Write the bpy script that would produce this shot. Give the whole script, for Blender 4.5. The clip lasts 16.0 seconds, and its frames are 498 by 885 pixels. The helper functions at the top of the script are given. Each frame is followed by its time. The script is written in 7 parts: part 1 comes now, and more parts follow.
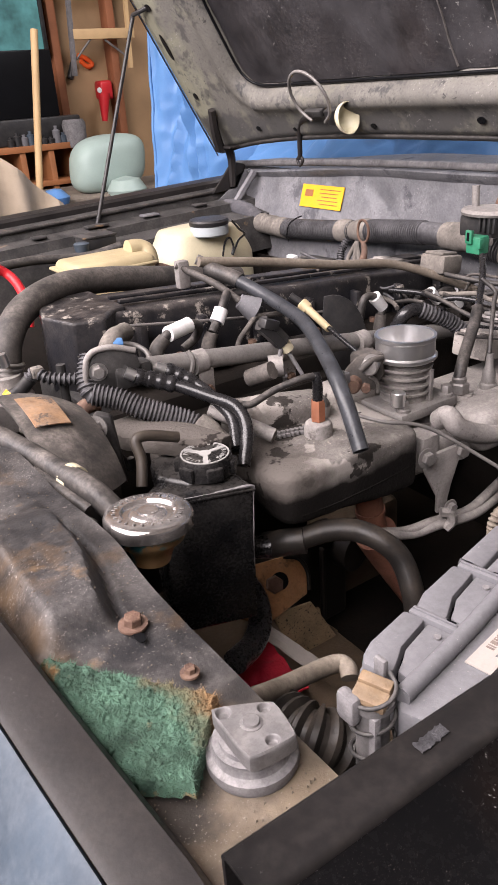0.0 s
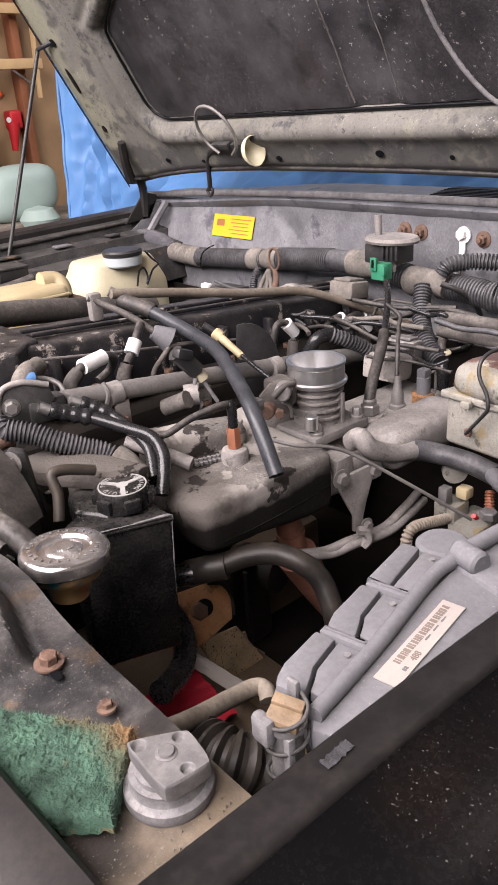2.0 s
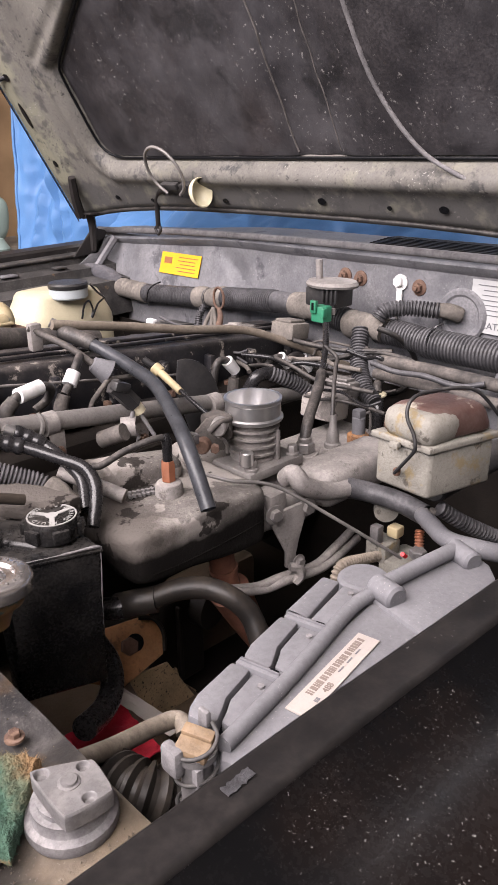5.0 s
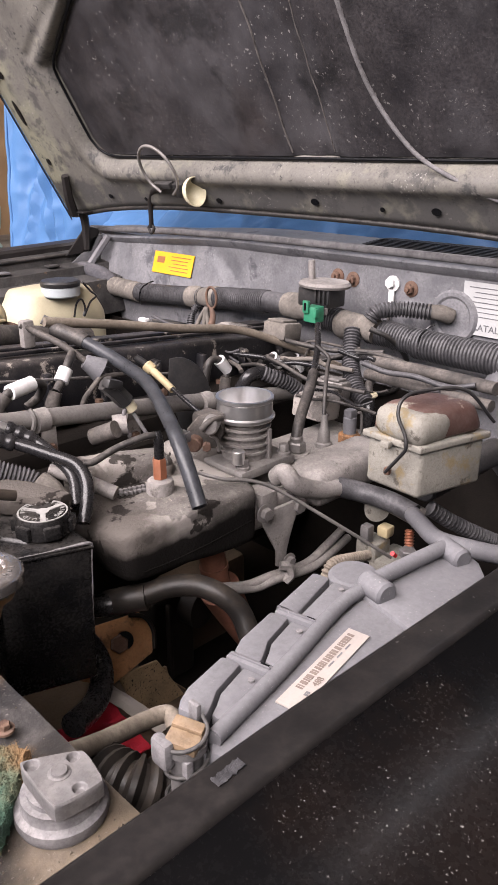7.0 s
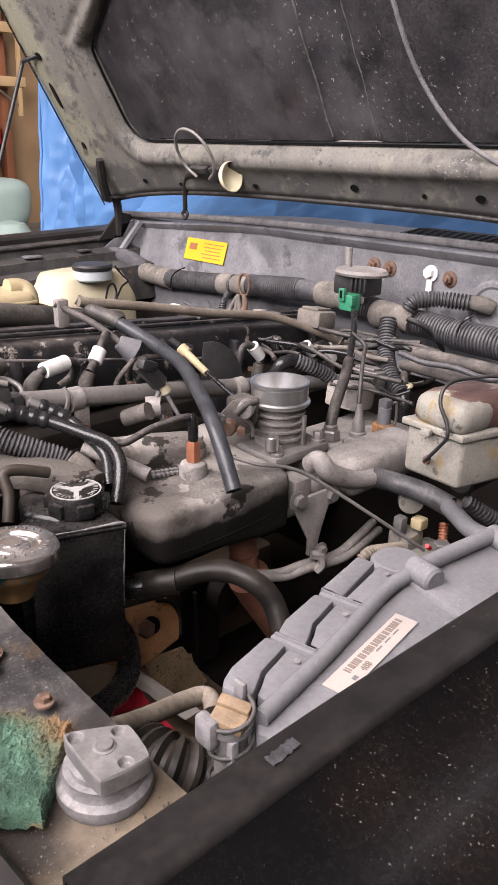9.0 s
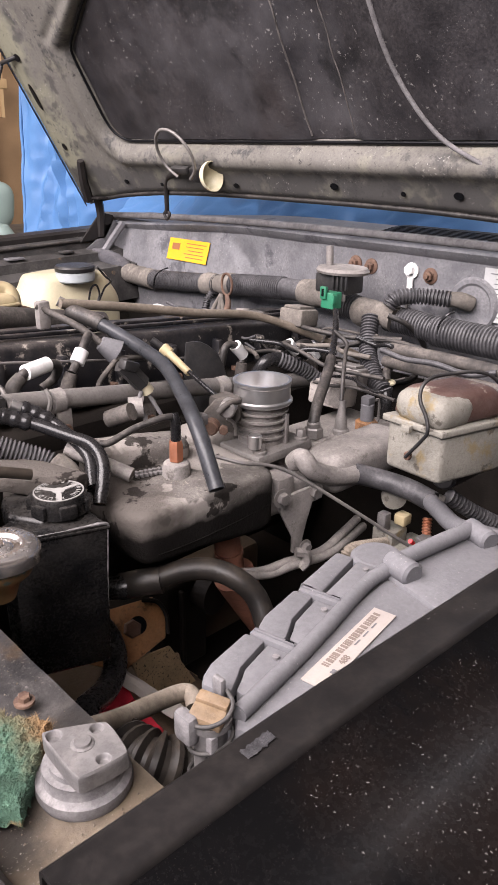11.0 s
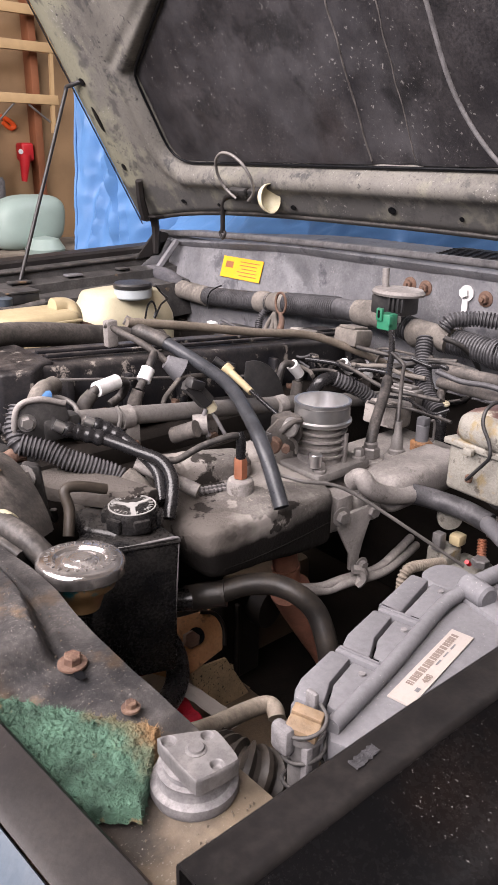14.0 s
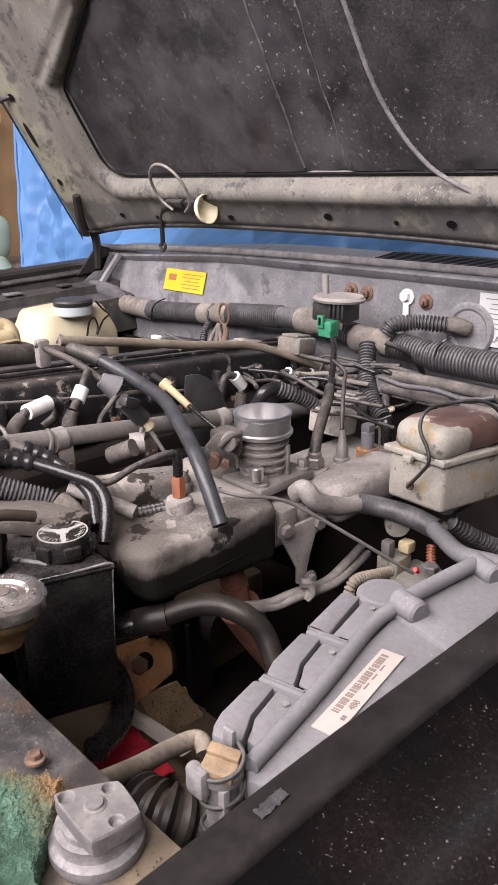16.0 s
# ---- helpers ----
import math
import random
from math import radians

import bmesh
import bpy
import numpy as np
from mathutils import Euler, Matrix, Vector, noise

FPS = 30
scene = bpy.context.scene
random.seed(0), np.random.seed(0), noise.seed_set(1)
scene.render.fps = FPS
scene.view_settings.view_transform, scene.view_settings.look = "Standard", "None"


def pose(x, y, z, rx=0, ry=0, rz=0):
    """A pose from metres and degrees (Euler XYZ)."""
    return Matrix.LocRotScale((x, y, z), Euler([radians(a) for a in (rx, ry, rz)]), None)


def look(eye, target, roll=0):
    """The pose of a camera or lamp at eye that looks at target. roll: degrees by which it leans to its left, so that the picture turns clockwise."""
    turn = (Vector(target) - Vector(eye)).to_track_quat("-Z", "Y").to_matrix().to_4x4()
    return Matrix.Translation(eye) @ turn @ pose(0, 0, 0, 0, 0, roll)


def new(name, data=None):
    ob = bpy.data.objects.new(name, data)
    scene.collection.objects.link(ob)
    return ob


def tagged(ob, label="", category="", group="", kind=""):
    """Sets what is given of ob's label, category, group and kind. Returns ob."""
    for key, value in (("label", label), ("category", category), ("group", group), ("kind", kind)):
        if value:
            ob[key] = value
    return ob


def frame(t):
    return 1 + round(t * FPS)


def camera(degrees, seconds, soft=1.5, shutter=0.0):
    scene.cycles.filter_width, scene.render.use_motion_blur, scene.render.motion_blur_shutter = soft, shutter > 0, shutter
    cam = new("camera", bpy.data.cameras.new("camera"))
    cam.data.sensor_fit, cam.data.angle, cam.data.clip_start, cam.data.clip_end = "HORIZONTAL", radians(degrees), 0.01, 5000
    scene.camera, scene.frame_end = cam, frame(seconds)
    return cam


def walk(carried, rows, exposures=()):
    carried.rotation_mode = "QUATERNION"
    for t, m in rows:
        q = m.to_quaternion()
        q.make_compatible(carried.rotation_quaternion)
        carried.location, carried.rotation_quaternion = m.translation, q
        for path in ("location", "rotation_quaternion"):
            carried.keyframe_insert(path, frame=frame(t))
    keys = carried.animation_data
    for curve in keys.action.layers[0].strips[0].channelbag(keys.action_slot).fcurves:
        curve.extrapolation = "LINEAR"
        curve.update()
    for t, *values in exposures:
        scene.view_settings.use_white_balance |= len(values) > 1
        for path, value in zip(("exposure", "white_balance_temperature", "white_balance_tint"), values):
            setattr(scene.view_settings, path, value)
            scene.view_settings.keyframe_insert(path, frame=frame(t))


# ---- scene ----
cam = camera(36.7, 16.0, soft=0.8)
PATH = [
    (0, (0.034, 0.025, 1.214), (1.012, 1.541, 0.352), -4.1),
    (0.5, (0.034, 0.019, 1.212), (1.066, 1.502, 0.354), -4.9),
    (1, (0.034, 0.016, 1.209), (1.102, 1.473, 0.351), -5.1),
    (1.5, (0.043, 0.013, 1.213), (1.136, 1.458, 0.366), -4.8),
    (2, (0.038, 0.01, 1.223), (1.188, 1.427, 0.405), -3.9),
    (2.5, (0.054, 0.014, 1.211), (1.212, 1.433, 0.408), -3.9),
    (3, (0.055, 0.003, 1.219), (1.255, 1.395, 0.432), -2.9),
    (3.5, (0.049, 0.009, 1.221), (1.273, 1.386, 0.444), -1.8),
    (4, (0.051, -0.003, 1.226), (1.299, 1.371, 0.481), -1.6),
    (4.5, (0.039, 0.002, 1.228), (1.294, 1.376, 0.496), -1.4),
    (4.7, (0.044, -0.006, 1.226), (1.313, 1.356, 0.496), -1.1),
    (6.8, (0.042, -0.012, 1.215), (1.341, 1.324, 0.487), 0.1),
    (7, (0.041, -0.01, 1.219), (1.34, 1.327, 0.494), 0.1),
    (7.5, (0.034, 0.007, 1.203), (1.319, 1.357, 0.477), 0.6),
    (8, (0.03, 0.012, 1.204), (1.306, 1.37, 0.478), 1.1),
    (8.5, (0.026, 0.02, 1.203), (1.294, 1.386, 0.477), 1.1),
    (9, (0.034, 0.01, 1.2), (1.294, 1.379, 0.466), 1.2),
    (9.2, (0.036, 0.0, 1.208), (1.3, 1.36, 0.467), 1.3),
    (11.5, (0.037, 0.004, 1.2), (1.319, 1.353, 0.466), 0.6),
    (12, (0.033, 0.009, 1.204), (1.316, 1.355, 0.469), 0.7),
    (12.5, (0.03, 0.012, 1.204), (1.312, 1.362, 0.474), 0.9),
    (13, (0.024, 0.003, 1.211), (1.307, 1.352, 0.48), 0.8),
    (13.5, (0.011, 0.006, 1.215), (1.258, 1.391, 0.489), 0.6),
    (14, (-0.005, 0.011, 1.219), (1.219, 1.425, 0.509), 0.9),
    (14.5, (0.009, 0.014, 1.222), (1.236, 1.432, 0.525), 1.2),
    (15, (0.032, 0.006, 1.22), (1.286, 1.405, 0.534), -0.3),
    (15.5, (0.037, 0.002, 1.217), (1.327, 1.366, 0.527), -1.0),
    (16, (0.038, 0.005, 1.217), (1.331, 1.368, 0.531), -1.0),
]
walk(cam, [(t, look(eye, target, roll)) for t, eye, target, roll in PATH], exposures=[(0.0, 0.06, 6650, 20), (16.0, 0.06, 6650, 20)])


# ---- world, light ----
world = bpy.data.worlds.new("sky")
scene.world = world
world.use_nodes = True
wn = world.node_tree.nodes
sky = wn.new("ShaderNodeTexSky")
sky.sky_type = "NISHITA"
sky.sun_disc = False
sky.sun_elevation, sky.sun_rotation = radians(50), radians(250)
wn["Background"].inputs["Strength"].default_value = 0.10
world.node_tree.links.new(sky.outputs["Color"], wn["Background"].inputs["Color"])


def area_lamp(name, eye, target, sx, sy, watts, colour):
    data = bpy.data.lights.new(name, "AREA")
    data.shape, data.size, data.size_y, data.energy, data.color = "RECTANGLE", sx, sy, watts, colour
    ob = new(name, data)
    ob.matrix_world = look(eye, target)
    return ob


# daylight in the open garage door, itself out of view
area_lamp("door_daylight", (-1.22, 0.75, 2.72), (0.6, 0.8, 0.95), 4.2, 1.8, 380, (1.0, 0.97, 0.95))
# unseen lamp added over the back of the garage to brighten tarp and cowl
area_lamp("added_roof_lamp", (2.7, 0.9, 3.93), (2.7, 0.9, 0.0), 1.5, 1.5, 120, (0.93, 0.97, 1.0))


# ---- materials ----
def material(name, colour, rough=0.6, metal=0.0, dust=0.0, dust_colour=(0.25, 0.215, 0.19), spread=14.0, vary=0.35,
             grain=350.0, bump=0.15, wear=None, wear_amount=0.0, wear_scale=40.0, coat=0.0, settle=0.7, wear_last=False, gloss=0.3, even=0.0, grit=None):
    """A surface with uneven colour, settled dust and patches of wear, at metre scale."""
    m = bpy.data.materials.new(name)
    m.use_nodes = True
    nodes, links = m.node_tree.nodes, m.node_tree.links
    bsdf = nodes["Principled BSDF"]
    where = nodes.new("ShaderNodeTexCoord")

    def cloud(scale, detail=4.0, rough_=0.6):
        n = nodes.new("ShaderNodeTexNoise")
        n.inputs["Scale"].default_value, n.inputs["Detail"].default_value = scale, detail
        n.inputs["Roughness"].default_value = rough_
        links.new(where.outputs["Object"], n.inputs["Vector"])
        return n.outputs["Fac"]

    def ramp(fac, lo, hi, a=0.0, b=1.0):
        n = nodes.new("ShaderNodeMapRange")
        n.inputs["From Min"].default_value, n.inputs["From Max"].default_value = lo, hi
        n.inputs["To Min"].default_value, n.inputs["To Max"].default_value = a, b
        links.new(fac, n.inputs["Value"])
        return n.outputs["Result"]

    def mix(fac, a, b):
        n = nodes.new("ShaderNodeMix")
        n.data_type = "RGBA"
        links.new(fac, n.inputs["Factor"])
        for socket, v in ((n.inputs["A"], a), (n.inputs["B"], b)):
            if isinstance(v, tuple):
                socket.default_value = (*v, 1)
            else:
                links.new(v, socket)
        return n.outputs["Result"]

    def times(a, b):
        n = nodes.new("ShaderNodeMath")
        n.operation = "MULTIPLY"
        links.new(a, n.inputs[0])
        if isinstance(b, float):
            n.inputs[1].default_value = b
        else:
            links.new(b, n.inputs[1])
        return n.outputs[0]

    dark = tuple(c * (1 - vary) for c in colour)
    light = tuple(min(1.0, c * (1 + vary)) for c in colour)
    colour_out = mix(ramp(cloud(spread), 0.3, 0.7), dark, light)
    fine = cloud(grain, 3.0)
    roughness = ramp(fine, 0.2, 0.8, max(0.03, rough - (0.02 if metal > 0.8 else 0.08)), min(1.0, rough + (0.02 if metal > 0.8 else 0.1)))
    if wear and not wear_last:
        patch = times(ramp(cloud(wear_scale, 8.0, 0.7), 0.62 - 0.25 * wear_amount, 0.68 - 0.25 * wear_amount), 1.0)
        colour_out = mix(patch, colour_out, wear)
    if dust:
        geo = nodes.new("ShaderNodeNewGeometry")
        split = nodes.new("ShaderNodeSeparateXYZ")
        links.new(geo.outputs["Normal"], split.inputs[0])
        up = ramp(split.outputs["Z"], -0.3, 0.9, 1.0 - settle, 1.0)
        layer = times(times(ramp(cloud(spread * 2.3, 7.0, 0.65), 0.34, 0.66, even, 1.0), up), float(dust))
        speck = ramp(cloud(grain * 0.6, 3.0), 0.38, 0.62, 0.45 + 0.5 * even, 1.0)
        layer = times(layer, speck)
        colour_out = mix(layer, colour_out, dust_colour)
        add = nodes.new("ShaderNodeMath")
        add.operation, add.use_clamp = "ADD", True
        links.new(roughness, add.inputs[0])
        links.new(times(layer, 0.5), add.inputs[1])
        roughness = add.outputs[0]
        if metal:
            less = ramp(layer, 0.0, 0.8, metal, metal * 0.1)
            links.new(less, bsdf.inputs["Metallic"])
    if wear and wear_last:
        patch = ramp(cloud(wear_scale, 8.0, 0.7), 0.62 - 0.25 * wear_amount, 0.68 - 0.25 * wear_amount)
        colour_out = mix(patch, colour_out, wear)
    grit = (0.25 if dust > 0.3 else 0.08) if grit is None else grit
    if grit:
        # crusts of grime a few millimetres across, and finer grains in them
        crust = times(ramp(cloud(260.0, 8.0, 0.8), 0.48, 0.58), float(grit))
        sooty = nodes.new("ShaderNodeMix")
        sooty.data_type, sooty.blend_type = "RGBA", "MULTIPLY"
        links.new(crust, sooty.inputs["Factor"])
        links.new(colour_out, sooty.inputs["A"])
        sooty.inputs["B"].default_value = (0.36, 0.33, 0.32, 1)
        colour_out = sooty.outputs["Result"]
    links.new(colour_out, bsdf.inputs["Base Color"])
    links.new(roughness, bsdf.inputs["Roughness"])
    if metal and not dust:
        bsdf.inputs["Metallic"].default_value = metal
    bsdf.inputs["Specular IOR Level"].default_value = gloss
    if coat:
        bsdf.inputs["Coat Weight"].default_value = coat
        bsdf.inputs["Coat Roughness"].default_value = 0.12
    if bump:
        b = nodes.new("ShaderNodeBump")
        b.inputs["Strength"].default_value, b.inputs["Distance"].default_value = bump, 0.0015
        links.new(fine, b.inputs["Height"])
        links.new(b.outputs["Normal"], bsdf.inputs["Normal"])
    return m


def stain_shade_along(m, axis, lo, hi, colour, ragged=0.9, size=22, most=0.85):
    """Lets a patch of dirt, rust or painted shade fade in along one axis, broken up by noise."""
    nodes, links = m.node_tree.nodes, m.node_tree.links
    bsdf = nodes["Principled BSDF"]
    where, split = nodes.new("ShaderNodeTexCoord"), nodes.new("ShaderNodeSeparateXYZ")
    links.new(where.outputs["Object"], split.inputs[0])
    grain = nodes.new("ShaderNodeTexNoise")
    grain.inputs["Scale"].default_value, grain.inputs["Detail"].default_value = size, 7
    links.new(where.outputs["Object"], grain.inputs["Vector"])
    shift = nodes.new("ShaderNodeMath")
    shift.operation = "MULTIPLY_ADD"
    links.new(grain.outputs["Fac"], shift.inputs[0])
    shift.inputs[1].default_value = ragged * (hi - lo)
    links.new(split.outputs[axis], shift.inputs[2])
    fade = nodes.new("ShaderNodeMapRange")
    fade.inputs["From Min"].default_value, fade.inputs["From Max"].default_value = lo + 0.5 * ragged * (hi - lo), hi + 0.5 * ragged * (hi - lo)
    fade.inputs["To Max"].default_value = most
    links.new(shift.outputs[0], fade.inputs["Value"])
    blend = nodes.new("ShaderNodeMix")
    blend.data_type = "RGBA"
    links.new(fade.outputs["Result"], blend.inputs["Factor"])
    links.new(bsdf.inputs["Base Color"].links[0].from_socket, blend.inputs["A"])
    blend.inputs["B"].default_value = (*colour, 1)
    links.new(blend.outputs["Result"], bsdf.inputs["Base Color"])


def blotch(m, scale, lo, hi, colour, amount=1.0, detail=6, offset=0.0):
    """Stains with a ragged outline of their own."""
    nodes, links = m.node_tree.nodes, m.node_tree.links
    bsdf = nodes["Principled BSDF"]
    where, shift, grain = nodes.new("ShaderNodeTexCoord"), nodes.new("ShaderNodeVectorMath"), nodes.new("ShaderNodeTexNoise")
    shift.inputs[1].default_value = (offset, 1.7 * offset, 0.6 * offset)
    links.new(where.outputs["Object"], shift.inputs[0])
    links.new(shift.outputs[0], grain.inputs["Vector"])
    grain.inputs["Scale"].default_value, grain.inputs["Detail"].default_value, grain.inputs["Roughness"].default_value = scale, detail, 0.62
    edge = nodes.new("ShaderNodeMapRange")
    edge.inputs["From Min"].default_value, edge.inputs["From Max"].default_value, edge.inputs["To Max"].default_value = lo, hi, amount
    links.new(grain.outputs["Fac"], edge.inputs["Value"])
    blend = nodes.new("ShaderNodeMix")
    blend.data_type = "RGBA"
    links.new(edge.outputs["Result"], blend.inputs["Factor"])
    links.new(bsdf.inputs["Base Color"].links[0].from_socket, blend.inputs["A"])
    blend.inputs["B"].default_value = (*colour, 1)
    links.new(blend.outputs["Result"], bsdf.inputs["Base Color"])


def wrinkles(m, scale, depth):
    """Broad creases of cloth or sheeting, as relief."""
    nodes, links = m.node_tree.nodes, m.node_tree.links
    bsdf = nodes["Principled BSDF"]
    where, crease, relief = nodes.new("ShaderNodeTexCoord"), nodes.new("ShaderNodeTexNoise"), nodes.new("ShaderNodeBump")
    crease.noise_type = "RIDGED_MULTIFRACTAL"
    crease.inputs["Scale"].default_value, crease.inputs["Detail"].default_value, crease.inputs["Roughness"].default_value = scale, 3, 0.5
    crease.inputs["Distortion"].default_value = 0.6
    hang = nodes.new("ShaderNodeMapping")
    hang.inputs["Scale"].default_value = (1.0, 1.0, 0.28)
    links.new(where.outputs["Object"], hang.inputs["Vector"])
    links.new(hang.outputs["Vector"], crease.inputs["Vector"])
    links.new(crease.outputs["Fac"], relief.inputs["Height"])
    relief.inputs["Strength"].default_value, relief.inputs["Distance"].default_value = 1.0, depth
    if bsdf.inputs["Normal"].links:
        links.new(bsdf.inputs["Normal"].links[0].from_socket, relief.inputs["Normal"])
    links.new(relief.outputs["Normal"], bsdf.inputs["Normal"])


def specks(m, scale, amount, colour, cluster=9.0, lo_=0.44, hi_=0.66):
    """Fine bright chips and dust grains, thicker in some places than in others."""
    nodes, links = m.node_tree.nodes, m.node_tree.links
    bsdf = nodes["Principled BSDF"]
    where = nodes.new("ShaderNodeTexCoord")
    facs = []
    for s, lo, hi in ((scale, 0.70 - 0.12 * amount, 0.74 - 0.12 * amount), (cluster, lo_, hi_)):
        n = nodes.new("ShaderNodeTexNoise")
        n.inputs["Scale"].default_value, n.inputs["Detail"].default_value, n.inputs["Roughness"].default_value = s, 5, 0.65
        links.new(where.outputs["Object"], n.inputs["Vector"])
        r = nodes.new("ShaderNodeMapRange")
        r.inputs["From Min"].default_value, r.inputs["From Max"].default_value = lo, hi
        links.new(n.outputs["Fac"], r.inputs["Value"])
        facs.append(r.outputs["Result"])
    both = nodes.new("ShaderNodeMath")
    both.operation = "MULTIPLY"
    links.new(facs[0], both.inputs[0])
    links.new(facs[1], both.inputs[1])
    blend = nodes.new("ShaderNodeMix")
    blend.data_type = "RGBA"
    links.new(both.outputs[0], blend.inputs["Factor"])
    links.new(bsdf.inputs["Base Color"].links[0].from_socket, blend.inputs["A"])
    blend.inputs["B"].default_value = (*colour, 1)
    links.new(blend.outputs["Result"], bsdf.inputs["Base Color"])


BLACK_PAINT = material("black_car_paint", (0.003, 0.003, 0.0033), 0.20, dust=0.25, dust_colour=(0.008, 0.007, 0.0068), spread=4, bump=0.05, settle=0.3, gloss=0.09, grit=0.0)
DARK_PAINT = material("weathered_dark_paint", (0.016, 0.0145, 0.0145), 0.42, gloss=0.2, dust=0.3, dust_colour=(0.055, 0.047, 0.041), bump=0.08, grit=0.15)
specks(DARK_PAINT, 300, 0.55, (0.13, 0.125, 0.12), 12, 0.52, 0.62)
BLUE_GREY = material("blue_grey_paint", (0.028, 0.040, 0.054), 0.5, dust=0.6, dust_colour=(0.10, 0.115, 0.132), bump=0.05, grit=0.1)
BAY_BLACK = material("dusty_black_sheet_metal", (0.020, 0.0195, 0.0195), 0.5, dust=0.5, dust_colour=(0.17, 0.158, 0.15), wear=(0.16, 0.10, 0.055), wear_amount=-0.02, wear_scale=18, bump=0.25)
LIP_PAINT = material("dark_satin_lip", (0.008, 0.0074, 0.0076), 0.34, gloss=0.16, dust=0.4, dust_colour=(0.034, 0.029, 0.026), bump=0.06, grit=0.0)
specks(LIP_PAINT, 300, 0.55, (0.13, 0.125, 0.12), 12, 0.52, 0.62)
blotch(BLACK_PAINT, 9, 0.52, 0.74, (0.016, 0.010, 0.0075), 0.35)
specks(BLACK_PAINT, 520, 0.52, (0.20, 0.19, 0.18), 9, 0.52, 0.66)
specks(BLACK_PAINT, 1300, 0.7, (0.05, 0.043, 0.04), 13, 0.52, 0.66)
SUPPORT = material("dusty_rusty_support", (0.020, 0.0195, 0.0205), 0.38, dust=0.5, dust_colour=(0.16, 0.147, 0.138), wear=(0.12, 0.075, 0.038), wear_amount=-0.05, wear_scale=11, bump=0.3)
stain_shade_along(SUPPORT, "Y", 0.31, 0.20, (0.17, 0.132, 0.092))
stain_shade_along(SUPPORT, "X", 0.128, 0.10, (0.115, 0.068, 0.03))
FIREWALL = material("grey_primer_firewall", (0.10, 0.10, 0.108), 0.45, dust=0.7, dust_colour=(0.245, 0.240, 0.246), wear=(0.07, 0.070, 0.077), wear_amount=0.22, wear_scale=9, wear_last=True, spread=9, bump=0.15, settle=0.3)
HOOD_GREY = material("overspray_hood_frame", (0.085, 0.08, 0.075), 0.5, dust=0.8, dust_colour=(0.17, 0.16, 0.138), wear=(0.05, 0.049, 0.048), wear_amount=0.17, wear_scale=15, wear_last=True, bump=0.2, settle=0.1, spread=7, even=0.35)
stain_shade_along(HOOD_GREY, "Y", 1.53, 1.58, (0.185, 0.18, 0.13), 4, 16)
stain_shade_along(HOOD_GREY, "Z", 1.160, 1.150, (0.055, 0.053, 0.052), 5, 34)
blotch(HOOD_GREY, 13, 0.56, 0.64, (0.235, 0.225, 0.165), 0.28, 7, 2.5)
blotch(HOOD_GREY, 24, 0.55, 0.63, (0.045, 0.043, 0.043), 0.7, 8, 6.0)
specks(HOOD_GREY, 260, 0.8, (0.03, 0.03, 0.032), 8)
specks(HOOD_GREY, 220, 0.72, (0.27, 0.258, 0.235), 14, 0.5, 0.6)
specks(HOOD_GREY, 90, 0.75, (0.035, 0.033, 0.033), 11, 0.46, 0.6)
HOOD_PAD = material("black_hood_pad", (0.012, 0.0115, 0.0135), 0.42, dust=0.75, dust_colour=(0.058, 0.052, 0.054), spread=2.6, wear=(0.22, 0.21, 0.2), wear_amount=-0.08, wear_scale=70, bump=0.35, settle=0.0)
blotch(HOOD_PAD, 5, 0.48, 0.66, (0.058, 0.056, 0.060), 0.7, 7, 2.0)
blotch(HOOD_PAD, 9, 0.54, 0.64, (0.006, 0.006, 0.007), 0.75, 7, 5.0)
blotch(HOOD_PAD, 3, 0.54, 0.72, (0.024, 0.015, 0.013), 0.5, 4, 9.0)
specks(HOOD_PAD, 130, 0.62, (0.20, 0.19, 0.185), 5)
specks(HOOD_PAD, 420, 0.5, (0.20, 0.195, 0.19), 8, 0.52, 0.62)
CAST = material("dusty_cast_aluminium", (0.16, 0.148, 0.142), 0.5, metal=0.3, grit=0.22, even=0.25, dust=0.85, dust_colour=(0.315, 0.292, 0.270), spread=24, bump=0.5, wear=(0.05, 0.042, 0.038), wear_amount=0.12, wear_scale=26, settle=0.55)
CAST_OILY_SHADED = material("oily_shaded_cast_manifold", (0.085, 0.078, 0.073), 0.65, gloss=0.08, even=0.2, dust=0.8, dust_colour=(0.215, 0.198, 0.182), bump=0.8, settle=0.6, grain=260)
specks(CAST_OILY_SHADED, 420, 0.8, (0.30, 0.262, 0.23), 20, 0.42, 0.6)
blotch(CAST_OILY_SHADED, 9, 0.475, 0.49, (0.275, 0.252, 0.232), 0.85, 4, 1.3)
specks(CAST_OILY_SHADED, 700, 0.75, (0.06, 0.05, 0.043), 18, 0.40, 0.6)
stain_shade_along(CAST_OILY_SHADED, "X", 0.500, 0.47, (0.062, 0.054, 0.048), 3.5, 20)
blotch(CAST_OILY_SHADED, 14, 0.60, 0.62, (0.016, 0.0135, 0.012), 0.9, 5, 4.1)
# below mid-height: oil grime, with shade under the plenum painted into the black
stain_shade_along(CAST_OILY_SHADED, "Z", 0.822, 0.808, (0.006, 0.0052, 0.0048), 3, 22, 0.985)
specks(CAST, 500, 0.7, (0.05, 0.042, 0.037), 26)
blotch(SUPPORT, 13, 0.47, 0.60, (0.012, 0.0125, 0.014), 0.75)
blotch(SUPPORT, 21, 0.58, 0.66, (0.10, 0.056, 0.022), 0.3, 7, 3.0)
specks(SUPPORT, 600, 0.7, (0.27, 0.245, 0.225), 12)
specks(SUPPORT, 900, 0.7, (0.32, 0.305, 0.29), 16, 0.52, 0.62)
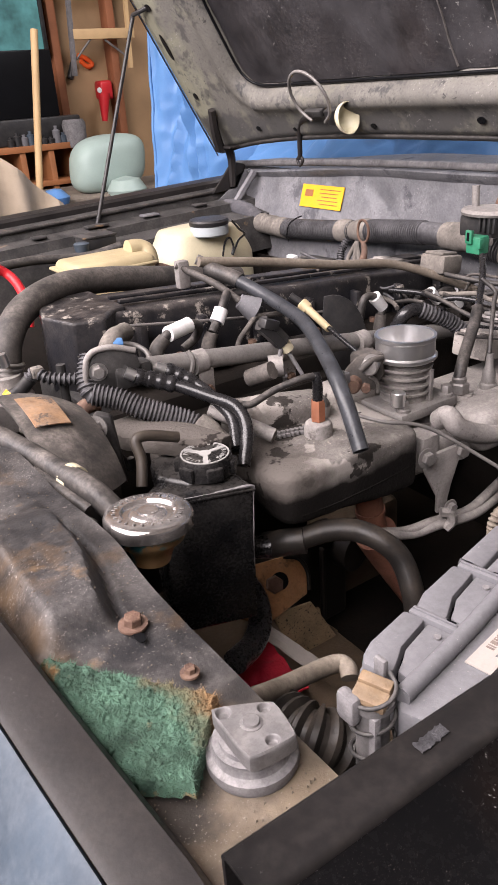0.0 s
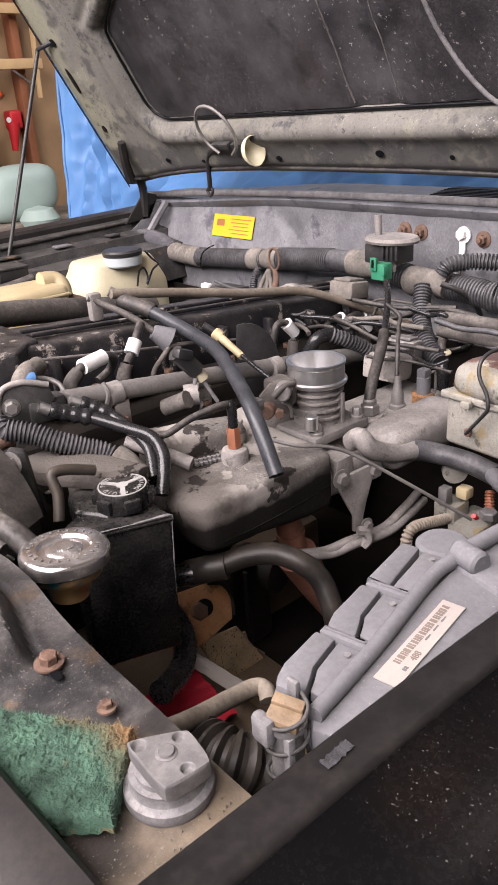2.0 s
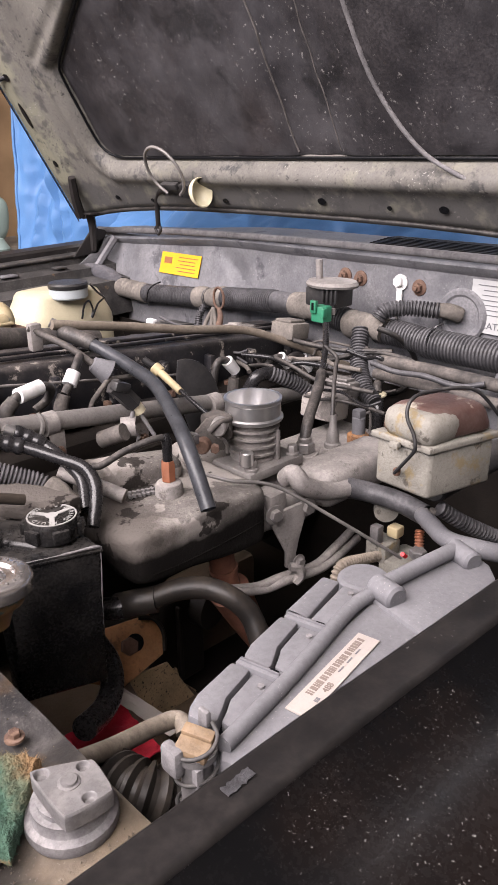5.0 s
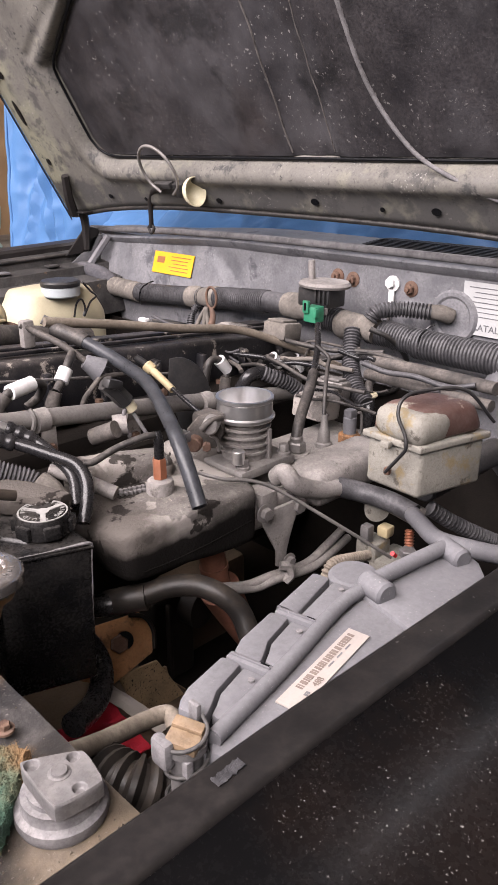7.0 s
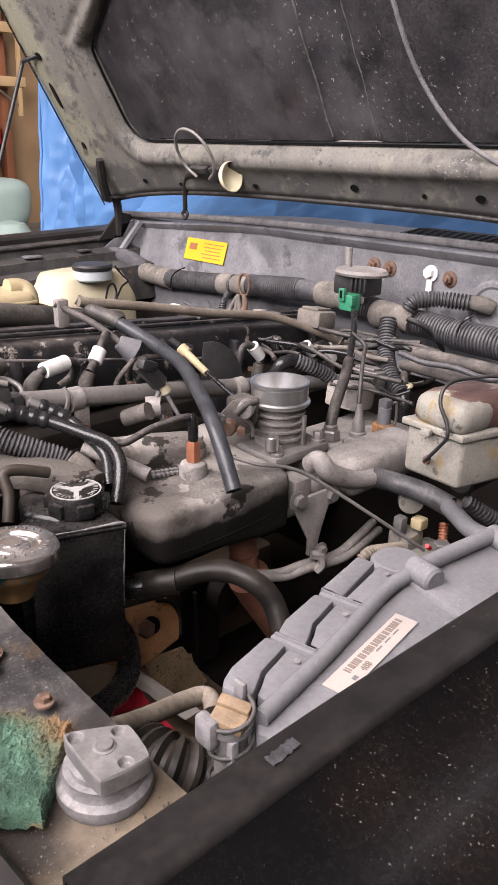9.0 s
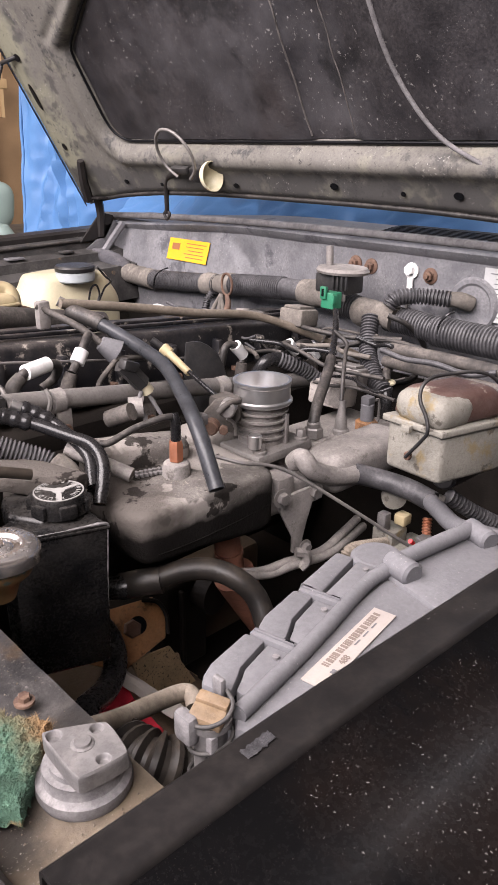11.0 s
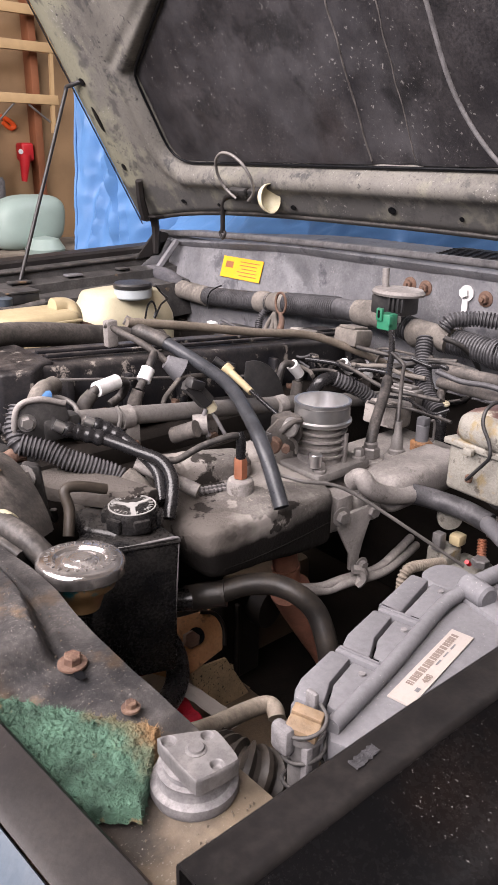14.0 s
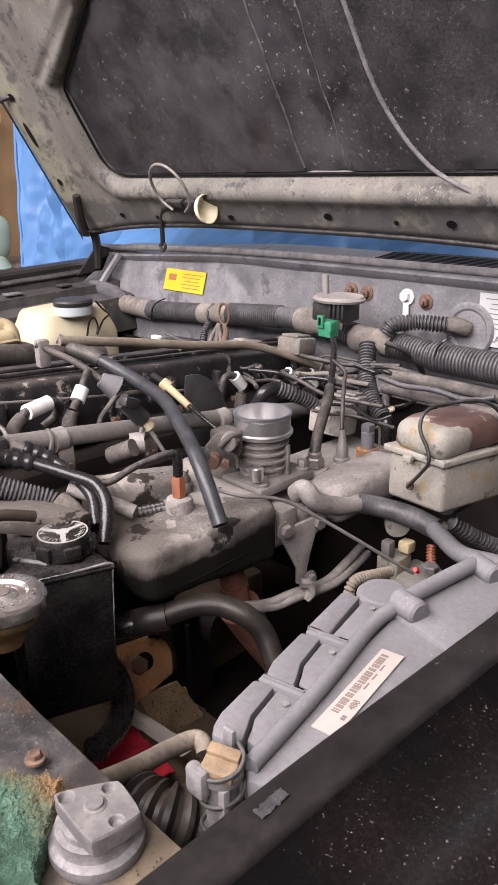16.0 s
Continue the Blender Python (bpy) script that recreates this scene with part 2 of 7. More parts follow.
specks(FIREWALL, 330, 0.7, (0.33, 0.315, 0.30), 8)
specks(FIREWALL, 150, 0.5, (0.05, 0.05, 0.052), 7)
STEEL = material("dull_steel", (0.20, 0.19, 0.182), 0.42, metal=0.6, dust=0.8, dust_colour=(0.155, 0.138, 0.125), bump=0.1)
CHROME = material("worn_chrome", (0.52, 0.49, 0.475), 0.17, metal=0.97, grit=0.15, dust=0.3, dust_colour=(0.26, 0.23, 0.21), bump=0.04, vary=0.12)
BRIGHT_ALU = material("machined_aluminium", (0.62, 0.61, 0.605), 0.30, metal=0.97, bump=0.05, vary=0.1, spread=60, grit=0.0, dust=0.08, dust_colour=(0.3, 0.28, 0.26))
RUBBER = material("dusty_black_rubber", (0.014, 0.0135, 0.0135), 0.42, dust=0.6, dust_colour=(0.22, 0.195, 0.175), bump=0.15, settle=0.92)
RUBBER_CLEAN = material("shiny_black_rubber", (0.009, 0.009, 0.010), 0.26, dust=0.05, bump=0.0, gloss=0.4, grit=0.0)
RUBBER_BLUE = material("bluish_dusty_rubber", (0.013, 0.014, 0.016), 0.24, dust=0.42, dust_colour=(0.11, 0.115, 0.128), bump=0.06, settle=0.5, even=0.4)
LOOM = material("black_split_loom", (0.014, 0.014, 0.0158), 0.34, dust=0.75, dust_colour=(0.165, 0.160, 0.166), bump=0.1, settle=0.6, even=0.3)
TAPE_WRAP = material("dusty_cloth_tape", (0.10, 0.09, 0.08), 0.85, dust=0.85, dust_colour=(0.27, 0.24, 0.21), bump=0.8, grain=220)
BROWN_TUBE = material("dusty_brown_tube", (0.11, 0.09, 0.07), 0.6, dust=0.8, dust_colour=(0.26, 0.225, 0.185), bump=0.2)
BLACK_PLASTIC = material("black_plastic", (0.016, 0.016, 0.017), 0.36, dust=0.35, dust_colour=(0.17, 0.155, 0.14), bump=0.1, settle=0.92)
GLOSS_BLACK = material("glossy_black_tank", (0.005, 0.005, 0.0055), 0.24, grit=0.0, dust=0.3, dust_colour=(0.17, 0.155, 0.14), bump=0.03, settle=0.98)
GREY_PLASTIC = material("dusty_grey_plastic", (0.05, 0.05, 0.056), 0.45, dust=0.8, dust_colour=(0.172, 0.169, 0.177), spread=9, vary=0.08, bump=0.12, settle=0.45, even=0.72, wear=(0.115, 0.108, 0.108), wear_amount=0.06, wear_scale=13, wear_last=True, grit=0.12)
specks(GREY_PLASTIC, 420, 0.45, (0.31, 0.29, 0.275), 10)
VALVE_BLACK = material("peeling_black_enamel", (0.010, 0.0103, 0.0125), 0.32, gloss=0.25, dust=0.28, wear=(0.24, 0.215, 0.19), wear_amount=0.15, wear_scale=34, bump=0.3, settle=0.97, wear_last=True)
CREAM = material("aged_cream_plastic", (0.43, 0.39, 0.275), 0.4, dust=0.25, dust_colour=(0.4, 0.34, 0.22), vary=0.12, bump=0.05)
CREAM_DARK = material("amber_tank_plastic", (0.36, 0.295, 0.175), 0.4, dust=0.3, dust_colour=(0.36, 0.30, 0.20), vary=0.15, bump=0.05)
WHITE_TAG = material("white_tape", (0.58, 0.575, 0.57), 0.5, vary=0.08, bump=0.2, dust=0.25, spread=60)
YELLOW = material("yellow_label", (0.58, 0.31, 0.010), 0.45, vary=0.08, bump=0.0, dust=0.15)
LABEL_WHITE = material("paper_label", (0.295, 0.265, 0.243), 0.6, vary=0.08, bump=0.05)
LABEL_GREY = material("grey_white_print", (0.25, 0.245, 0.235), 0.6, vary=0.1, bump=0.0)
PAPER_GREY = material("greyed_paper", (0.33, 0.335, 0.335), 0.55, vary=0.08, bump=0.05, dust=0.2)
FADED = material("faded_brown_print", (0.15, 0.12, 0.105), 0.6, vary=0.1, bump=0.0)
NECK_GREY = material("pale_blue_grey_plastic", (0.33, 0.36, 0.37), 0.45, vary=0.1, bump=0.05)
DARK_CLOTH = material("dusty_dark_cloth", (0.05, 0.05, 0.057), 0.8, dust=0.7, dust_colour=(0.16, 0.148, 0.15), bump=0.6, grain=240)
PRINT = material("dark_print", (0.06, 0.05, 0.055), 0.6, vary=0.1, bump=0.0)
GREEN = material("green_connector", (0.018, 0.175, 0.095), 0.4, dust=0.2, bump=0.05)
RUST = material("rust", (0.095, 0.052, 0.036), 0.8, dust=0.35, dust_colour=(0.2, 0.165, 0.14), bump=0.5, wear=(0.13, 0.078, 0.054), wear_amount=0.4, wear_scale=90)
RUST_PALE = material("rusty_bracket", (0.34, 0.165, 0.072), 0.75, dust=0.35, dust_colour=(0.30, 0.22, 0.14), bump=0.3, wear=(0.14, 0.07, 0.035), wear_amount=0.3, wear_scale=25)
COPPER = material("copper_fitting", (0.40, 0.155, 0.085), 0.45, metal=0.6, dust=0.3, bump=0.1)
SPONGE = material("green_scouring_fibre", (0.050, 0.100, 0.070), 0.9, vary=0.6, spread=45, wear=(0.19, 0.11, 0.05), wear_amount=0.40, wear_scale=20, bump=1.0, grain=500)
stain_shade_along(SPONGE, "X", 0.142, 0.162, (0.165, 0.098, 0.047), 2.2, 70, 0.8)
ZINC = material("grey_zinc_plate", (0.115, 0.11, 0.11), 0.5, metal=0.3, dust=0.6, dust_colour=(0.215, 0.199, 0.190), spread=40, bump=0.1)
PALE_RUBBER = material("chalky_rubber_ring", (0.11, 0.105, 0.108), 0.75, dust=0.7, dust_colour=(0.275, 0.263, 0.258), spread=40, bump=0.4)
BLUE_TARP = material("blue_tarp", (0.085, 0.205, 0.42), 0.42, vary=0.12, spread=5, bump=0.15, grain=700)
wrinkles(BLUE_TARP, 5.0, 0.008)
LENS = material("yellowed_lamp_lens", (0.55, 0.505, 0.36), 0.25, vary=0.1, bump=0.02)
MASTER = material("stained_cast_iron", (0.17, 0.16, 0.138), 0.55, dust=0.7, dust_colour=(0.24, 0.23, 0.20), bump=0.6, even=0.3, settle=0.3)
blotch(MASTER, 28, 0.56, 0.64, (0.19, 0.135, 0.055), 0.7, 6, 2.0)
blotch(MASTER, 45, 0.60, 0.66, (0.05, 0.042, 0.034), 0.8, 7, 6.0)
LID_BROWN = material("stained_brown_lid", (0.085, 0.045, 0.038), 0.42, metal=0.3, dust=0.3, wear=(0.36, 0.33, 0.27), wear_amount=0.22, wear_scale=14, bump=0.2)
# oily metal's black; also paints the shade in the bay's deep gaps
GREASE_SHADE = material("black_grease_and_shade", (0.010, 0.0085, 0.0075), 0.5, dust=0.3, dust_colour=(0.05, 0.04, 0.033), bump=0.3, gloss=0.12)
HOSE_DUSTY = material("brown_dusty_hose", (0.035, 0.032, 0.03), 0.6, dust=0.8, dust_colour=(0.20, 0.175, 0.155), bump=0.2, settle=0.6)
DIRTY_HOSE = material("dirty_black_hose", (0.012, 0.011, 0.0105), 0.38, dust=0.38, dust_colour=(0.10, 0.075, 0.052), bump=0.15, settle=0.85)
DUCT_BROWN = material("dark_brown_duct", (0.026, 0.021, 0.017), 0.45, dust=0.45, dust_colour=(0.085, 0.066, 0.047), bump=0.2)
RED_BROWN = material("red_brown_scale", (0.21, 0.09, 0.06), 0.55, dust=0.45, dust_colour=(0.27, 0.145, 0.105), bump=0.3, spread=20)
BROWN_STEEL = material("oily_brown_steel", (0.085, 0.06, 0.04), 0.5, dust=0.5, dust_colour=(0.125, 0.092, 0.062), bump=0.4, spread=18)
PITTED_TAN = material("pitted_tan_steel", (0.25, 0.178, 0.105), 0.7, dust=0.5, dust_colour=(0.33, 0.245, 0.15), bump=0.5, spread=20)
blotch(PITTED_TAN, 240, 0.60, 0.64, (0.012, 0.010, 0.008), 0.95, 3)
RED_CLOTH = material("red_shop_cloth", (0.36, 0.015, 0.03), 0.9, vary=0.3, bump=0.8, grain=260)
PLYWOOD = material("plywood", (0.27, 0.17, 0.09), 0.7, vary=0.2, spread=3, bump=0.1)
STUD = material("red_brown_stud", (0.20, 0.075, 0.035), 0.7, vary=0.25, spread=5, bump=0.2)
PINE = material("pale_pine", (0.46, 0.31, 0.16), 0.6, vary=0.15, spread=6, bump=0.1)
CONCRETE = material("stained_concrete", (0.15, 0.14, 0.135), 0.85, vary=0.3, spread=2, bump=0.4, grain=90)
WALL_PAINT = material("garage_wall_board", (0.20, 0.17, 0.14), 0.8, vary=0.15, spread=2, bump=0.2)
CEILING = material("ceiling_board", (0.14, 0.11, 0.085), 0.85, vary=0.1, spread=2, bump=0.1)
TAN_CLOTH = material("tan_canvas", (0.29, 0.235, 0.175), 0.85, vary=0.2, spread=8, bump=0.5)
PALE_GREEN = material("pale_green_plastic", (0.25, 0.32, 0.29), 0.45, vary=0.1, spread=4, bump=0.05)
TV_BLACK = material("dark_screen", (0.005, 0.0052, 0.006), 0.3, vary=0.1, bump=0.0, gloss=0.1)
wrinkles(TAN_CLOTH, 6, 0.01)
TEAL = material("teal_picture", (0.07, 0.22, 0.22), 0.5, vary=0.6, spread=5, bump=0.1)
RED_TOOL = material("red_tool_plastic", (0.45, 0.02, 0.025), 0.4, vary=0.15, bump=0.05)
ORANGE = material("orange_clamp_plastic", (0.75, 0.10, 0.02), 0.4, vary=0.1, bump=0.05)
ORANGE_WOOD = material("orange_shelf_wood", (0.23, 0.09, 0.035), 0.55, vary=0.2, spread=8, bump=0.1)


# ---- shaping helpers ----
def link(name, bm, mat, parent=None, label="", angle=35, smooth=True):
    bmesh.ops.recalc_face_normals(bm, faces=bm.faces)
    me = bpy.data.meshes.new(name)
    bm.to_mesh(me)
    bm.free()
    for p in me.polygons:
        p.use_smooth = smooth
    if smooth:
        me.set_sharp_from_angle(angle=radians(angle))
    me.materials.append(mat)
    ob = new(name, me)
    if parent:
        ob.parent = parent
        ob.matrix_parent_inverse = Matrix.Translation(-parent.location)
    return tagged(ob, label)


def part(name, bm, mat, parent, label="", angle=35):
    return link(name, bm, mat, parent, label, angle)


def thing(name, at, label, category, group="", kind=""):
    ob = new(name)
    ob.location = at
    ob.empty_display_size = 0.02
    return tagged(ob, label, category, group, kind)


def solo(name, bm, mat, label, category, group="", kind="", angle=35):
    return tagged(link(name, bm, mat, angle=angle), label, category, group, kind)


def merge(*bms):
    """Several meshes of one part in one."""
    out = bmesh.new()
    for b in bms:
        me = bpy.data.meshes.new("tmp")
        b.to_mesh(me)
        b.free()
        out.from_mesh(me)
        bpy.data.meshes.remove(me)
    return out


def moved(bm, m):
    bmesh.ops.transform(bm, matrix=m, verts=bm.verts)
    return bm


def box(cx, cy, cz, sx, sy, sz, bevel=0.0, seg=2, turn=None):
    bm = bmesh.new()
    bmesh.ops.create_cube(bm, size=1.0, matrix=Matrix.Diagonal((sx, sy, sz, 1)))
    if bevel:
        bmesh.ops.bevel(bm, geom=list(bm.edges), offset=bevel, segments=seg, affect="EDGES", profile=0.5)
    m = Matrix.Translation((cx, cy, cz))
    if turn:
        m = m @ Euler([radians(a) for a in turn]).to_matrix().to_4x4()
    return moved(bm, m)


def lathe(profile, seg=28, at=(0, 0, 0), axis=(0, 0, 1)):
    """Turned shape: profile is (radius, height) from bottom to top."""
    bm = bmesh.new()
    rings = []
    for r, h in profile:
        if r < 1e-6:
            rings.append([bm.verts.new((0, 0, h))])
        else:
            rings.append([bm.verts.new((r * math.cos(2 * math.pi * i / seg), r * math.sin(2 * math.pi * i / seg), h)) for i in range(seg)])
    for a, b in zip(rings, rings[1:]):
        for i in range(seg):
            j = (i + 1) % seg
            if len(a) == 1 and len(b) == 1:
                continue
            if len(a) == 1:
                bm.faces.new((a[0], b[j], b[i]))
            elif len(b) == 1:
                bm.faces.new((a[i], a[j], b[0]))
            else:
                bm.faces.new((a[i], a[j], b[j], b[i]))
    for end in () if profile[0] == profile[-1] else (rings[0], rings[-1]):
        if len(end) > 2:
            bm.faces.new(end)
    bmesh.ops.remove_doubles(bm, verts=bm.verts, dist=1e-6)
    q = Vector((0, 0, 1)).rotation_difference(Vector(axis).normalized())
    return moved(bm, Matrix.Translation(at) @ q.to_matrix().to_4x4())


def cylinder(a, b, r, seg=20, bevel=0.0):
    a, b = Vector(a), Vector(b)
    h = (b - a).length
    c = min(bevel, r * 0.4, h * 0.4)
    prof = [(0, 0), (r - c, 0), (r, c), (r, h - c), (r - c, h), (0, h)] if c else [(0, 0), (r, 0), (r, h), (0, h)]
    return lathe(prof, seg, a, b - a)


def hexagon(at, axis, r, h):
    return lathe([(0, 0), (r, 0), (r, h * 0.85), (r * 0.86, h), (0, h)], 6, at, axis)


def spline(pts, n):
    pts = [Vector(p) for p in pts]
    if len(pts) == 2:
        return [pts[0].lerp(pts[1], i / n) for i in range(n + 1)]
    ext = [pts[0] * 2 - pts[1]] + pts + [pts[-1] * 2 - pts[-2]]
    out = []
    for k in range(len(pts) - 1):
        p0, p1, p2, p3 = ext[k:k + 4]
        for i in range(n):
            t = i / n
            out.append(0.5 * (2 * p1 + (p2 - p0) * t + (2 * p0 - 5 * p1 + 4 * p2 - p3) * t * t + (3 * p1 - p0 - 3 * p2 + p3) * t ** 3))
    return out + [pts[-1]]


def tube(pts, r, seg=14, pitch=0.0, depth=0.0, n=10, bore=0.0, taper=1.0, lump=0.0):
    """A hose along a smooth line; pitch and depth give the rings of a ribbed one, bore an open end."""
    seg = max(seg, 12) if seg > 6 else seg
    line = spline(pts, 60 if pitch else n)
    run = [0.0]
    for a, b in zip(line, line[1:]):
        run.append(run[-1] + (b - a).length)
    total = run[-1]
    count = max(2, int(total / (pitch / 4))) if pitch else len(line) - 1
    samples, k = [], 0
    for i in range(count + 1):
        s = total * i / count
        while k < len(run) - 2 and run[k + 1] < s:
            k += 1
        f = (s - run[k]) / max(1e-9, run[k + 1] - run[k])
        samples.append(line[k].lerp(line[k + 1], min(1, f)))
    bm = bmesh.new()
    side, rings = None, []
    for i, p in enumerate(samples):
        way = (samples[min(i + 1, count)] - samples[max(i - 1, 0)]).normalized()
        if side is None:
            side = way.orthogonal().normalized()
        side = (side - way * side.dot(way)).normalized()
        up = way.cross(side)
        rr = r * (1 + (taper - 1) * i / count)
        if pitch:
            rr += depth * (0.5 if i % 4 in (1, 2) else -0.5)
        if lump:
            rr *= 1 + lump * noise.noise(p * 60)
        rings.append([bm.verts.new(p + (side * math.cos(2 * math.pi * j / seg) + up * math.sin(2 * math.pi * j / seg)) * rr) for j in range(seg)])
    if bore:
        for index, inward in ((0, 1), (count, -1)):
            centre = samples[index]
            way = (samples[min(index + 1, count)] - samples[max(index - 1, 0)]).normalized() * inward
            inner = [bm.verts.new(centre + (v.co - centre) * (bore / r)) for v in rings[index]]
            deep = [bm.verts.new(v.co + way * 0.02) for v in inner]
            for ring in (inner, deep):
                rings.insert(0, ring) if inward == 1 else rings.append(ring)
    for a, b in zip(rings, rings[1:]):
        for j in range(seg):
            bm.faces.new((a[j], a[(j + 1) % seg], b[(j + 1) % seg], b[j]))
    bm.faces.new(rings[0])
    bm.faces.new(rings[-1])
    return bm


def prism(outline, lo, hi, axis="z", bevel=0.0, seg=2):
    """A flat outline given thickness between lo and hi along an axis; the outline holds the two other axes in order."""
    bm = bmesh.new()
    put = {"x": lambda a, b, c: (c, a, b), "y": lambda a, b, c: (a, c, b), "z": lambda a, b, c: (a, b, c)}[axis]
    low = [bm.verts.new(put(a, b, lo)) for a, b in outline]
    high = [bm.verts.new(put(a, b, hi)) for a, b in outline]
    k = len(outline)
    bm.faces.new(low)
    bm.faces.new(high)
    for i in range(k):
        bm.faces.new((low[i], low[(i + 1) % k], high[(i + 1) % k], high[i]))
    if bevel:
        bmesh.ops.recalc_face_normals(bm, faces=bm.faces)
        sharp = [e for e in bm.edges if e.calc_face_angle(0) > 0.5]
        bmesh.ops.bevel(bm, geom=sharp, offset=bevel, segments=seg, affect="EDGES", profile=0.5)
    return bm


def sheet(profile, lo, hi, thick, axis="y", steps=1):
    """A bent sheet: an open profile swept from lo to hi along an axis, with thickness."""
    bm = bmesh.new()
    put = {"x": lambda a, b, c: (c, a, b), "y": lambda a, b, c: (a, c, b), "z": lambda a, b, c: (a, b, c)}[axis]
    cols = [[bm.verts.new(put(a, b, lo + (hi - lo) * s / steps)) for a, b in profile] for s in range(steps + 1)]
    for c0, c1 in zip(cols, cols[1:]):
        for i in range(len(profile) - 1):
            bm.faces.new((c0[i], c0[i + 1], c1[i + 1], c1[i]))
    bmesh.ops.recalc_face_normals(bm, faces=bm.faces)
    bmesh.ops.solidify(bm, geom=list(bm.faces), thickness=thick)
    return bm


def field(nu, nv, where, thick=0.0):
    """A grid whose points are where(u, v) for u and v from 0 to 1."""
    bm = bmesh.new()
    rows_ = [[bm.verts.new(where(i / nu, j / nv)) for i in range(nu + 1)] for j in range(nv + 1)]
    for a, b in zip(rows_, rows_[1:]):
        for i in range(nu):
            bm.faces.new((a[i], a[i + 1], b[i + 1], b[i]))
    if thick:
        bmesh.ops.recalc_face_normals(bm, faces=bm.faces)
        bmesh.ops.solidify(bm, geom=list(bm.faces), thickness=thick)
    return bm


def smoothed(bm, levels=1):
    """Rounds a coarse block into a cast or moulded form."""
    for _ in range(levels):
        bmesh.ops.subdivide_edges(bm, edges=list(bm.edges), cuts=1, use_grid_fill=True)
        bmesh.ops.smooth_vert(bm, verts=bm.verts, factor=0.5, use_axis_x=True, use_axis_y=True, use_axis_z=True)
    return bm


def step(a, b, x):
    t = max(0.0, min(1.0, (x - a) / (b - a)))
    return t * t * (3 - 2 * t)


# ---- the garage ----
tagged(link("floor", box(1.0, 1.5, -0.05, 8.0, 9.0, 0.1), CONCRETE), "stained grey concrete garage floor", "floor", kind="structure")
# the gap left in the boards is an added opening for the roof lamp
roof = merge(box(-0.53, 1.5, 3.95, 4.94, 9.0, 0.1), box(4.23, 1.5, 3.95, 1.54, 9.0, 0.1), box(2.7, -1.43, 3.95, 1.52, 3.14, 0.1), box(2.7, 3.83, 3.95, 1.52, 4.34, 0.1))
tagged(link("ceiling", roof, CEILING), "pale board garage ceiling with an added lamp opening", "ceiling", kind="structure")
tagged(link("wall_north", box(1.0, 4.48, 1.95, 8.0, 0.08, 3.9), PLYWOOD), "bare plywood garage wall behind the studs", "wall", kind="structure")
tagged(link("wall_east", box(4.95, 1.5, 1.95, 0.1, 9.0, 3.9), WALL_PAINT), "plain garage end wall", "wall", kind="structure")
tagged(link("wall_south", box(1.0, -2.9, 1.95, 8.0, 0.1, 3.9), WALL_PAINT), "plain garage side wall", "wall", kind="structure")
west = merge(box(-1.3, -2.2, 1.95, 0.1, 1.4, 3.9), box(-1.3, 3.9, 1.95, 0.1, 1.8, 3.9), box(-1.3, 0.75, 3.80, 0.1, 4.5, 0.2))
tagged(link("wall_west", west, WALL_PAINT), "garage front wall with the door opening", "wall", kind="structure")
tagged(link("ground", box(-28.05, 0.6, -0.06, 50, 60, 0.1), CONCRETE), "pale concrete driveway outside", "ground", kind="structure")
for i, x in enumerate((0.55, 1.0, 1.38, 1.78, 2.12, 2.6, 3.1, 3.6)):
    tagged(link("trim_stud", box(x, 4.4, 1.95, 0.045, 0.09, 3.9, 0.003), STUD), "red-brown wall stud", "stud", kind="structure")

# ---- the car's body ----
car = thing("car_body", (0.9, 0.9, 0), "black car front with bare dusty engine bay", "car body")
FAR = 1.67
near_profile = [(0.1625, 0.9640), (0.160, 0.9622), (0.141, 0.9555), (0.137, 0.9535), (0.120, 0.950), (0.085, 0.941), (0.05, 0.925), (0.02, 0.89), (0.005, 0.83), (0.0, 0.60), (0.01, 0.40)]
lip_profile = [(0.188, 0.86), (0.188, 0.9635), (0.1872, 0.9655), (0.1855, 0.9665), (0.1845, 0.9662), (0.167, 0.9665), (0.164, 0.9655), (0.163, 0.9630)]
for nm, prof, mt, lb in (("near_fender", near_profile, BLACK_PAINT, "glossy black fender with dust and chips"), ("fender_lip", lip_profile, LIP_PAINT, "satin dark fender lip")):
    bm = sheet(prof, 0.1145, 1.35, 0.002, "x", 60)
    for v in bm.verts:
        v.co.y -= 0.02 * max(0.0, v.co.x - 0.25)
    part(nm, bm, mt, car, lb, 50)
far_profile = [(FAR - 0.015, 0.955), (FAR - 0.015, 0.982), (FAR - 0.008, 0.988), (FAR + 0.03, 0.99), (FAR + 0.12, 0.975), (FAR + 0.19, 0.92), (FAR + 0.2, 0.5)]
rail_profile = [(FAR - 0.018, 0.972), (FAR - 0.055, 0.966), (FAR - 0.060, 0.950), (FAR - 0.105, 0.944), (FAR - 0.110, 0.925), (FAR - 0.17, 0.918), (FAR - 0.18, 0.84)]
for nm, prof, mt, lb in (("far_fender", far_profile, DARK_PAINT, "black fender edge"), ("far_rail", rail_profile, BAY_BLACK, "dusty stepped inner fender rail")):
    bm = sheet(prof, 0.10, 1.12 if nm == "far_rail" else 1.30, 0.002, "x", 20)
    for v in bm.verts:
        v.co.z += 0.035 * (v.co.x - 0.5)
    part(nm, bm, mt, car, lb)
part("rail_seam", tube([(0.12, FAR - 0.058, 0.955), (0.5, FAR - 0.058, 0.968), (0.85, FAR - 0.058, 0.981), (1.08, FAR - 0.058, 0.989)], 0.004, 8), RUBBER, car, "dark sealing bead")
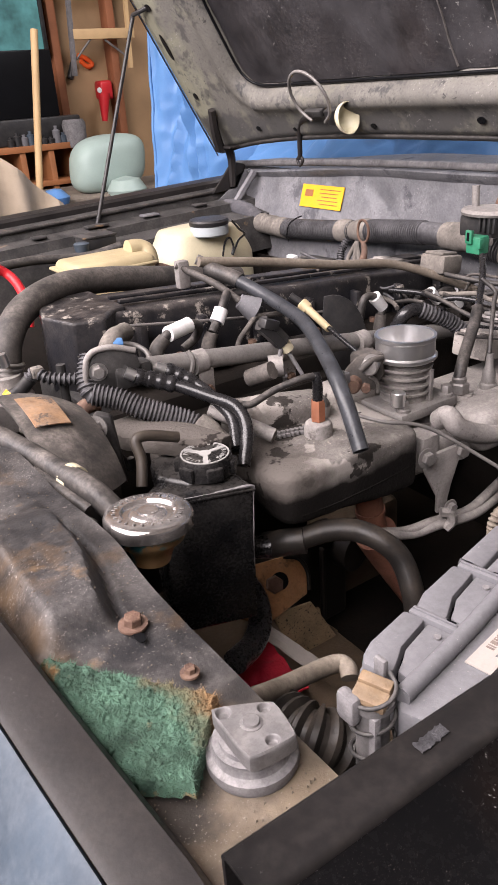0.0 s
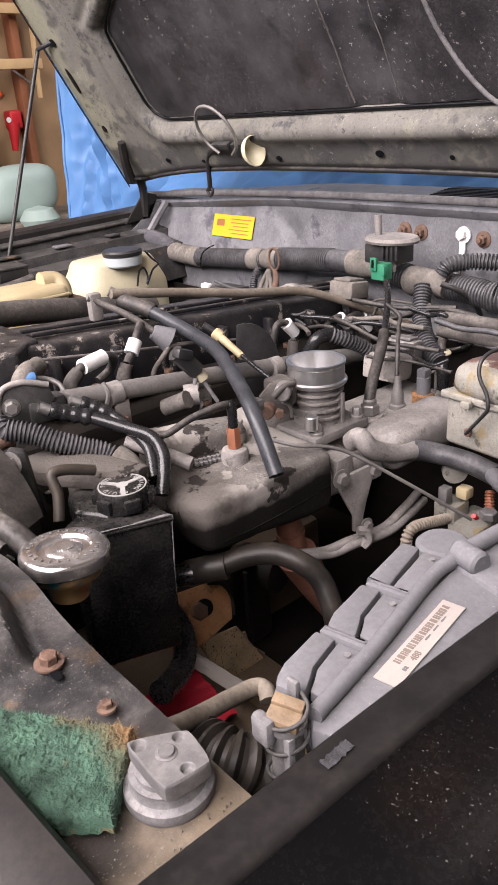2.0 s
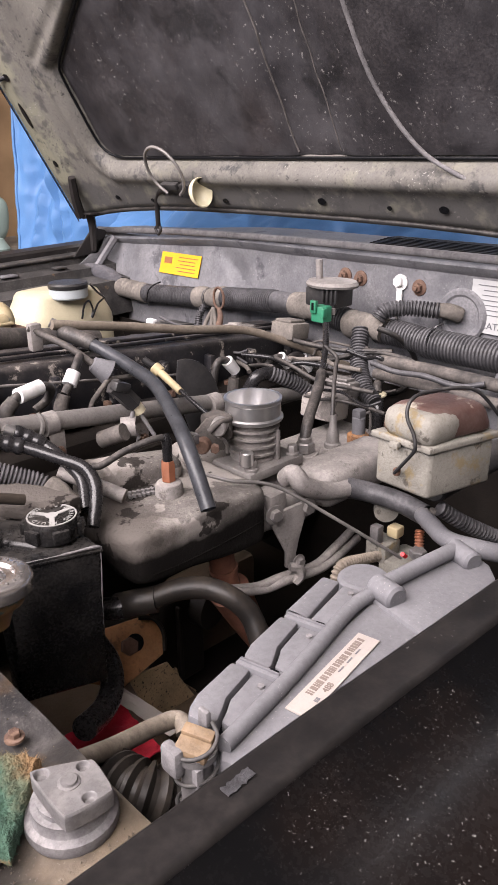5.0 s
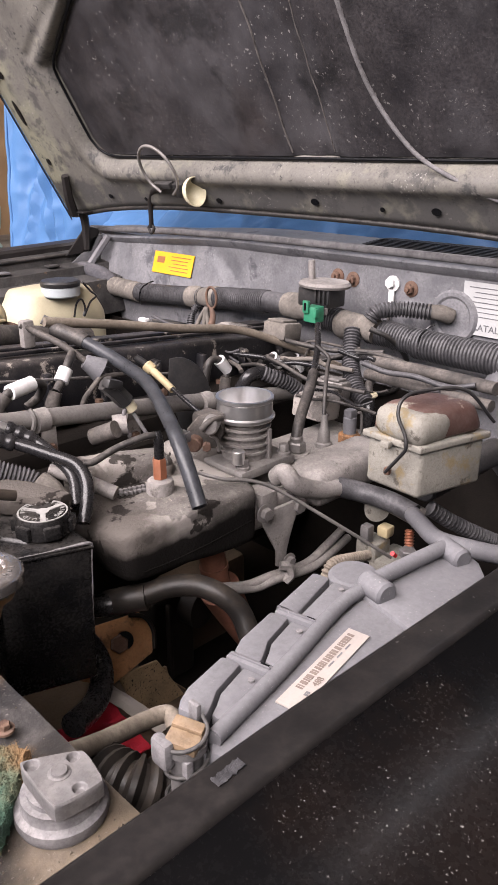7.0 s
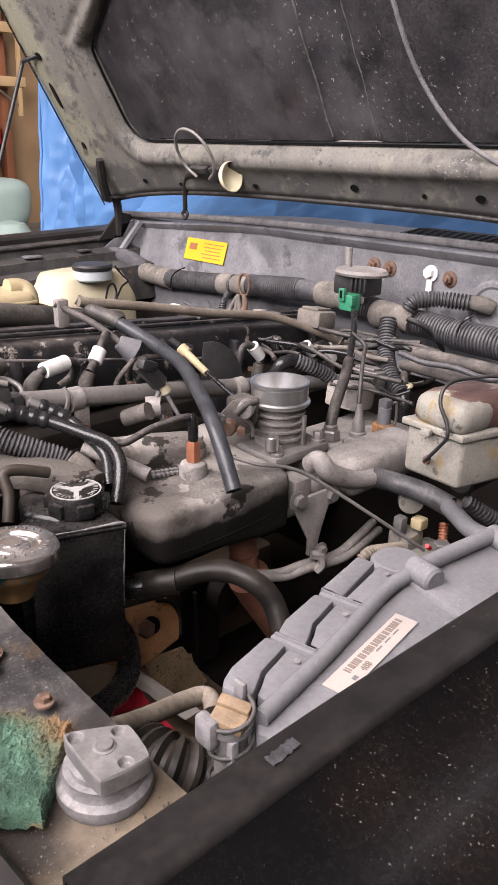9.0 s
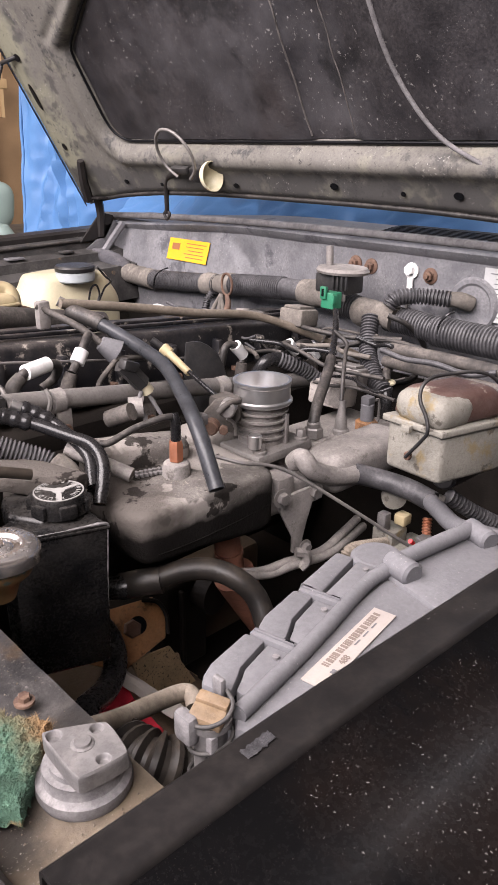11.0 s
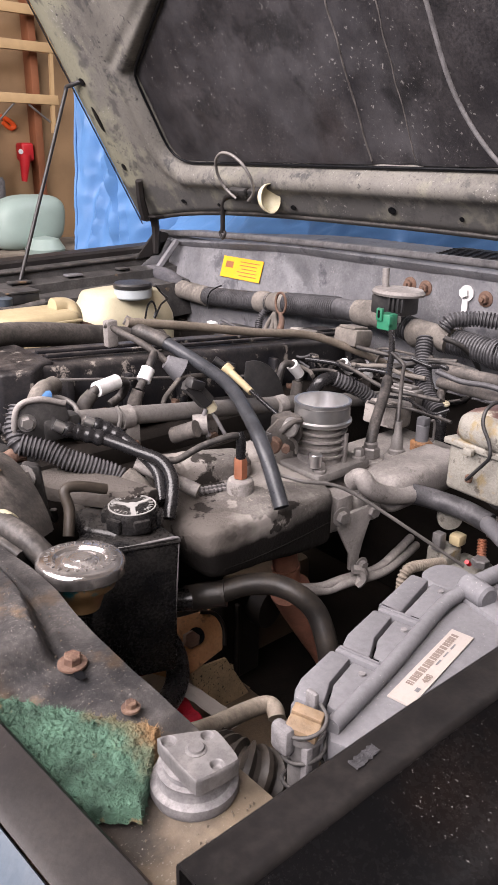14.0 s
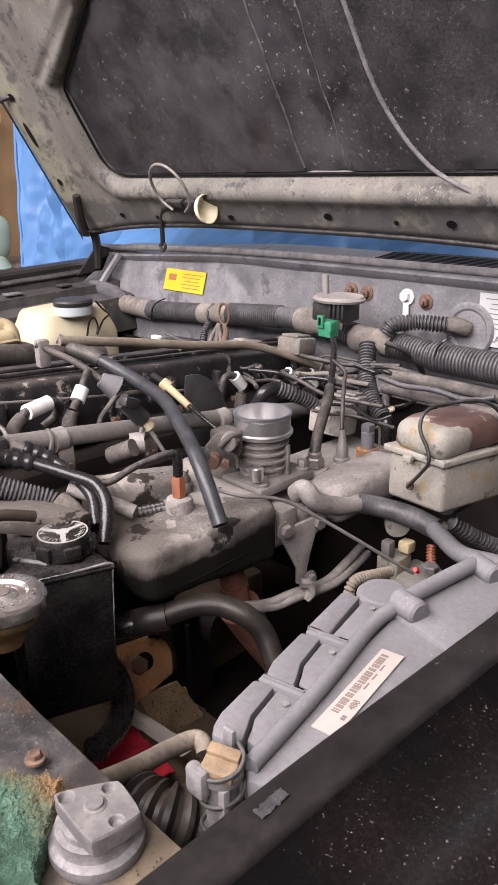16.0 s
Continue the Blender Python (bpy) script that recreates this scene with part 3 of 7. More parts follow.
for k in range(6):
    x = 0.30 + 0.13 * k
    part("rail_clip", box(x, FAR - 0.085, 0.952 + 0.035 * (x - 0.5), 0.05 - 0.01 * (k % 3), 0.024, 0.005, 0.002), (BAY_BLACK, FIREWALL, BAY_BLACK)[k % 3], car)
def bowed(bm_):
    """The nose of the car bows forward between the fenders."""
    for v in bm_.verts:
        v.co.x -= 0.026 * (1 - ((v.co.y - 0.93) / 0.73) ** 2) if v.co.y > 0.2 else 0.0
    return bm_


header = sheet([(0.112, 0.92), (0.112, 0.944), (0.108, 0.950), (0.084, 0.951), (0.080, 0.949)], 0.10, 1.66, 0.004, "y", 60)
part("header_panel", bowed(header), DARK_PAINT, car, "dark satin header strip")
front = sheet([(0.0785, 0.949), (0.075, 0.947), (0.058, 0.925), (0.03, 0.88), (0.01, 0.80), (0.0, 0.5)], 0.10, 1.70, 0.003, "y", 60)
part("front_face", bowed(front), BLUE_GREY, car, "dull blue-grey front face")


def support_height(x, y):
    z = 0.924
    edge = 0.160 + 0.017 * step(0.37, 0.47, y)
    bump = step(0.372, 0.392, y) * (1 - step(0.50, 0.56, y)) * step(0.104, 0.125, x) * (1 - step(edge - 0.010, edge, x))
    crease = math.exp(-((x - edge - 0.002) / 0.003) ** 2) * step(0.375, 0.39, y) * (1 - step(0.50, 0.54, y))
    return z + 0.020 * bump - 0.003 * crease + step(0.55, 0.62, y) * 0.004 + 0.0012 * noise.noise(Vector((x * 40, y * 30, 0)))


def support_at(u, v):
    y = 0.188 + 1.45 * v
    x = 0.060 + (0.132 + 0.007 * math.exp(-((y - 0.48) / 0.06) ** 2)) * u
    return (x, y, support_height(x, y))


bm = field(60, 420, support_at, 0.003)
part("radiator_support", bm, SUPPORT, car, "dusty black radiator support with rust")
part("support_flange", box(0.1905, 0.92, 0.885, 0.003, 1.46, 0.072), BAY_BLACK, car)
part("support_lower", box(0.15, 0.92, 0.42, 0.07, 1.4, 0.12, 0.01), BAY_BLACK, car)
part("radiator_core", box(0.145, 0.95, 0.68, 0.05, 1.05, 0.42, 0.004), BLACK_PLASTIC, car)
# firewall and cowl
def firewall_at(u, v):
    y, z = 0.12 + 1.56 * u, 0.45 + 0.585 * v
    x = 1.118 + 0.003 * noise.noise(Vector((y * 6, z * 9, 2))) + 0.0015 * noise.noise(Vector((y * 25, z * 25, 5)))
    edge = 1.125 + 1.1 * max(-0.02, z - 0.96)
    x -= 0.034 * max(0.0, min(1.0, (1.030 - z) / 0.11)) * step(edge, edge + 0.022, y) * step(0.83, 0.90, z)
    x -= 0.05 * (1 - step(0.80, 0.90, z))
    return (x, y, z)


# near-black sheet before the firewall, painted as the shade low down
part("toe_board", box(1.052, 0.90, 0.64, 0.004, 1.4, 0.42), GREASE_SHADE, car, "lower bulkhead in near-black, standing for bay shade")
part("firewall", field(150, 70, firewall_at, 0.003), FIREWALL, car, "grey dusty firewall panel")
bm = sheet([(1.118, 1.03), (1.105, 1.040), (1.100, 1.048), (1.106, 1.052), (1.14, 1.054), (1.20, 1.064), (1.28, 1.060), (1.36, 1.046)], 0.10, 1.68, 0.003, "y", 40)
for v in bm.verts:
    v.co.z -= 0.026 * step(1.1, 1.66, v.co.y)
part("cowl_panel", bm, FIREWALL, car, "dusty grey cowl panel")
seal = tube([(1.10, 0.14, 1.062), (1.10, 0.5, 1.063), (1.10, 0.95, 1.062), (1.10, 1.3, 1.055), (1.10, 1.64, 1.040)], 0.007, 10, n=14)
part("cowl_seal", seal, PALE_RUBBER, car, "black rubber hood seal")
for k in range(9):
    part("vent_slat", box(1.15 + 0.010 * k, 0.56, 1.0615 + 0.0009 * k - 0.0011 * max(0, k - 5), 0.004, 0.56, 0.007, 0.001), BLACK_PLASTIC, car)
# inner fenders and floor pan carry the same painted shade
part("inner_fender_near", sheet([(0.215, 0.86), (0.26, 0.80), (0.30, 0.66), (0.30, 0.42)], 0.19, 1.1, 0.002, "x", 8), GREASE_SHADE, car)
part("inner_fender_far", sheet([(FAR - 0.07, 0.90), (FAR - 0.16, 0.85), (FAR - 0.25, 0.70), (FAR - 0.25, 0.42)], 0.10, 1.1, 0.002, "x", 8), GREASE_SHADE, car)
part("floor_pan", box(0.65, 0.92, 0.40, 1.0, 1.3, 0.03), GREASE_SHADE, car)
part("roof_cabin", prism([(1.56, 0.85), (3.0, 0.85), (3.0, 1.52), (2.22, 1.52), (1.56, 1.02)], 0.195, 1.645, "y", 0.04, 3), BLACK_PAINT, car)
for y in (0.0, 1.75):
    for x in (0.55, 2.7):
        w = lathe([(0, 0), (0.17, 0), (0.19, 0.02), (0.33, 0.02), (0.35, 0.05), (0.35, 0.17), (0.33, 0.2), (0.19, 0.2), (0, 0.2)], 32, (x, y, 0.35), (0, 1, 0))
        part("wheel", w, RUBBER, car)

# ---- the open hood ----
ON_HOOD = Matrix((( 0, -0.5, -0.866, 1.05), (1, 0, 0, 0), (0, 0.866, -0.5, 1.075), (0, 0, 0, 1)))  # y, height up the hood, towards the engine
hood = thing("hood", (1.05, 0.93, 1.075), "open dark hood, underside dusty with overspray", "car hood")


def pad_edge(y, v):
    """How far inside the recessed pad a place is, in metres."""
    y = 0.93 + abs(y - 0.93)
    slant = (1.43 - y - 1.63 * (v - 0.335)) / 1.91
    d = min(max(slant, 1.17 - y), 1.43 - y, v - 0.138)
    if y > 1.385 and v < 0.183:
        d = min(d, 0.045 - Vector((y - 1.385, 0.183 - v)).length)
    return d


def hood_low(y):
    """The hood's rear edge, bowed up between the hinges."""
    return -0.015 + 0.056 * (1 - abs((y - 0.93) / 0.74) ** 3)


def hood_under(u, v):
    y = 0.19 + 1.48 * u
    low = hood_low(y)
    h = low + (1.19 - low) * v
    d = pad_edge(y, h)
    off = -0.034 * step(-0.012, 0.010, d) + 0.004 * math.exp(-((d + 0.028) / 0.012) ** 2)
    off += 0.008 * math.exp(-((h - 0.118) / 0.018) ** 2) * (1 if 0.22 < y < 1.4 else 0)
    for side_y in (y, 1.86 - y):
        t = max(0.0, min(1.0, ((side_y - 1.463) * -0.211 + (h - 0.36) * 0.108) / 0.0562))
        gap = math.hypot(side_y - 1.463 - -0.211 * t, h - 0.36 - 0.108 * t)
        off -= 0.006 * (1 - step(0.002, 0.017, gap))
    edge = min(y - 0.19, 1.67 - y)
    off -= 0.012 * (1 - step(0.0, 0.022, edge))
    off += 0.010 * (1 - step(0.02, 0.05, abs(edge - 0.075))) * step(0.02, 0.1, h)
    off -= 0.008 * (1 - step(0.0, 0.016, h - low))
    return ON_HOOD @ Vector((y, h, off))


part("inner_frame", field(230, 190, hood_under), HOOD_GREY, hood, "dusty grey-beige stamped inner frame", 60)
part("outer_skin", field(30, 24, lambda u, v: ON_HOOD @ Vector((0.186 + 1.488 * u, hood_low(0.19 + 1.48 * u) * (1 - v) + 1.192 * v, -0.036 - 0.02 * math.sin(math.pi * u))), 0.002), BLACK_PAINT, hood, "black painted outer skin")


def pad_depth(y, h):
    """The sagging pad, with a pressed channel between two creases."""
    dip = 0.004 / (1 + math.exp((y - 0.869) / 0.004)) / (1 + math.exp((0.783 - y) / 0.004))
    return -0.022 + 0.004 * noise.noise(Vector((y * 7, h * 7, 0))) + 0.0015 * noise.noise(Vector((y * 30, h * 18, 4))) - dip


def pad_at(u, v):
    h = 0.144 + 0.95 * v ** 1.5
    half = max(0.491 - 1.63 * max(0.0, h - 0.332), 0.24)
    half -= 0.045 * (1 - math.sqrt(max(0.0, 1 - (1 - min(1.0, (h - 0.144) / 0.045)) ** 2)))
    y = 0.93 + half * (2 * u - 1)
    off = pad_depth(y, h)
    return ON_HOOD @ Vector((y, h, off))


seam = [(0.93, 0.143), (1.15, 0.143), (1.34, 0.143), (1.378, 0.146), (1.408, 0.160), (1.421, 0.186), (1.423, 0.24), (1.423, 0.30), (1.415, 0.336), (1.35, 0.380), (1.24, 0.447), (1.175, 0.49)]
for sign in (1, -1):
    part("pad_seam", tube([ON_HOOD @ Vector((0.93 + sign * (y - 0.93), h, -0.016)) for y, h in seam], 0.0028, 12, n=5), TV_BLACK, hood, "dark gap round the pad")
part("insulation_pad", field(360, 110, pad_at), HOOD_PAD, hood, "black stained insulation pad")
CREASE = material("dusty_pad_crease", (0.075, 0.068, 0.064), 0.8, vary=0.6, spread=40, bump=0.4)
for y0, top, r in ((0.873, 0.62, 0.0017), (0.786, 0.52, 0.0012)):
    ridge = [(y0 + 0.0015 * math.sin(9 * k + 5 * y0), 0.150 + (top - 0.150) * k / 12) for k in range(13)]
    part("pad_crease", tube([ON_HOOD @ Vector((y, h, pad_depth(y, h) + 0.0004)) for y, h in ridge], r, 6, n=5), CREASE, hood, "dusty raised crease in the pad")
for y, h, a, b in ((1.425, 0.061, 0.007, 0.005), (1.071, 0.068, 0.007, 0.005), (0.833, 0.078, 0.008, 0.006), (0.605, 0.074, 0.008, 0.006), (1.587, 0.145, 0.007, 0.008), (1.594, 0.258, 0.0065, 0.028), (1.583, 0.340, 0.010, 0.008), (0.70, 0.072, 0.004, 0.004), (1.30, 0.060, 0.004, 0.004)):
    rim = lathe([(0, 0.0), (1, 0.0), (1, 0.0012), (0, 0.0012)], 20)
    part("punched_hole", moved(rim, ON_HOOD @ Matrix.Translation((y, h, 0.0115 if h > 0.1 else 0.0025)) @ Matrix.Diagonal((a, b, 1, 1))), TV_BLACK, hood)
part("side_flange", field(3, 60, lambda u, v: ON_HOOD @ Vector((1.650 + 0.032 * u, -0.014 + 1.2 * v, 0.003 - 0.018 * u)), 0.002), DARK_PAINT, hood, "dark edge flange")
part("rear_lip", tube([ON_HOOD @ Vector((0.22 + 0.142 * k, hood_low(0.22 + 0.142 * k) + 0.001, -0.006)) for k in range(11)], 0.0048, 8, n=4), RUBBER, hood, "dark rear lip")
part("hood_hinge", merge(tube([ON_HOOD @ Vector((1.552, 0.112, 0.012)), ON_HOOD @ Vector((1.570, 0.065, 0.020)), ON_HOOD @ Vector((1.588, 0.018, 0.022))], 0.0085, 6, taper=1.35), box(1.045, 1.575, 1.085, 0.05, 0.06, 0.005, 0.002)), DARK_PAINT, hood, "dark hinge strap")
ROD_TOP, ROD_BOTTOM = ON_HOOD @ Vector((1.640, 0.337, 0.02)), Vector((0.694, 1.6, 0.943))
rod = thing("prop_rod", ROD_BOTTOM, "thin black steel hood prop rod", "prop rod")
part("rod", tube([ROD_BOTTOM, ROD_BOTTOM.lerp(ROD_TOP, 0.5), ROD_BOTTOM.lerp(ROD_TOP, 0.985)], 0.0042, 10), BLACK_PLASTIC, rod)
part("hook", tube([ROD_BOTTOM.lerp(ROD_TOP, 0.98), ROD_TOP, ON_HOOD @ Vector((1.612, 0.340, 0.020)), ON_HOOD @ Vector((1.583, 0.341, 0.006))], 0.0046, 10), BLACK_PLASTIC, rod)

# tarp over the windscreen
def tarp_at(u, v):
    y = -0.1 + 2.83 * u
    fold = 0.015 * math.sin(y * 23 + 3 * v) + 0.03 * noise.noise(Vector((y * 6, v * 5, 1))) + 0.03 * abs(noise.noise(Vector((y * 9 + v * 4, v * 7, 4)))) + 0.012 * abs(noise.noise(Vector((y * 26, v * 19 + y * 9, 6))))
    hang = 0.016 * math.sin(y * 23) + 0.03 * noise.noise(Vector((y * 7, v * 0.8, 1))) + 0.03 * abs(noise.noise(Vector((y * 15 + v * 1.5, v * 1.2, 4)))) + 0.006 * abs(noise.noise(Vector((y * 26, v * 12 + y * 9, 6))))
    crumple = 0.05 * math.sin(y * 15 + 1.2 * noise.noise(Vector((y * 3, v * 2, 8)))) + 0.16 * (1 - step(2.44, 2.50, y + 0.03 * v)) + 0.09 * math.exp(-((y - 2.49 + 0.03 * v) / 0.02) ** 2) + 0.03 * abs(noise.noise(Vector((y * 11 + v * 9, v * 9 - y * 4, 3))))
    if y < 1.9:
        return (1.285 + 0.70 * v + fold * 0.4 * step(0.0, 0.1, v), y, 0.988 + 0.602 * v + 0.008 * math.sin(y * 17) + 0.02 * abs(noise.noise(Vector((y * 13, v * 9, 2)))))
    k = step(1.9, 2.1, y)
    return (1.285 + 0.115 * k + (0.70 - 0.65 * k) * v + fold * (0.5 - 0.5 * k) + (2.2 * hang + crumple) * k * (1 - 0.7 * step(2.6, 2.8, y)), y, 0.988 - 0.563 * k + (0.602 + 0.548 * k) * v)


tarp = thing("tarp", (1.36, 1.5, 1.04), "creased light blue tarp hung over the windscreen", "tarp")
part("sheet", field(300, 110, tarp_at, 0.001), BLUE_TARP, tarp)
part("hem", tube([tarp_at(0.9985, k / 14) for k in range(15)], 0.006, 8, n=4), BLUE_TARP, tarp, "folded hem along the edge")


# ---- small helpers for fittings ----
def V(*p):
    return Vector(p[0]) if len(p) == 1 else Vector(p)


def bolt(parent, at, axis, r=0.007, h=0.006, mat=None, name="bolt"):
    axis = Vector(axis).normalized()
    washer = lathe([(0, 0), (r * 1.5, 0), (r * 1.5, 0.0015), (0, 0.0015)], 18, at, axis)
    head = hexagon(Vector(at) + axis * 0.0015, axis, r, h)
    return part(name, merge(washer, head), mat or STEEL, parent)


def letters(text, size, m, mat, parent, name="lettering"):
    curve = bpy.data.curves.new("lettering", "FONT")
    curve.body, curve.size, curve.align_x, curve.align_y, curve.extrude = text, size, "CENTER", "CENTER", 0.0002
    ob = bpy.data.objects.new("lettering_tmp", curve)
    me = bpy.data.meshes.new_from_object(ob)
    bpy.data.objects.remove(ob)
    me.transform(m)
    me.materials.clear()
    me.materials.append(mat)
    out = new(name, me)
    out.parent = parent
    root = parent
    while root.parent:
        root = root.parent
    out.matrix_parent_inverse = Matrix.Translation(-root.location) if parent is root else Matrix.Identity(4)
    return out


def facing(at, right, up):
    """A flat frame at a place, with its own right and up."""
    r = Vector(right).normalized()
    u = Vector(up)
    u = (u - r * u.dot(r)).normalized()
    n = r.cross(u)
    return Matrix(((r.x, u.x, n.x, at[0]), (r.y, u.y, n.y, at[1]), (r.z, u.z, n.z, at[2]), (0, 0, 0, 1)))


def sub(name, bm, mat, parent, label=""):
    ob = link(name, bm, mat, None, label)
    ob.parent = parent
    return ob


def clamp(parent, at, axis, r, width=0.009, mat=None):
    axis = Vector(axis).normalized()
    p = Vector(at) - axis * width / 2
    ring = lathe([(r, 0), (r + 0.0018, 0), (r + 0.0018, width), (r, width)], 24, p, axis)
    lug = box(0, 0, 0, 0.008, 0.008, 0.010, 0.001)
    side = axis.orthogonal().normalized()
    moved(lug, Matrix.Translation(Vector(at) + side * (r + 0.005)))
    return part("hose_clamp", merge(ring, lug), mat or STEEL, parent)


# ---- hood fittings ----
lamp = thing("hood_lamp", ON_HOOD @ V(1.095, 0.097, 0.0), "underhood lamp with yellowed lens and wire loop", "lamp")
def lens_at(u, v):
    a, b = math.pi * (u - 0.5), math.pi * (v - 0.5)
    return ON_HOOD @ V(1.118 - 0.018 + 0.026 * math.cos(a) * math.cos(b), 0.097 + 0.028 * math.sin(a), 0.022 + 0.024 * math.cos(a) * math.sin(b))


part("lens", field(16, 16, lens_at, 0.0015), LENS, lamp, "yellowed plastic lens")
part("lamp_base", moved(box(1.146, 0.097, 0.012, 0.03, 0.03, 0.026, 0.003), ON_HOOD), BLACK_PLASTIC, lamp)
loop = [ON_HOOD @ V(1.165 + 0.047 * math.cos(a), 0.145 + 0.05 * math.sin(a), 0.035) for a in [math.pi * (k / 9 * 1.75 - 0.35) for k in range(10)]]
part("wire_loop", tube(loop, 0.0030, 8, n=6), STEEL, lamp)
catch = thing("hood_catch", (1.06, 1.343, 1.062), "dark steel hood striker pin hanging down", "hood latch")
part("pin", tube([ON_HOOD @ V(1.19, 0.105, 0.02), (1.02, 1.285, 1.135), (1.04, 1.316, 1.068)], 0.0050, 10), DARK_PAINT, catch)
part("eye", tube([(1.04, 1.326, 1.066), (1.04, 1.316, 1.073), (1.04, 1.307, 1.065), (1.04, 1.317, 1.055), (1.04, 1.326, 1.066)], 0.0032, 8), DARK_PAINT, catch)
part("plate", moved(box(1.195, 0.105, 0.018, 0.05, 0.012, 0.012, 0.002), ON_HOOD), BAY_BLACK, catch)
cable = [ON_HOOD @ V(y, h, 0.004) for y, h in ((0.70, 0.52), (0.683, 0.40), (0.668, 0.268), (0.623, 0.172), (0.56, 0.125), (0.509, 0.100), (0.40, 0.06))]
solo("hood_cable", tube(cable, 0.0032, 8, n=10), PALE_RUBBER, "pale grey cable hanging across the hood pad", "cable")
bracket = thing("hinge_bracket", (1.048, 1.58, 1.02), "dark dusty hood hinge arm by the cowl", "hinge")
part("arm", tube([(1.048, 1.592, 1.085), (1.056, 1.596, 1.05), (1.056, 1.600, 0.995)], 0.011, 6, n=5, taper=0.75), DARK_PAINT, bracket)
part("pivot_plate", prism([(1.00, 0.985), (1.07, 0.99), (1.10, 1.04), (1.06, 1.05)], 1.60, 1.606, "y", 0.001), DARK_PAINT, bracket)

# ---- firewall items ----
yellow = thing("warning_label", (1.1, 1.323, 0.984), "bright yellow warning label on the firewall", "label")
m = facing(V((1.098, 1.321, 0.985)), (0, -1, 0), (0.31, 0, 1))
part("sticker", moved(box(0, 0, 0, 0.136, 0.047, 0.0012), m), YELLOW, yellow)
for k in range(5):
    part("print_bar", moved(box(0.026 - 0.004 * (k % 2), 0.015 - 0.0075 * k, 0.0009, 0.066 - 0.008 * (k % 3), 0.0018, 0.0006), m), ORANGE_WOOD, yellow)
part("print_mark", moved(box(-0.042, 0.006, 0.0009, 0.026, 0.014, 0.0006), m), ORANGE_WOOD, yellow)

cr = thing("cowl_brace", (1.065, 1.6, 0.971), "dusty grey brace strut at the cowl corner", "brace")
part("strut", tube([(1.094, 1.56, 1.027), (1.076, 1.57, 0.999), (1.051, 1.58, 0.963)], 0.0085, 6), FIREWALL, cr)
part("gusset", prism([(1.00, 0.958), (1.09, 0.965), (1.11, 1.03), (1.07, 1.02), (1.04, 0.985)], 1.600, 1.604, "y", 0.001), FIREWALL, cr)
tie = thing("bottle_tie", (0.858, 1.33, 0.919), "black wire ties looped by the bottle", "tie")
part("loop", tube([(0.845, 1.33, 0.901), (0.853, 1.33, 0.928), (0.865, 1.33, 0.935), (0.872, 1.33, 0.917), (0.867, 1.33, 0.901)], 0.0022, 6), RUBBER_CLEAN, tie)
part("loop", tube([(0.869, 1.33, 0.9), (0.879, 1.32, 0.929), (0.881, 1.3, 0.944), (0.862, 1.29, 0.958), (0.839, 1.28, 0.979)], 0.0022, 6), RUBBER_CLEAN, tie)
loom = thing("engine_loom", (1.06, 1.0, 0.95), "thick ribbed wiring loom wrapped in dusty cloth tape", "wiring loom")
part("harness_end", tube([(1.02, 1.703, 0.927), (1.03, 1.624, 0.95), (1.04, 1.553, 0.951), (1.06, 1.502, 0.928)], 0.0175, 14, lump=0.3), DARK_CLOTH, loom, "dusty dark cloth wrapped harness end")
part("sleeve", tube([(1.06, 1.573, 0.933), (1.06, 1.503, 0.921), (1.06, 1.396, 0.917)], 0.021, 14, lump=0.15), TAPE_WRAP, loom)
part("conduit", tube([(1.06, 1.409, 0.918), (1.06, 1.289, 0.926), (1.06, 1.176, 0.935)], 0.0195, 16, 0.0055, 0.0024), LOOM, loom)
part("tape", tube([(1.06, 1.216, 0.931), (1.06, 1.167, 0.937), (1.06, 1.127, 0.94)], 0.0225, 14, lump=0.2), TAPE_WRAP, loom)
part("conduit", tube([(1.06, 1.134, 0.94), (1.06, 1.041, 0.948), (1.06, 0.987, 0.952)], 0.021, 16, 0.0055, 0.0024), LOOM, loom)
part("sleeve", tube([(1.06, 0.995, 0.952), (1.06, 0.95, 0.953), (1.06, 0.922, 0.952)], 0.020, 16), LOOM, loom)
part("tape", tube([(1.06, 0.939, 0.953), (1.06, 0.894, 0.954), (1.06, 0.856, 0.952)], 0.023, 14, lump=0.25), TAPE_WRAP, loom)
part("conduit", tube([(1.05, 0.858, 0.949), (1.05, 0.819, 0.946), (1.05, 0.791, 0.942)], 0.021, 16, 0.0055, 0.0024), LOOM, loom)
part("tape", tube([(1.04, 0.797, 0.941), (1.04, 0.767, 0.944), (1.04, 0.737, 0.946), (1.04, 0.716, 0.941)], 0.022, 14, lump=0.25), TAPE_WRAP, loom)
part("conduit", tube([(1.05, 0.739, 0.938), (1.05, 0.687, 0.938), (1.05, 0.638, 0.933)], 0.0205, 16, 0.0055, 0.0024), LOOM, loom)
part("conduit", tube([(1.04, 0.639, 0.936), (1.04, 0.576, 0.935), (1.04, 0.501, 0.935), (1.04, 0.431, 0.931)], 0.0228, 18, 0.006, 0.0026), LOOM, loom)
part("conduit", tube([(1.02, 0.751, 0.942), (1.0, 0.737, 0.914), (0.98, 0.719, 0.888), (0.96, 0.69, 0.865), (0.95, 0.663, 0.851)], 0.0135, 14, 0.0055, 0.0024), LOOM, loom)
part("cable_tie", tube([(1.04, 1.317, 0.954), (1.03, 1.324, 0.95), (1.03, 1.35, 0.934), (1.03, 1.358, 0.911), (1.05, 1.38, 0.893)], 0.0018, 6), RUBBER_CLEAN, loom)
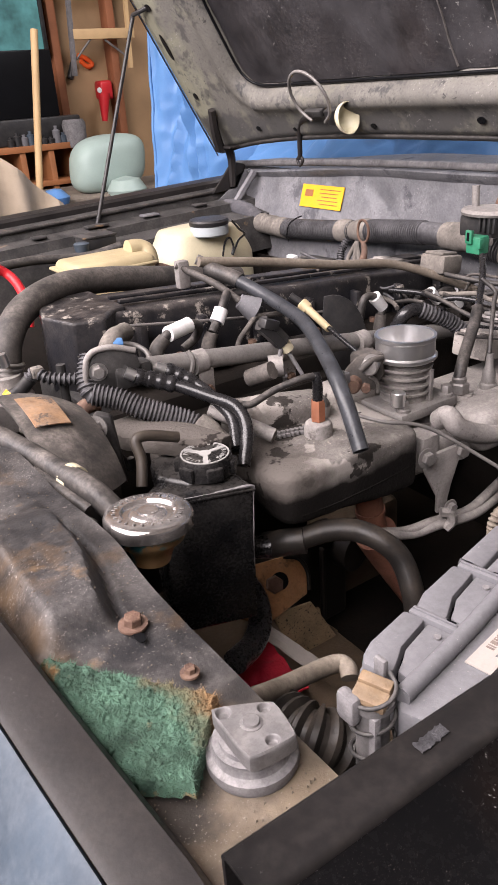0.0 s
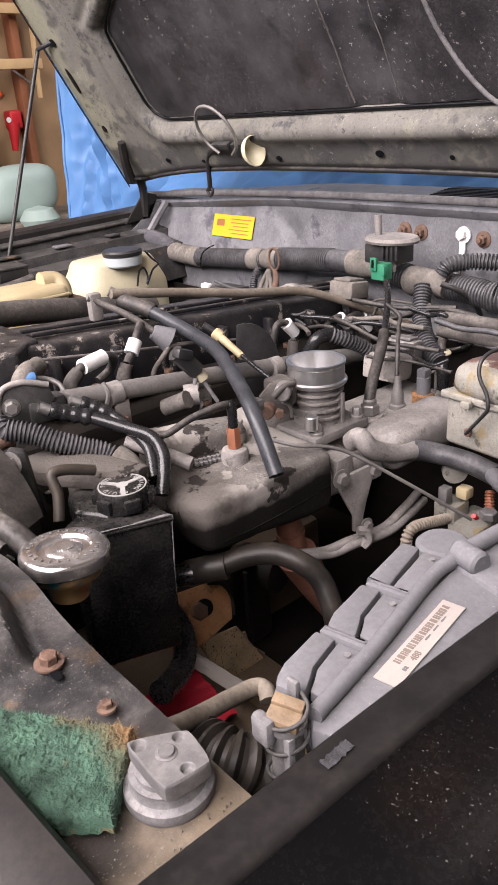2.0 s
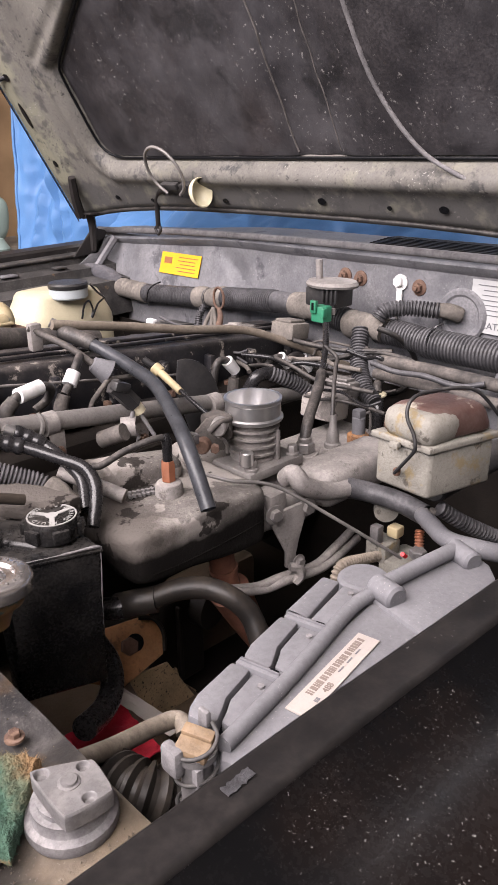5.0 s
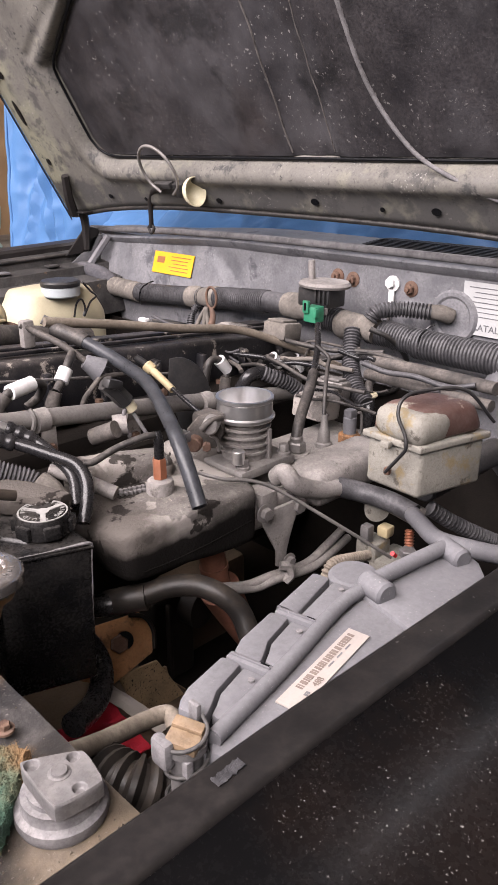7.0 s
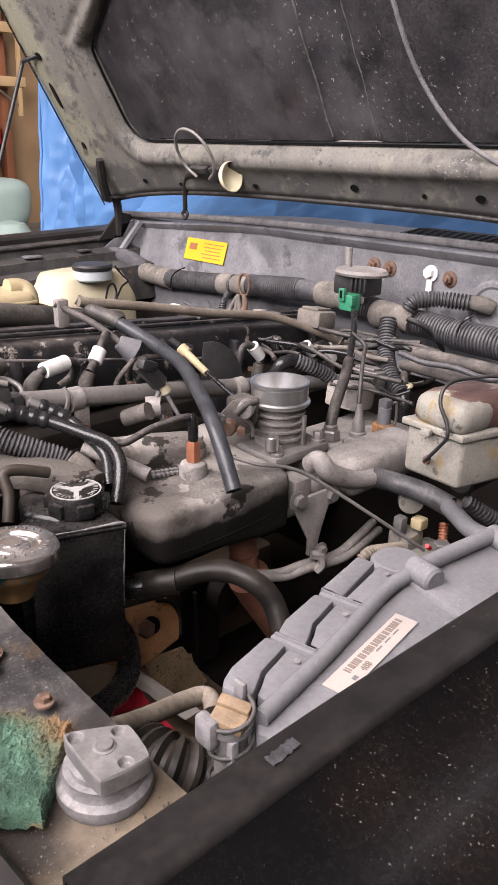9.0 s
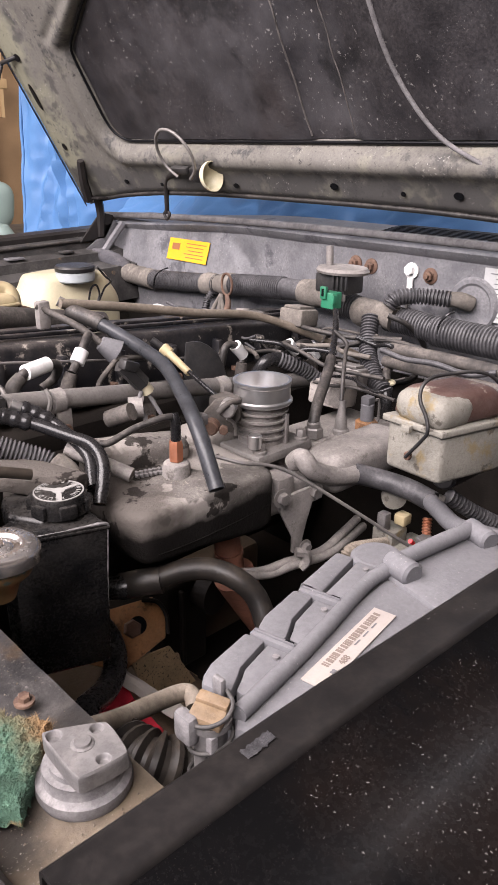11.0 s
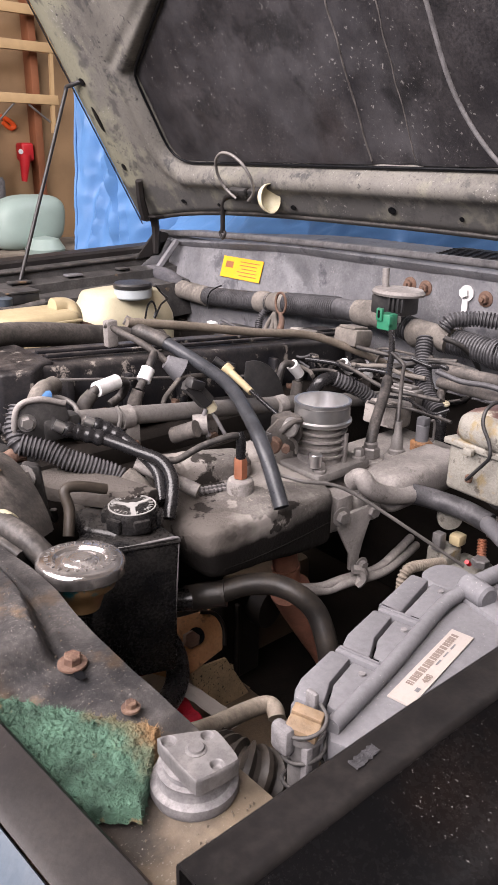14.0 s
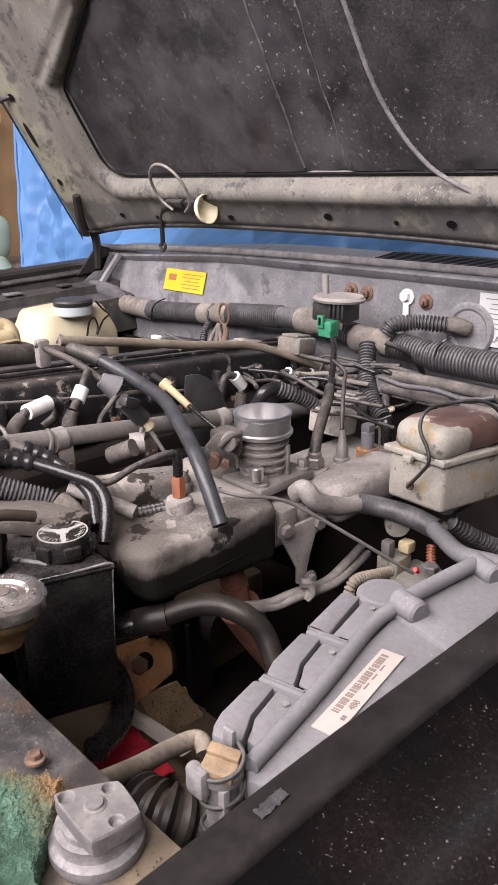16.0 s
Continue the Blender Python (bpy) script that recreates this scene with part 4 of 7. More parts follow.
part("cable_tie", tube([(1.03, 0.603, 0.973), (1.02, 0.611, 0.966), (1.02, 0.622, 0.949), (1.02, 0.622, 0.927)], 0.0018, 6), RUBBER_CLEAN, loom)
for dx, e in ((332, 10), (346, 4), (362, 8), (374, 5)):
    part("branch", tube([V((1.05, 1.183, 0.92)), V((1.04, 1.19, 0.897)), V((1.02, 1.177, 0.859))] if dx < 340 else [V((1.04, 1.144, 0.921)), V((1.03, 1.142, 0.894)) + V(0, (dx - 360) * -0.001, 0), V((1.01, 1.129, 0.864)) + V(0, (dx - 360) * -0.0016, 0)], 0.0045 if dx > 340 else 0.007, 10, 0.005 if dx < 340 else 0, 0.003), TAPE_WRAP if dx > 340 else LOOM, loom)

ring = thing("lifting_ring", (1.02, 1.105, 0.946), "rusty wire ring on a twisted shank", "ring")
c = V((1.02, 1.105, 0.948))
part("ring", tube([c + V(0, 0.015 * math.cos(a), 0.021 * math.sin(a)) for a in [2 * math.pi * k / 12 for k in range(13)]], 0.0026, 8, n=4), RUST, ring)
part("shank", tube([c + V(0, 0, -0.021), (1.01, 1.09, 0.916), (1.0, 1.084, 0.898)], 0.0045, 8, taper=1.6), RUST, ring)

sensor = thing("map_sensor", (1.0, 0.792, 1.007), "grey vacuum sensor on a bracket with green connector", "sensor")
p = V((1.01, 0.807, 1.008))
part("bracket_plate", moved(lathe([(0, 0), (0.046, 0), (0.048, 0.004), (0.044, 0.009), (0, 0.010)], 28), Matrix.Translation(p) @ Matrix.Diagonal((0.8, 1.0, 1, 1))), CAST, sensor)
part("spigot", cylinder(p + V(0, 0.028, 0.006), p + V(0, 0.030, 0.040), 0.006, 12), CAST, sensor)
part("body", box(p.x, p.y + 0.006, p.z - 0.017, 0.05, 0.064, 0.032, 0.004), BLACK_PLASTIC, sensor)
for k in range(4):
    part("rib", box(p.x - 0.028, p.y - 0.005 - 0.009 * k, p.z - 0.012, 0.004, 0.004, 0.022, 0.001), BLACK_PLASTIC, sensor)
part("nut", hexagon(p + V(-0.027, -0.026, -0.030), (0, 0, -1), 0.0045, 0.010), STEEL, sensor)
g = V((0.965, 0.79, 0.971))
conn = part("connector", merge(box(g.x, g.y, g.z, 0.022, 0.026, 0.026, 0.002), box(g.x - 0.012, g.y + 0.006, g.z + 0.012, 0.006, 0.012, 0.020, 0.001), box(g.x - 0.010, g.y - 0.014, g.z + 0.004, 0.01, 0.006, 0.014, 0.001)), GREEN, sensor, "green plastic connector")
sub("slot", box(g.x - 0.0155, g.y + 0.006, g.z + 0.013, 0.0012, 0.004, 0.012), TV_BLACK, conn)

for at, mt in (((1.115, 0.864, 1.008), RUST), ((1.115, 0.829, 1.006), RUST), ((1.115, 0.706, 1.004), RUST)):
    nut = thing("firewall_nut", at, "rusty flanged nut on the firewall", "nut", "firewall nuts")
    part("flange", lathe([(0, 0), (0.0135, 0), (0.0135, 0.002), (0.010, 0.004), (0, 0.004)], 22, at, (-1, 0, 0)), mt, nut)
    part("nut", hexagon(V(at) + V(-0.004, 0, 0), (-1, 0, 0), 0.0085, 0.008), mt, nut)
    part("stud", cylinder(V(at) + V(-0.011, 0, 0), V(at) + V(-0.017, 0, 0), 0.004, 12), mt, nut)
at = V((1.113, 0.742, 1.009))
term = thing("ground_terminal", at, "white ring terminal bolted to the firewall", "terminal")
part("ring", moved(lathe([(0.004, 0), (0.0135, 0), (0.0135, 0.003), (0.004, 0.003)], 22, at, (-1, 0, 0)), Matrix.Identity(4)), WHITE_TAG, term)
part("bolt_head", hexagon(at + V(-0.003, 0.002, 0.001), (-1, 0, 0), 0.009, 0.008), WHITE_TAG, term)
part("tail", box(at.x - 0.002, at.y + 0.001, at.z - 0.024, 0.004, 0.011, 0.030, 0.001), WHITE_TAG, term)
part("wire", tube([at + V(-0.003, 0.001, -0.036), at + V(-0.006, 0.001, -0.055), at + V(-0.012, -0.002, -0.075)], 0.0028, 8), RUBBER, term)

grom = thing("cable_grommet", (1.115, 0.621, 0.971), "round grey rubber grommet with ribbed cable", "grommet")
c = V((1.113, 0.62, 0.97))
part("disc", lathe([(0, 0), (0.042, 0), (0.044, 0.004), (0.040, 0.008), (0.034, 0.008), (0.030, 0.005), (0, 0.005)], 32, c, (-1, 0, 0)), FIREWALL, grom)
part("conduit", tube([(1.02, 0.718, 0.963), (1.03, 0.711, 0.977), (1.06, 0.687, 0.98), (1.08, 0.641, 0.979)], 0.0115, 14, 0.006, 0.0035), LOOM, grom)
part("tape", tube([(1.08, 0.649, 0.979), (1.09, 0.632, 0.978), (1.105, 0.62, 0.971)], 0.013, 12, lump=0.2), TAPE_WRAP, grom)

white = thing("emission_label", (1.11, 0.574, 0.979), "white printed label stuck to the firewall", "label")
m = facing(V((1.11, 0.563, 0.989)), (0, -1, 0), (0, 0, 1))
part("sticker", moved(box(0.012, 0, 0, 0.110, 0.082, 0.0012), m), PAPER_GREY, white)
for k in range(7):
    part("print_bar", moved(box(0.010 + 0.004 * (k % 3), 0.033 - 0.0075 * k, 0.0009, 0.085 - 0.012 * (k % 2), 0.0013, 0.0005), m), GREY_PLASTIC, white)
letters("CATALYST", 0.015, m @ Matrix.Translation((0.013, -0.029, 0.0011)), GREY_PLASTIC, white)

for n_, (a, b, r, mt) in enumerate((
        ([(0.99, 0.685, 0.907), (0.99, 0.58, 0.91), (0.97, 0.46, 0.915)], None, 0.0095, HOSE_DUSTY),
        ([(0.98, 0.687, 0.888), (0.97, 0.585, 0.891), (0.95, 0.454, 0.896)], None, 0.0085, HOSE_DUSTY),
        ([(0.95, 0.768, 0.898), (1.0, 0.716, 0.913), (1.0, 0.649, 0.915), (1.0, 0.626, 0.91)], None, 0.004, RUBBER),
        ([(1.04, 0.741, 0.827), (1.05, 0.679, 0.849), (1.07, 0.675, 0.894), (1.02, 0.677, 0.94), (1.0, 0.702, 0.955)], None, 0.0045, RUBBER))):
    solo("bay_pipe", tube(a, r, 12), mt, "grey dusty pipe along the firewall", "pipe", "pipes along the firewall")

# ---- bottles on the far side ----
jug = thing("washer_bottle", (0.845, 1.42, 0.854), "cream plastic washer bottle with grey-blue cap", "bottle")
jc = V((0.845, 1.42, 0.89))
def jug_at(u, v):
    a = 2 * math.pi * u
    r = 1 - 0.22 * step(0.62, 0.93, v) - 0.35 * step(0.93, 1.0, v)
    sq = (abs(math.cos(a)) ** 3.5 + abs(math.sin(a)) ** 3.5) ** (-1 / 3.5)
    return (jc.x + 0.108 * sq * r * math.cos(a), jc.y + 0.075 * sq * r * math.sin(a), jc.z - 0.13 + 0.205 * v - 0.01 * step(0.9, 1.0, v))


bm = field(40, 18, jug_at)
bmesh.ops.remove_doubles(bm, verts=bm.verts, dist=0.0004)
bmesh.ops.holes_fill(bm, edges=[e for e in bm.edges if e.is_boundary])
part("bottle_body", bm, CREAM, jug, "cream translucent plastic body", 60)
nc = V((0.84, 1.365, 0.955))
part("neck", cylinder(nc - V(0, 0, 0.014), nc + V(0, 0, 0.008), 0.039, 28, 0.003), NECK_GREY, jug, "pale blue-grey neck ring")
part("cap", lathe([(0, 0.007), (0.040, 0.007), (0.041, 0.014), (0.038, 0.018), (0, 0.019)], 28, nc), BLACK_PLASTIC, jug, "black cap with dust")
tank = thing("overflow_tank", (0.581, 1.3, 0.904), "amber plastic overflow tank with small cap", "tank")
tc = V((0.577, 1.3, 0.902))
part("tank_body", box(tc.x, tc.y, tc.z - 0.012, 0.155, 0.11, 0.124, 0.014, 4), CREAM_DARK, tank)
part("rim", box(tc.x - 0.004, tc.y, tc.z + 0.034, 0.163, 0.118, 0.006, 0.003), CREAM_DARK, tank)
part("elbow_neck", tube([(0.624, 1.3, 0.955), (0.649, 1.3, 0.953), (0.659, 1.29, 0.941), (0.65, 1.27, 0.906)], 0.017, 14), CREAM_DARK, tank)
part("outlet", tube([(0.647, 1.26, 0.923), (0.667, 1.25, 0.918), (0.684, 1.22, 0.907)], 0.011, 12), RUST, tank)
part("small_cap", lathe([(0, -0.006), (0.013, -0.006), (0.015, 0.008), (0.012, 0.010), (0, 0.010)], 20, V((0.577, 1.4, 0.953))), BLUE_GREY, tank)
blk = thing("fuse_box", (0.641, 1.48, 0.946), "black plastic box at the foot of the prop rod", "box")
c = V((0.649, 1.5, 0.942))
part("case", box(c.x, c.y, c.z, 0.07, 0.05, 0.022, 0.003), BLACK_PLASTIC, blk)
part("lid", box(c.x, c.y, c.z + 0.013, 0.074, 0.054, 0.004, 0.001), BAY_BLACK, blk)
solo("bay_hose", tube([(0.397, 1.4, 0.945), (0.481, 1.4, 0.946), (0.572, 1.38, 0.94), (0.64, 1.36, 0.952)], 0.0085, 12), RUBBER, "grey dusty hose along the far fender", "hose")
solo("battery_cable", tube([(0.35, 1.2, 0.988), (0.37, 1.2, 0.973), (0.378, 1.18, 0.957), (0.38, 1.16, 0.929), (0.374, 1.15, 0.897)], 0.0075, 10), RED_TOOL, "red battery cable beside the engine", "cable")

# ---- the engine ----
# block coloured near-black for the shade around it
solo("engine_block", merge(box(0.70, 0.97, 0.70, 0.70, 0.24, 0.30, 0.02), box(0.68, 0.86, 0.76, 0.66, 0.06, 0.12, 0.02)), GREASE_SHADE, "dirty cast engine block with shade in its dark colour", "engine block")
vc = thing("valve_cover", (0.70, 0.95, 0.86), "black enamelled valve cover with peeling paint", "valve cover")
VT = 0.955


def lean(bm_):
    """The cover falls towards the firewall."""
    for v in bm_.verts:
        v.co.z -= 0.078 * max(0.0, v.co.x - 0.42)
    return bm_


outline = [(0.335, 0.965), (0.352, 0.905), (0.392, 0.893), (0.425, 0.930), (0.44, 0.93), (0.44, 1.05), (0.36, 1.05)]
bm = prism(outline, 0.85, VT + 0.0045, "z", 0.005, 3)
part("front_block", bm, VALVE_BLACK, vc, "flaking black front of the cover", 30)
part("cover", lean(merge(box(0.73, 0.985, VT - 0.040, 0.70, 0.125, 0.084, 0.008, 3))), VALVE_BLACK, vc)
part("flange", lean(box(0.75, 0.965, VT - 0.082, 0.68, 0.165, 0.012, 0.003)), VALVE_BLACK, vc)
part("top_rib", lean(box(0.75, 0.955, VT + 0.006, 0.62, 0.010, 0.006, 0.002)), VALVE_BLACK, vc)
part("top_rib", lean(box(0.75, 0.985, VT + 0.006, 0.62, 0.010, 0.006, 0.002)), VALVE_BLACK, vc)
part("edge_strip", tube([(0.422, 0.888, 0.944), (0.505, 0.888, 0.931), (0.597, 0.888, 0.917), (0.778, 0.888, 0.889)], 0.0020, 8), STEEL, vc, "bare metal edge")
for k in range(5):
    part("cover_bolt", lean(hexagon((0.50 + 0.12 * k, 0.905, VT - 0.074), (0, 0, 1), 0.007, 0.010)), RUST, vc)
for k in range(7):
    part("gusset", lean(box(0.45 + 0.095 * k, 0.915, VT - 0.045, 0.012, 0.02, 0.055, 0.004)), VALVE_BLACK, vc)
stud_at = V((0.327, 0.9, 0.901))
part("cover_stud", cylinder(stud_at - V(0, 0, 0.05), stud_at + V(0, 0, 0.012), 0.006, 12), BAY_BLACK, vc)
part("timing_case", box(0.36, 0.95, 0.79, 0.05, 0.17, 0.15, 0.012), BAY_BLACK, vc, "black front engine cover")

# upper hose over the front of the engine
hose = thing("heater_hose", (0.281, 0.98, 0.901), "thick dusty rubber hose curving over the engine", "hose")
part("hose", tube([(0.282, 0.98, 0.897), (0.295, 0.99, 0.934), (0.334, 1.02, 0.961), (0.404, 1.06, 0.97), (0.501, 1.1, 0.956), (0.614, 1.13, 0.932), (0.766, 1.16, 0.901)], 0.0195, 16, n=12), HOSE_DUSTY, hose)
part("hose_clamp", tube([(0.285, 0.98, 0.908), (0.281, 0.98, 0.892)], 0.0215, 16, 0.006, 0.002), STEEL, hose)
part("clamp_screw", cylinder((0.271, 0.95, 0.928), (0.274, 0.95, 0.911), 0.006, 10), BRIGHT_ALU, hose)
thermo = thing("thermostat_housing", (0.269, 0.96, 0.871), "cast aluminium thermostat housing with sensor plug", "thermostat housing")
part("housing", lathe([(0, -0.05), (0.03, -0.05), (0.034, -0.01), (0.024, 0.004), (0.022, 0.02), (0, 0.02)], 24, V((0.274, 0.97, 0.874))), CAST, thermo)
part("plug_body", tube([(0.268, 0.93, 0.876), (0.279, 0.92, 0.887), (0.292, 0.91, 0.903)], 0.010, 8, taper=0.8), BLACK_PLASTIC, thermo)
part("plug_seal", cylinder((0.265, 0.93, 0.874), (0.271, 0.93, 0.879), 0.012, 14), YELLOW, thermo)
part("plug_lead", tube([(0.287, 0.91, 0.903), (0.296, 0.905, 0.909), (0.309, 0.89, 0.902), (0.344, 0.87, 0.897)], 0.0065, 12, 0.006, 0.003), LOOM, thermo)
part("plug_boot", box(*V((0.298, 0.905, 0.909)), 0.016, 0.014, 0.014, 0.003), TAPE_WRAP, thermo)

# fuel rail
rail = thing("fuel_rail", (0.496, 0.78, 0.911), "grey steel fuel rail with brackets and regulator", "fuel rail")
part("rail_tube", tube([(0.392, 0.785, 0.923), (0.499, 0.785, 0.909), (0.643, 0.785, 0.889), (0.801, 0.795, 0.863), (1.003, 0.805, 0.829)], 0.0120, 16), STEEL, rail)
for at in (V((0.458, 0.781, 0.914)), V((0.583, 0.781, 0.897)), V((0.725, 0.785, 0.876))):
    part("bracket", merge(lathe([(0.0122, 0), (0.0150, 0), (0.0150, 0.016), (0.0122, 0.016)], 20, at - V(0.009, 0, 0), (1, 0, 0)), box(at.x + 0.004, at.y - 0.008, at.z - 0.026, 0.020, 0.004, 0.034, 0.001)), CAST, rail)
    part("bracket_bolt", hexagon(at + V(0.004, -0.010, -0.034), (0, -1, 0), 0.0065, 0.006), RUST, rail)
part("strap", tube([(0.44, 0.773, 0.934), (0.443, 0.768, 0.922), (0.441, 0.771, 0.907)], 0.003, 6), STEEL, rail)
fl = V((0.341, 0.775, 0.936))
m = facing(fl, (0.85, -0.25, 0), (0, 0, 1))
plate = prism([(-0.030, -0.018), (-0.022, 0.018), (0.0, 0.026), (0.030, 0.018), (0.034, 0.0), (0.018, -0.020), (-0.012, -0.026)], -0.002, 0.002, "z", 0.001)
part("end_flange", moved(plate, m), BAY_BLACK, rail)
part("flange_rim", moved(tube([(-0.030, -0.018, 0.002), (-0.023, 0.018, 0.002), (0.0, 0.026, 0.002), (0.030, 0.018, 0.002)], 0.0035, 8), m), CAST, rail)
part("flange_bolt", hexagon(m @ V(-0.014, 0.0, 0.002), m.to_3x3() @ V(0, 0, 1), 0.0075, 0.007), STEEL, rail)
part("flange_nut_washer", lathe([(0, 0), (0.0105, 0), (0.0105, 0.002), (0, 0.002)], 18, m @ V(-0.014, 0, 0.001), m.to_3x3() @ V(0, 0, 1)), BRIGHT_ALU, rail)
part("end_block", box(*V((0.367, 0.78, 0.923)), 0.046, 0.024, 0.028, 0.005, 2), BAY_BLACK, rail)
part("blue_plug", tube([(0.358, 0.82, 0.945), (0.371, 0.82, 0.947), (0.376, 0.82, 0.946)], 0.0085, 12), BLUE_TARP, rail, "blue connector plug")
part("plug_boot", tube([(0.359, 0.82, 0.94), (0.372, 0.83, 0.951), (0.398, 0.85, 0.95)], 0.012, 12, lump=0.15), TAPE_WRAP, rail)
part("vacuum_pipe", tube([(0.374, 0.82, 0.947), (0.392, 0.82, 0.942), (0.403, 0.81, 0.934), (0.404, 0.8, 0.923)], 0.0032, 8), STEEL, rail)

# fuel lines with quick connectors
for a, b in ((((0.354, 0.765, 0.932), (0.363, 0.76, 0.926), (0.376, 0.755, 0.921)), ((0.371, 0.755, 0.924), (0.401, 0.74, 0.911), (0.427, 0.705, 0.899), (0.44, 0.675, 0.892), (0.436, 0.65, 0.876), (0.416, 0.63, 0.845))),
             (((0.397, 0.775, 0.924), (0.406, 0.77, 0.919), (0.416, 0.765, 0.914)), ((0.41, 0.768, 0.916), (0.432, 0.75, 0.902), (0.437, 0.71, 0.889), (0.437, 0.68, 0.877), (0.422, 0.65, 0.856)))):
    ln = thing("fuel_line", a[0], "shiny black fuel line with quick connector", "fuel line", "fuel lines")
    part("ferrule", tube([a[0], a[1]], 0.0068, 12), BRIGHT_ALU, ln)
    part("collar", tube([a[1], a[2], b[1]], 0.0094, 14, 0.012, 0.0014), RUBBER_CLEAN, ln)
    part("line", tube(b, 0.0072, 12, n=12), RUBBER_CLEAN, ln)

lm = thing("injector_loom", (0.337, 0.74, 0.91), "grey ribbed split loom in front of the rail", "wiring loom")
part("upper_bend", tube([(0.329, 0.8, 0.949), (0.317, 0.79, 0.928), (0.315, 0.78, 0.914), (0.326, 0.775, 0.907)], 0.0105, 12, 0.005, 0.002), LOOM, lm)
part("conduit", tube([(0.316, 0.775, 0.913), (0.339, 0.76, 0.905), (0.358, 0.745, 0.894), (0.384, 0.73, 0.881), (0.408, 0.715, 0.868), (0.42, 0.69, 0.846)], 0.0118, 16, 0.0046, 0.0024), LOOM, lm)
part("torn_end", tube([(0.408, 0.71, 0.869), (0.417, 0.695, 0.858), (0.428, 0.68, 0.839)], 0.014, 12, lump=0.3), TAPE_WRAP, lm)

# plug wires with white tape flags
def plug_wire(boot, mid, flag_a, flag_b, tail, r=0.006):
    w = thing("plug_wire", boot, "spark plug lead with a white tape flag", "plug wire", "plug wires")
    boot, mid, flag_a, flag_b = V(boot), V(mid), V(flag_a), V(flag_b)
    part("boot", tube([boot - V(0, 0, 0.022), boot, mid], 0.0115, 12, taper=0.75), HOSE_DUSTY, w)
    part("lead", tube([mid, flag_a, flag_b] + [V(p) for p in tail], r, 10), RUBBER, w)
    part("flag", tube([flag_a, flag_a.lerp(flag_b, 0.5), flag_b], 0.0098, 16, lump=0.10), WHITE_TAG, w, "white tape flag")
    return w


plug_wire((0.425, 0.825, 0.925), (0.438, 0.825, 0.938), (0.443, 0.825, 0.942), (0.479, 0.835, 0.944), [(0.496, 0.84, 0.937), (0.494, 0.85, 0.919), (0.476, 0.85, 0.909)])
plug_wire((0.505, 0.835, 0.91), (0.512, 0.835, 0.926), (0.523, 0.84, 0.936), (0.535, 0.845, 0.95), [(0.544, 0.85, 0.959), (0.555, 0.86, 0.965)])
plug_wire((0.831, 0.86, 0.853), (0.834, 0.86, 0.876), (0.837, 0.86, 0.887), (0.819, 0.86, 0.907), [(0.8, 0.86, 0.908), (0.792, 0.86, 0.887), (0.787, 0.86, 0.855)])
plug_wire((1.004, 0.86, 0.841), (0.989, 0.86, 0.858), (0.961, 0.86, 0.873), (0.941, 0.86, 0.89), [(0.914, 0.86, 0.885), (0.901, 0.86, 0.865)])
plug_wire((1.046, 0.87, 0.839), (1.038, 0.87, 0.852), (1.017, 0.865, 0.851), (1.001, 0.865, 0.878), [(0.984, 0.87, 0.882), (0.949, 0.87, 0.869)])

# manifold
man = thing("intake_manifold", (0.62, 0.65, 0.72), "dusty cast intake manifold with oily stains", "intake manifold")
def plenum_at(u, v):
    a = 2 * math.pi * v
    x = 0.425 + 0.215 * u
    end = math.sqrt(max(0.0, 1 - abs(2 * u - 1) ** 16)) if 0 < u < 1 else 0.02
    n_ = 9.0
    sq = (abs(math.cos(a)) ** n_ + abs(math.sin(a)) ** n_) ** (-1 / n_)
    cy, cz = 0.655, 0.811 - 0.010 * u
    return (x, cy - (0.078 * end) * sq * math.cos(a), cz + ((0.031 + 0.010 * u) * end + 0.004 * noise.noise(V(x * 12, a, 0)) + 0.0012 * noise.noise(V(x * 70, a * 9, 3))) * sq * math.sin(a))


# lower half near-black from oil and painted underside shade
part("plenum", field(60, 96, plenum_at), CAST_OILY_SHADED, man, "oil-stained lower plenum, shade painted low down", 60)
part("casting_seam", tube([(0.452, 0.5772, 0.792), (0.50, 0.5762, 0.791), (0.56, 0.5762, 0.793), (0.618, 0.5775, 0.797)], 0.0006, 8), CAST_OILY_SHADED, man)
deck = prism([(0.555, 0.60), (0.66, 0.588), (0.95, 0.605), (0.96, 0.74), (0.56, 0.75)], 0.765, 0.807, "z", 0.012, 3)
part("upper_deck", deck, CAST, man, "", 50)
part("runner", prism([(0.36, 0.72), (0.50, 0.655), (0.53, 0.70), (0.38, 0.79)], 0.78, 0.826, "z", 0.010, 3), CAST_OILY_SHADED, man)
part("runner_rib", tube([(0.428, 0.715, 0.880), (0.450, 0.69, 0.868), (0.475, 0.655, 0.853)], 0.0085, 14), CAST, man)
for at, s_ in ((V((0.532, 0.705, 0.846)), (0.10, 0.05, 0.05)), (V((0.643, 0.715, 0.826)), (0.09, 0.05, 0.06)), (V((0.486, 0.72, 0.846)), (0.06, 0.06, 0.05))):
    part("runner_pad", box(*at, *s_, 0.014, 4, (0, 6, -12)), CAST_OILY_SHADED, man, "", 60)
part("injector_port", tube([(0.546, 0.76, 0.89), (0.561, 0.75, 0.891)], 0.014, 14), CAST, man)
part("injector_port", tube([(0.522, 0.77, 0.878), (0.537, 0.74, 0.893)], 0.0115, 14), HOSE_DUSTY, man)
boss = V((0.531, 0.645, 0.856))
part("boss", lathe([(0, -0.03), (0.0175, -0.03), (0.0165, -0.004), (0.015, 0.0), (0.012, 0.002), (0, 0.002)], 24, boss), CAST, man)
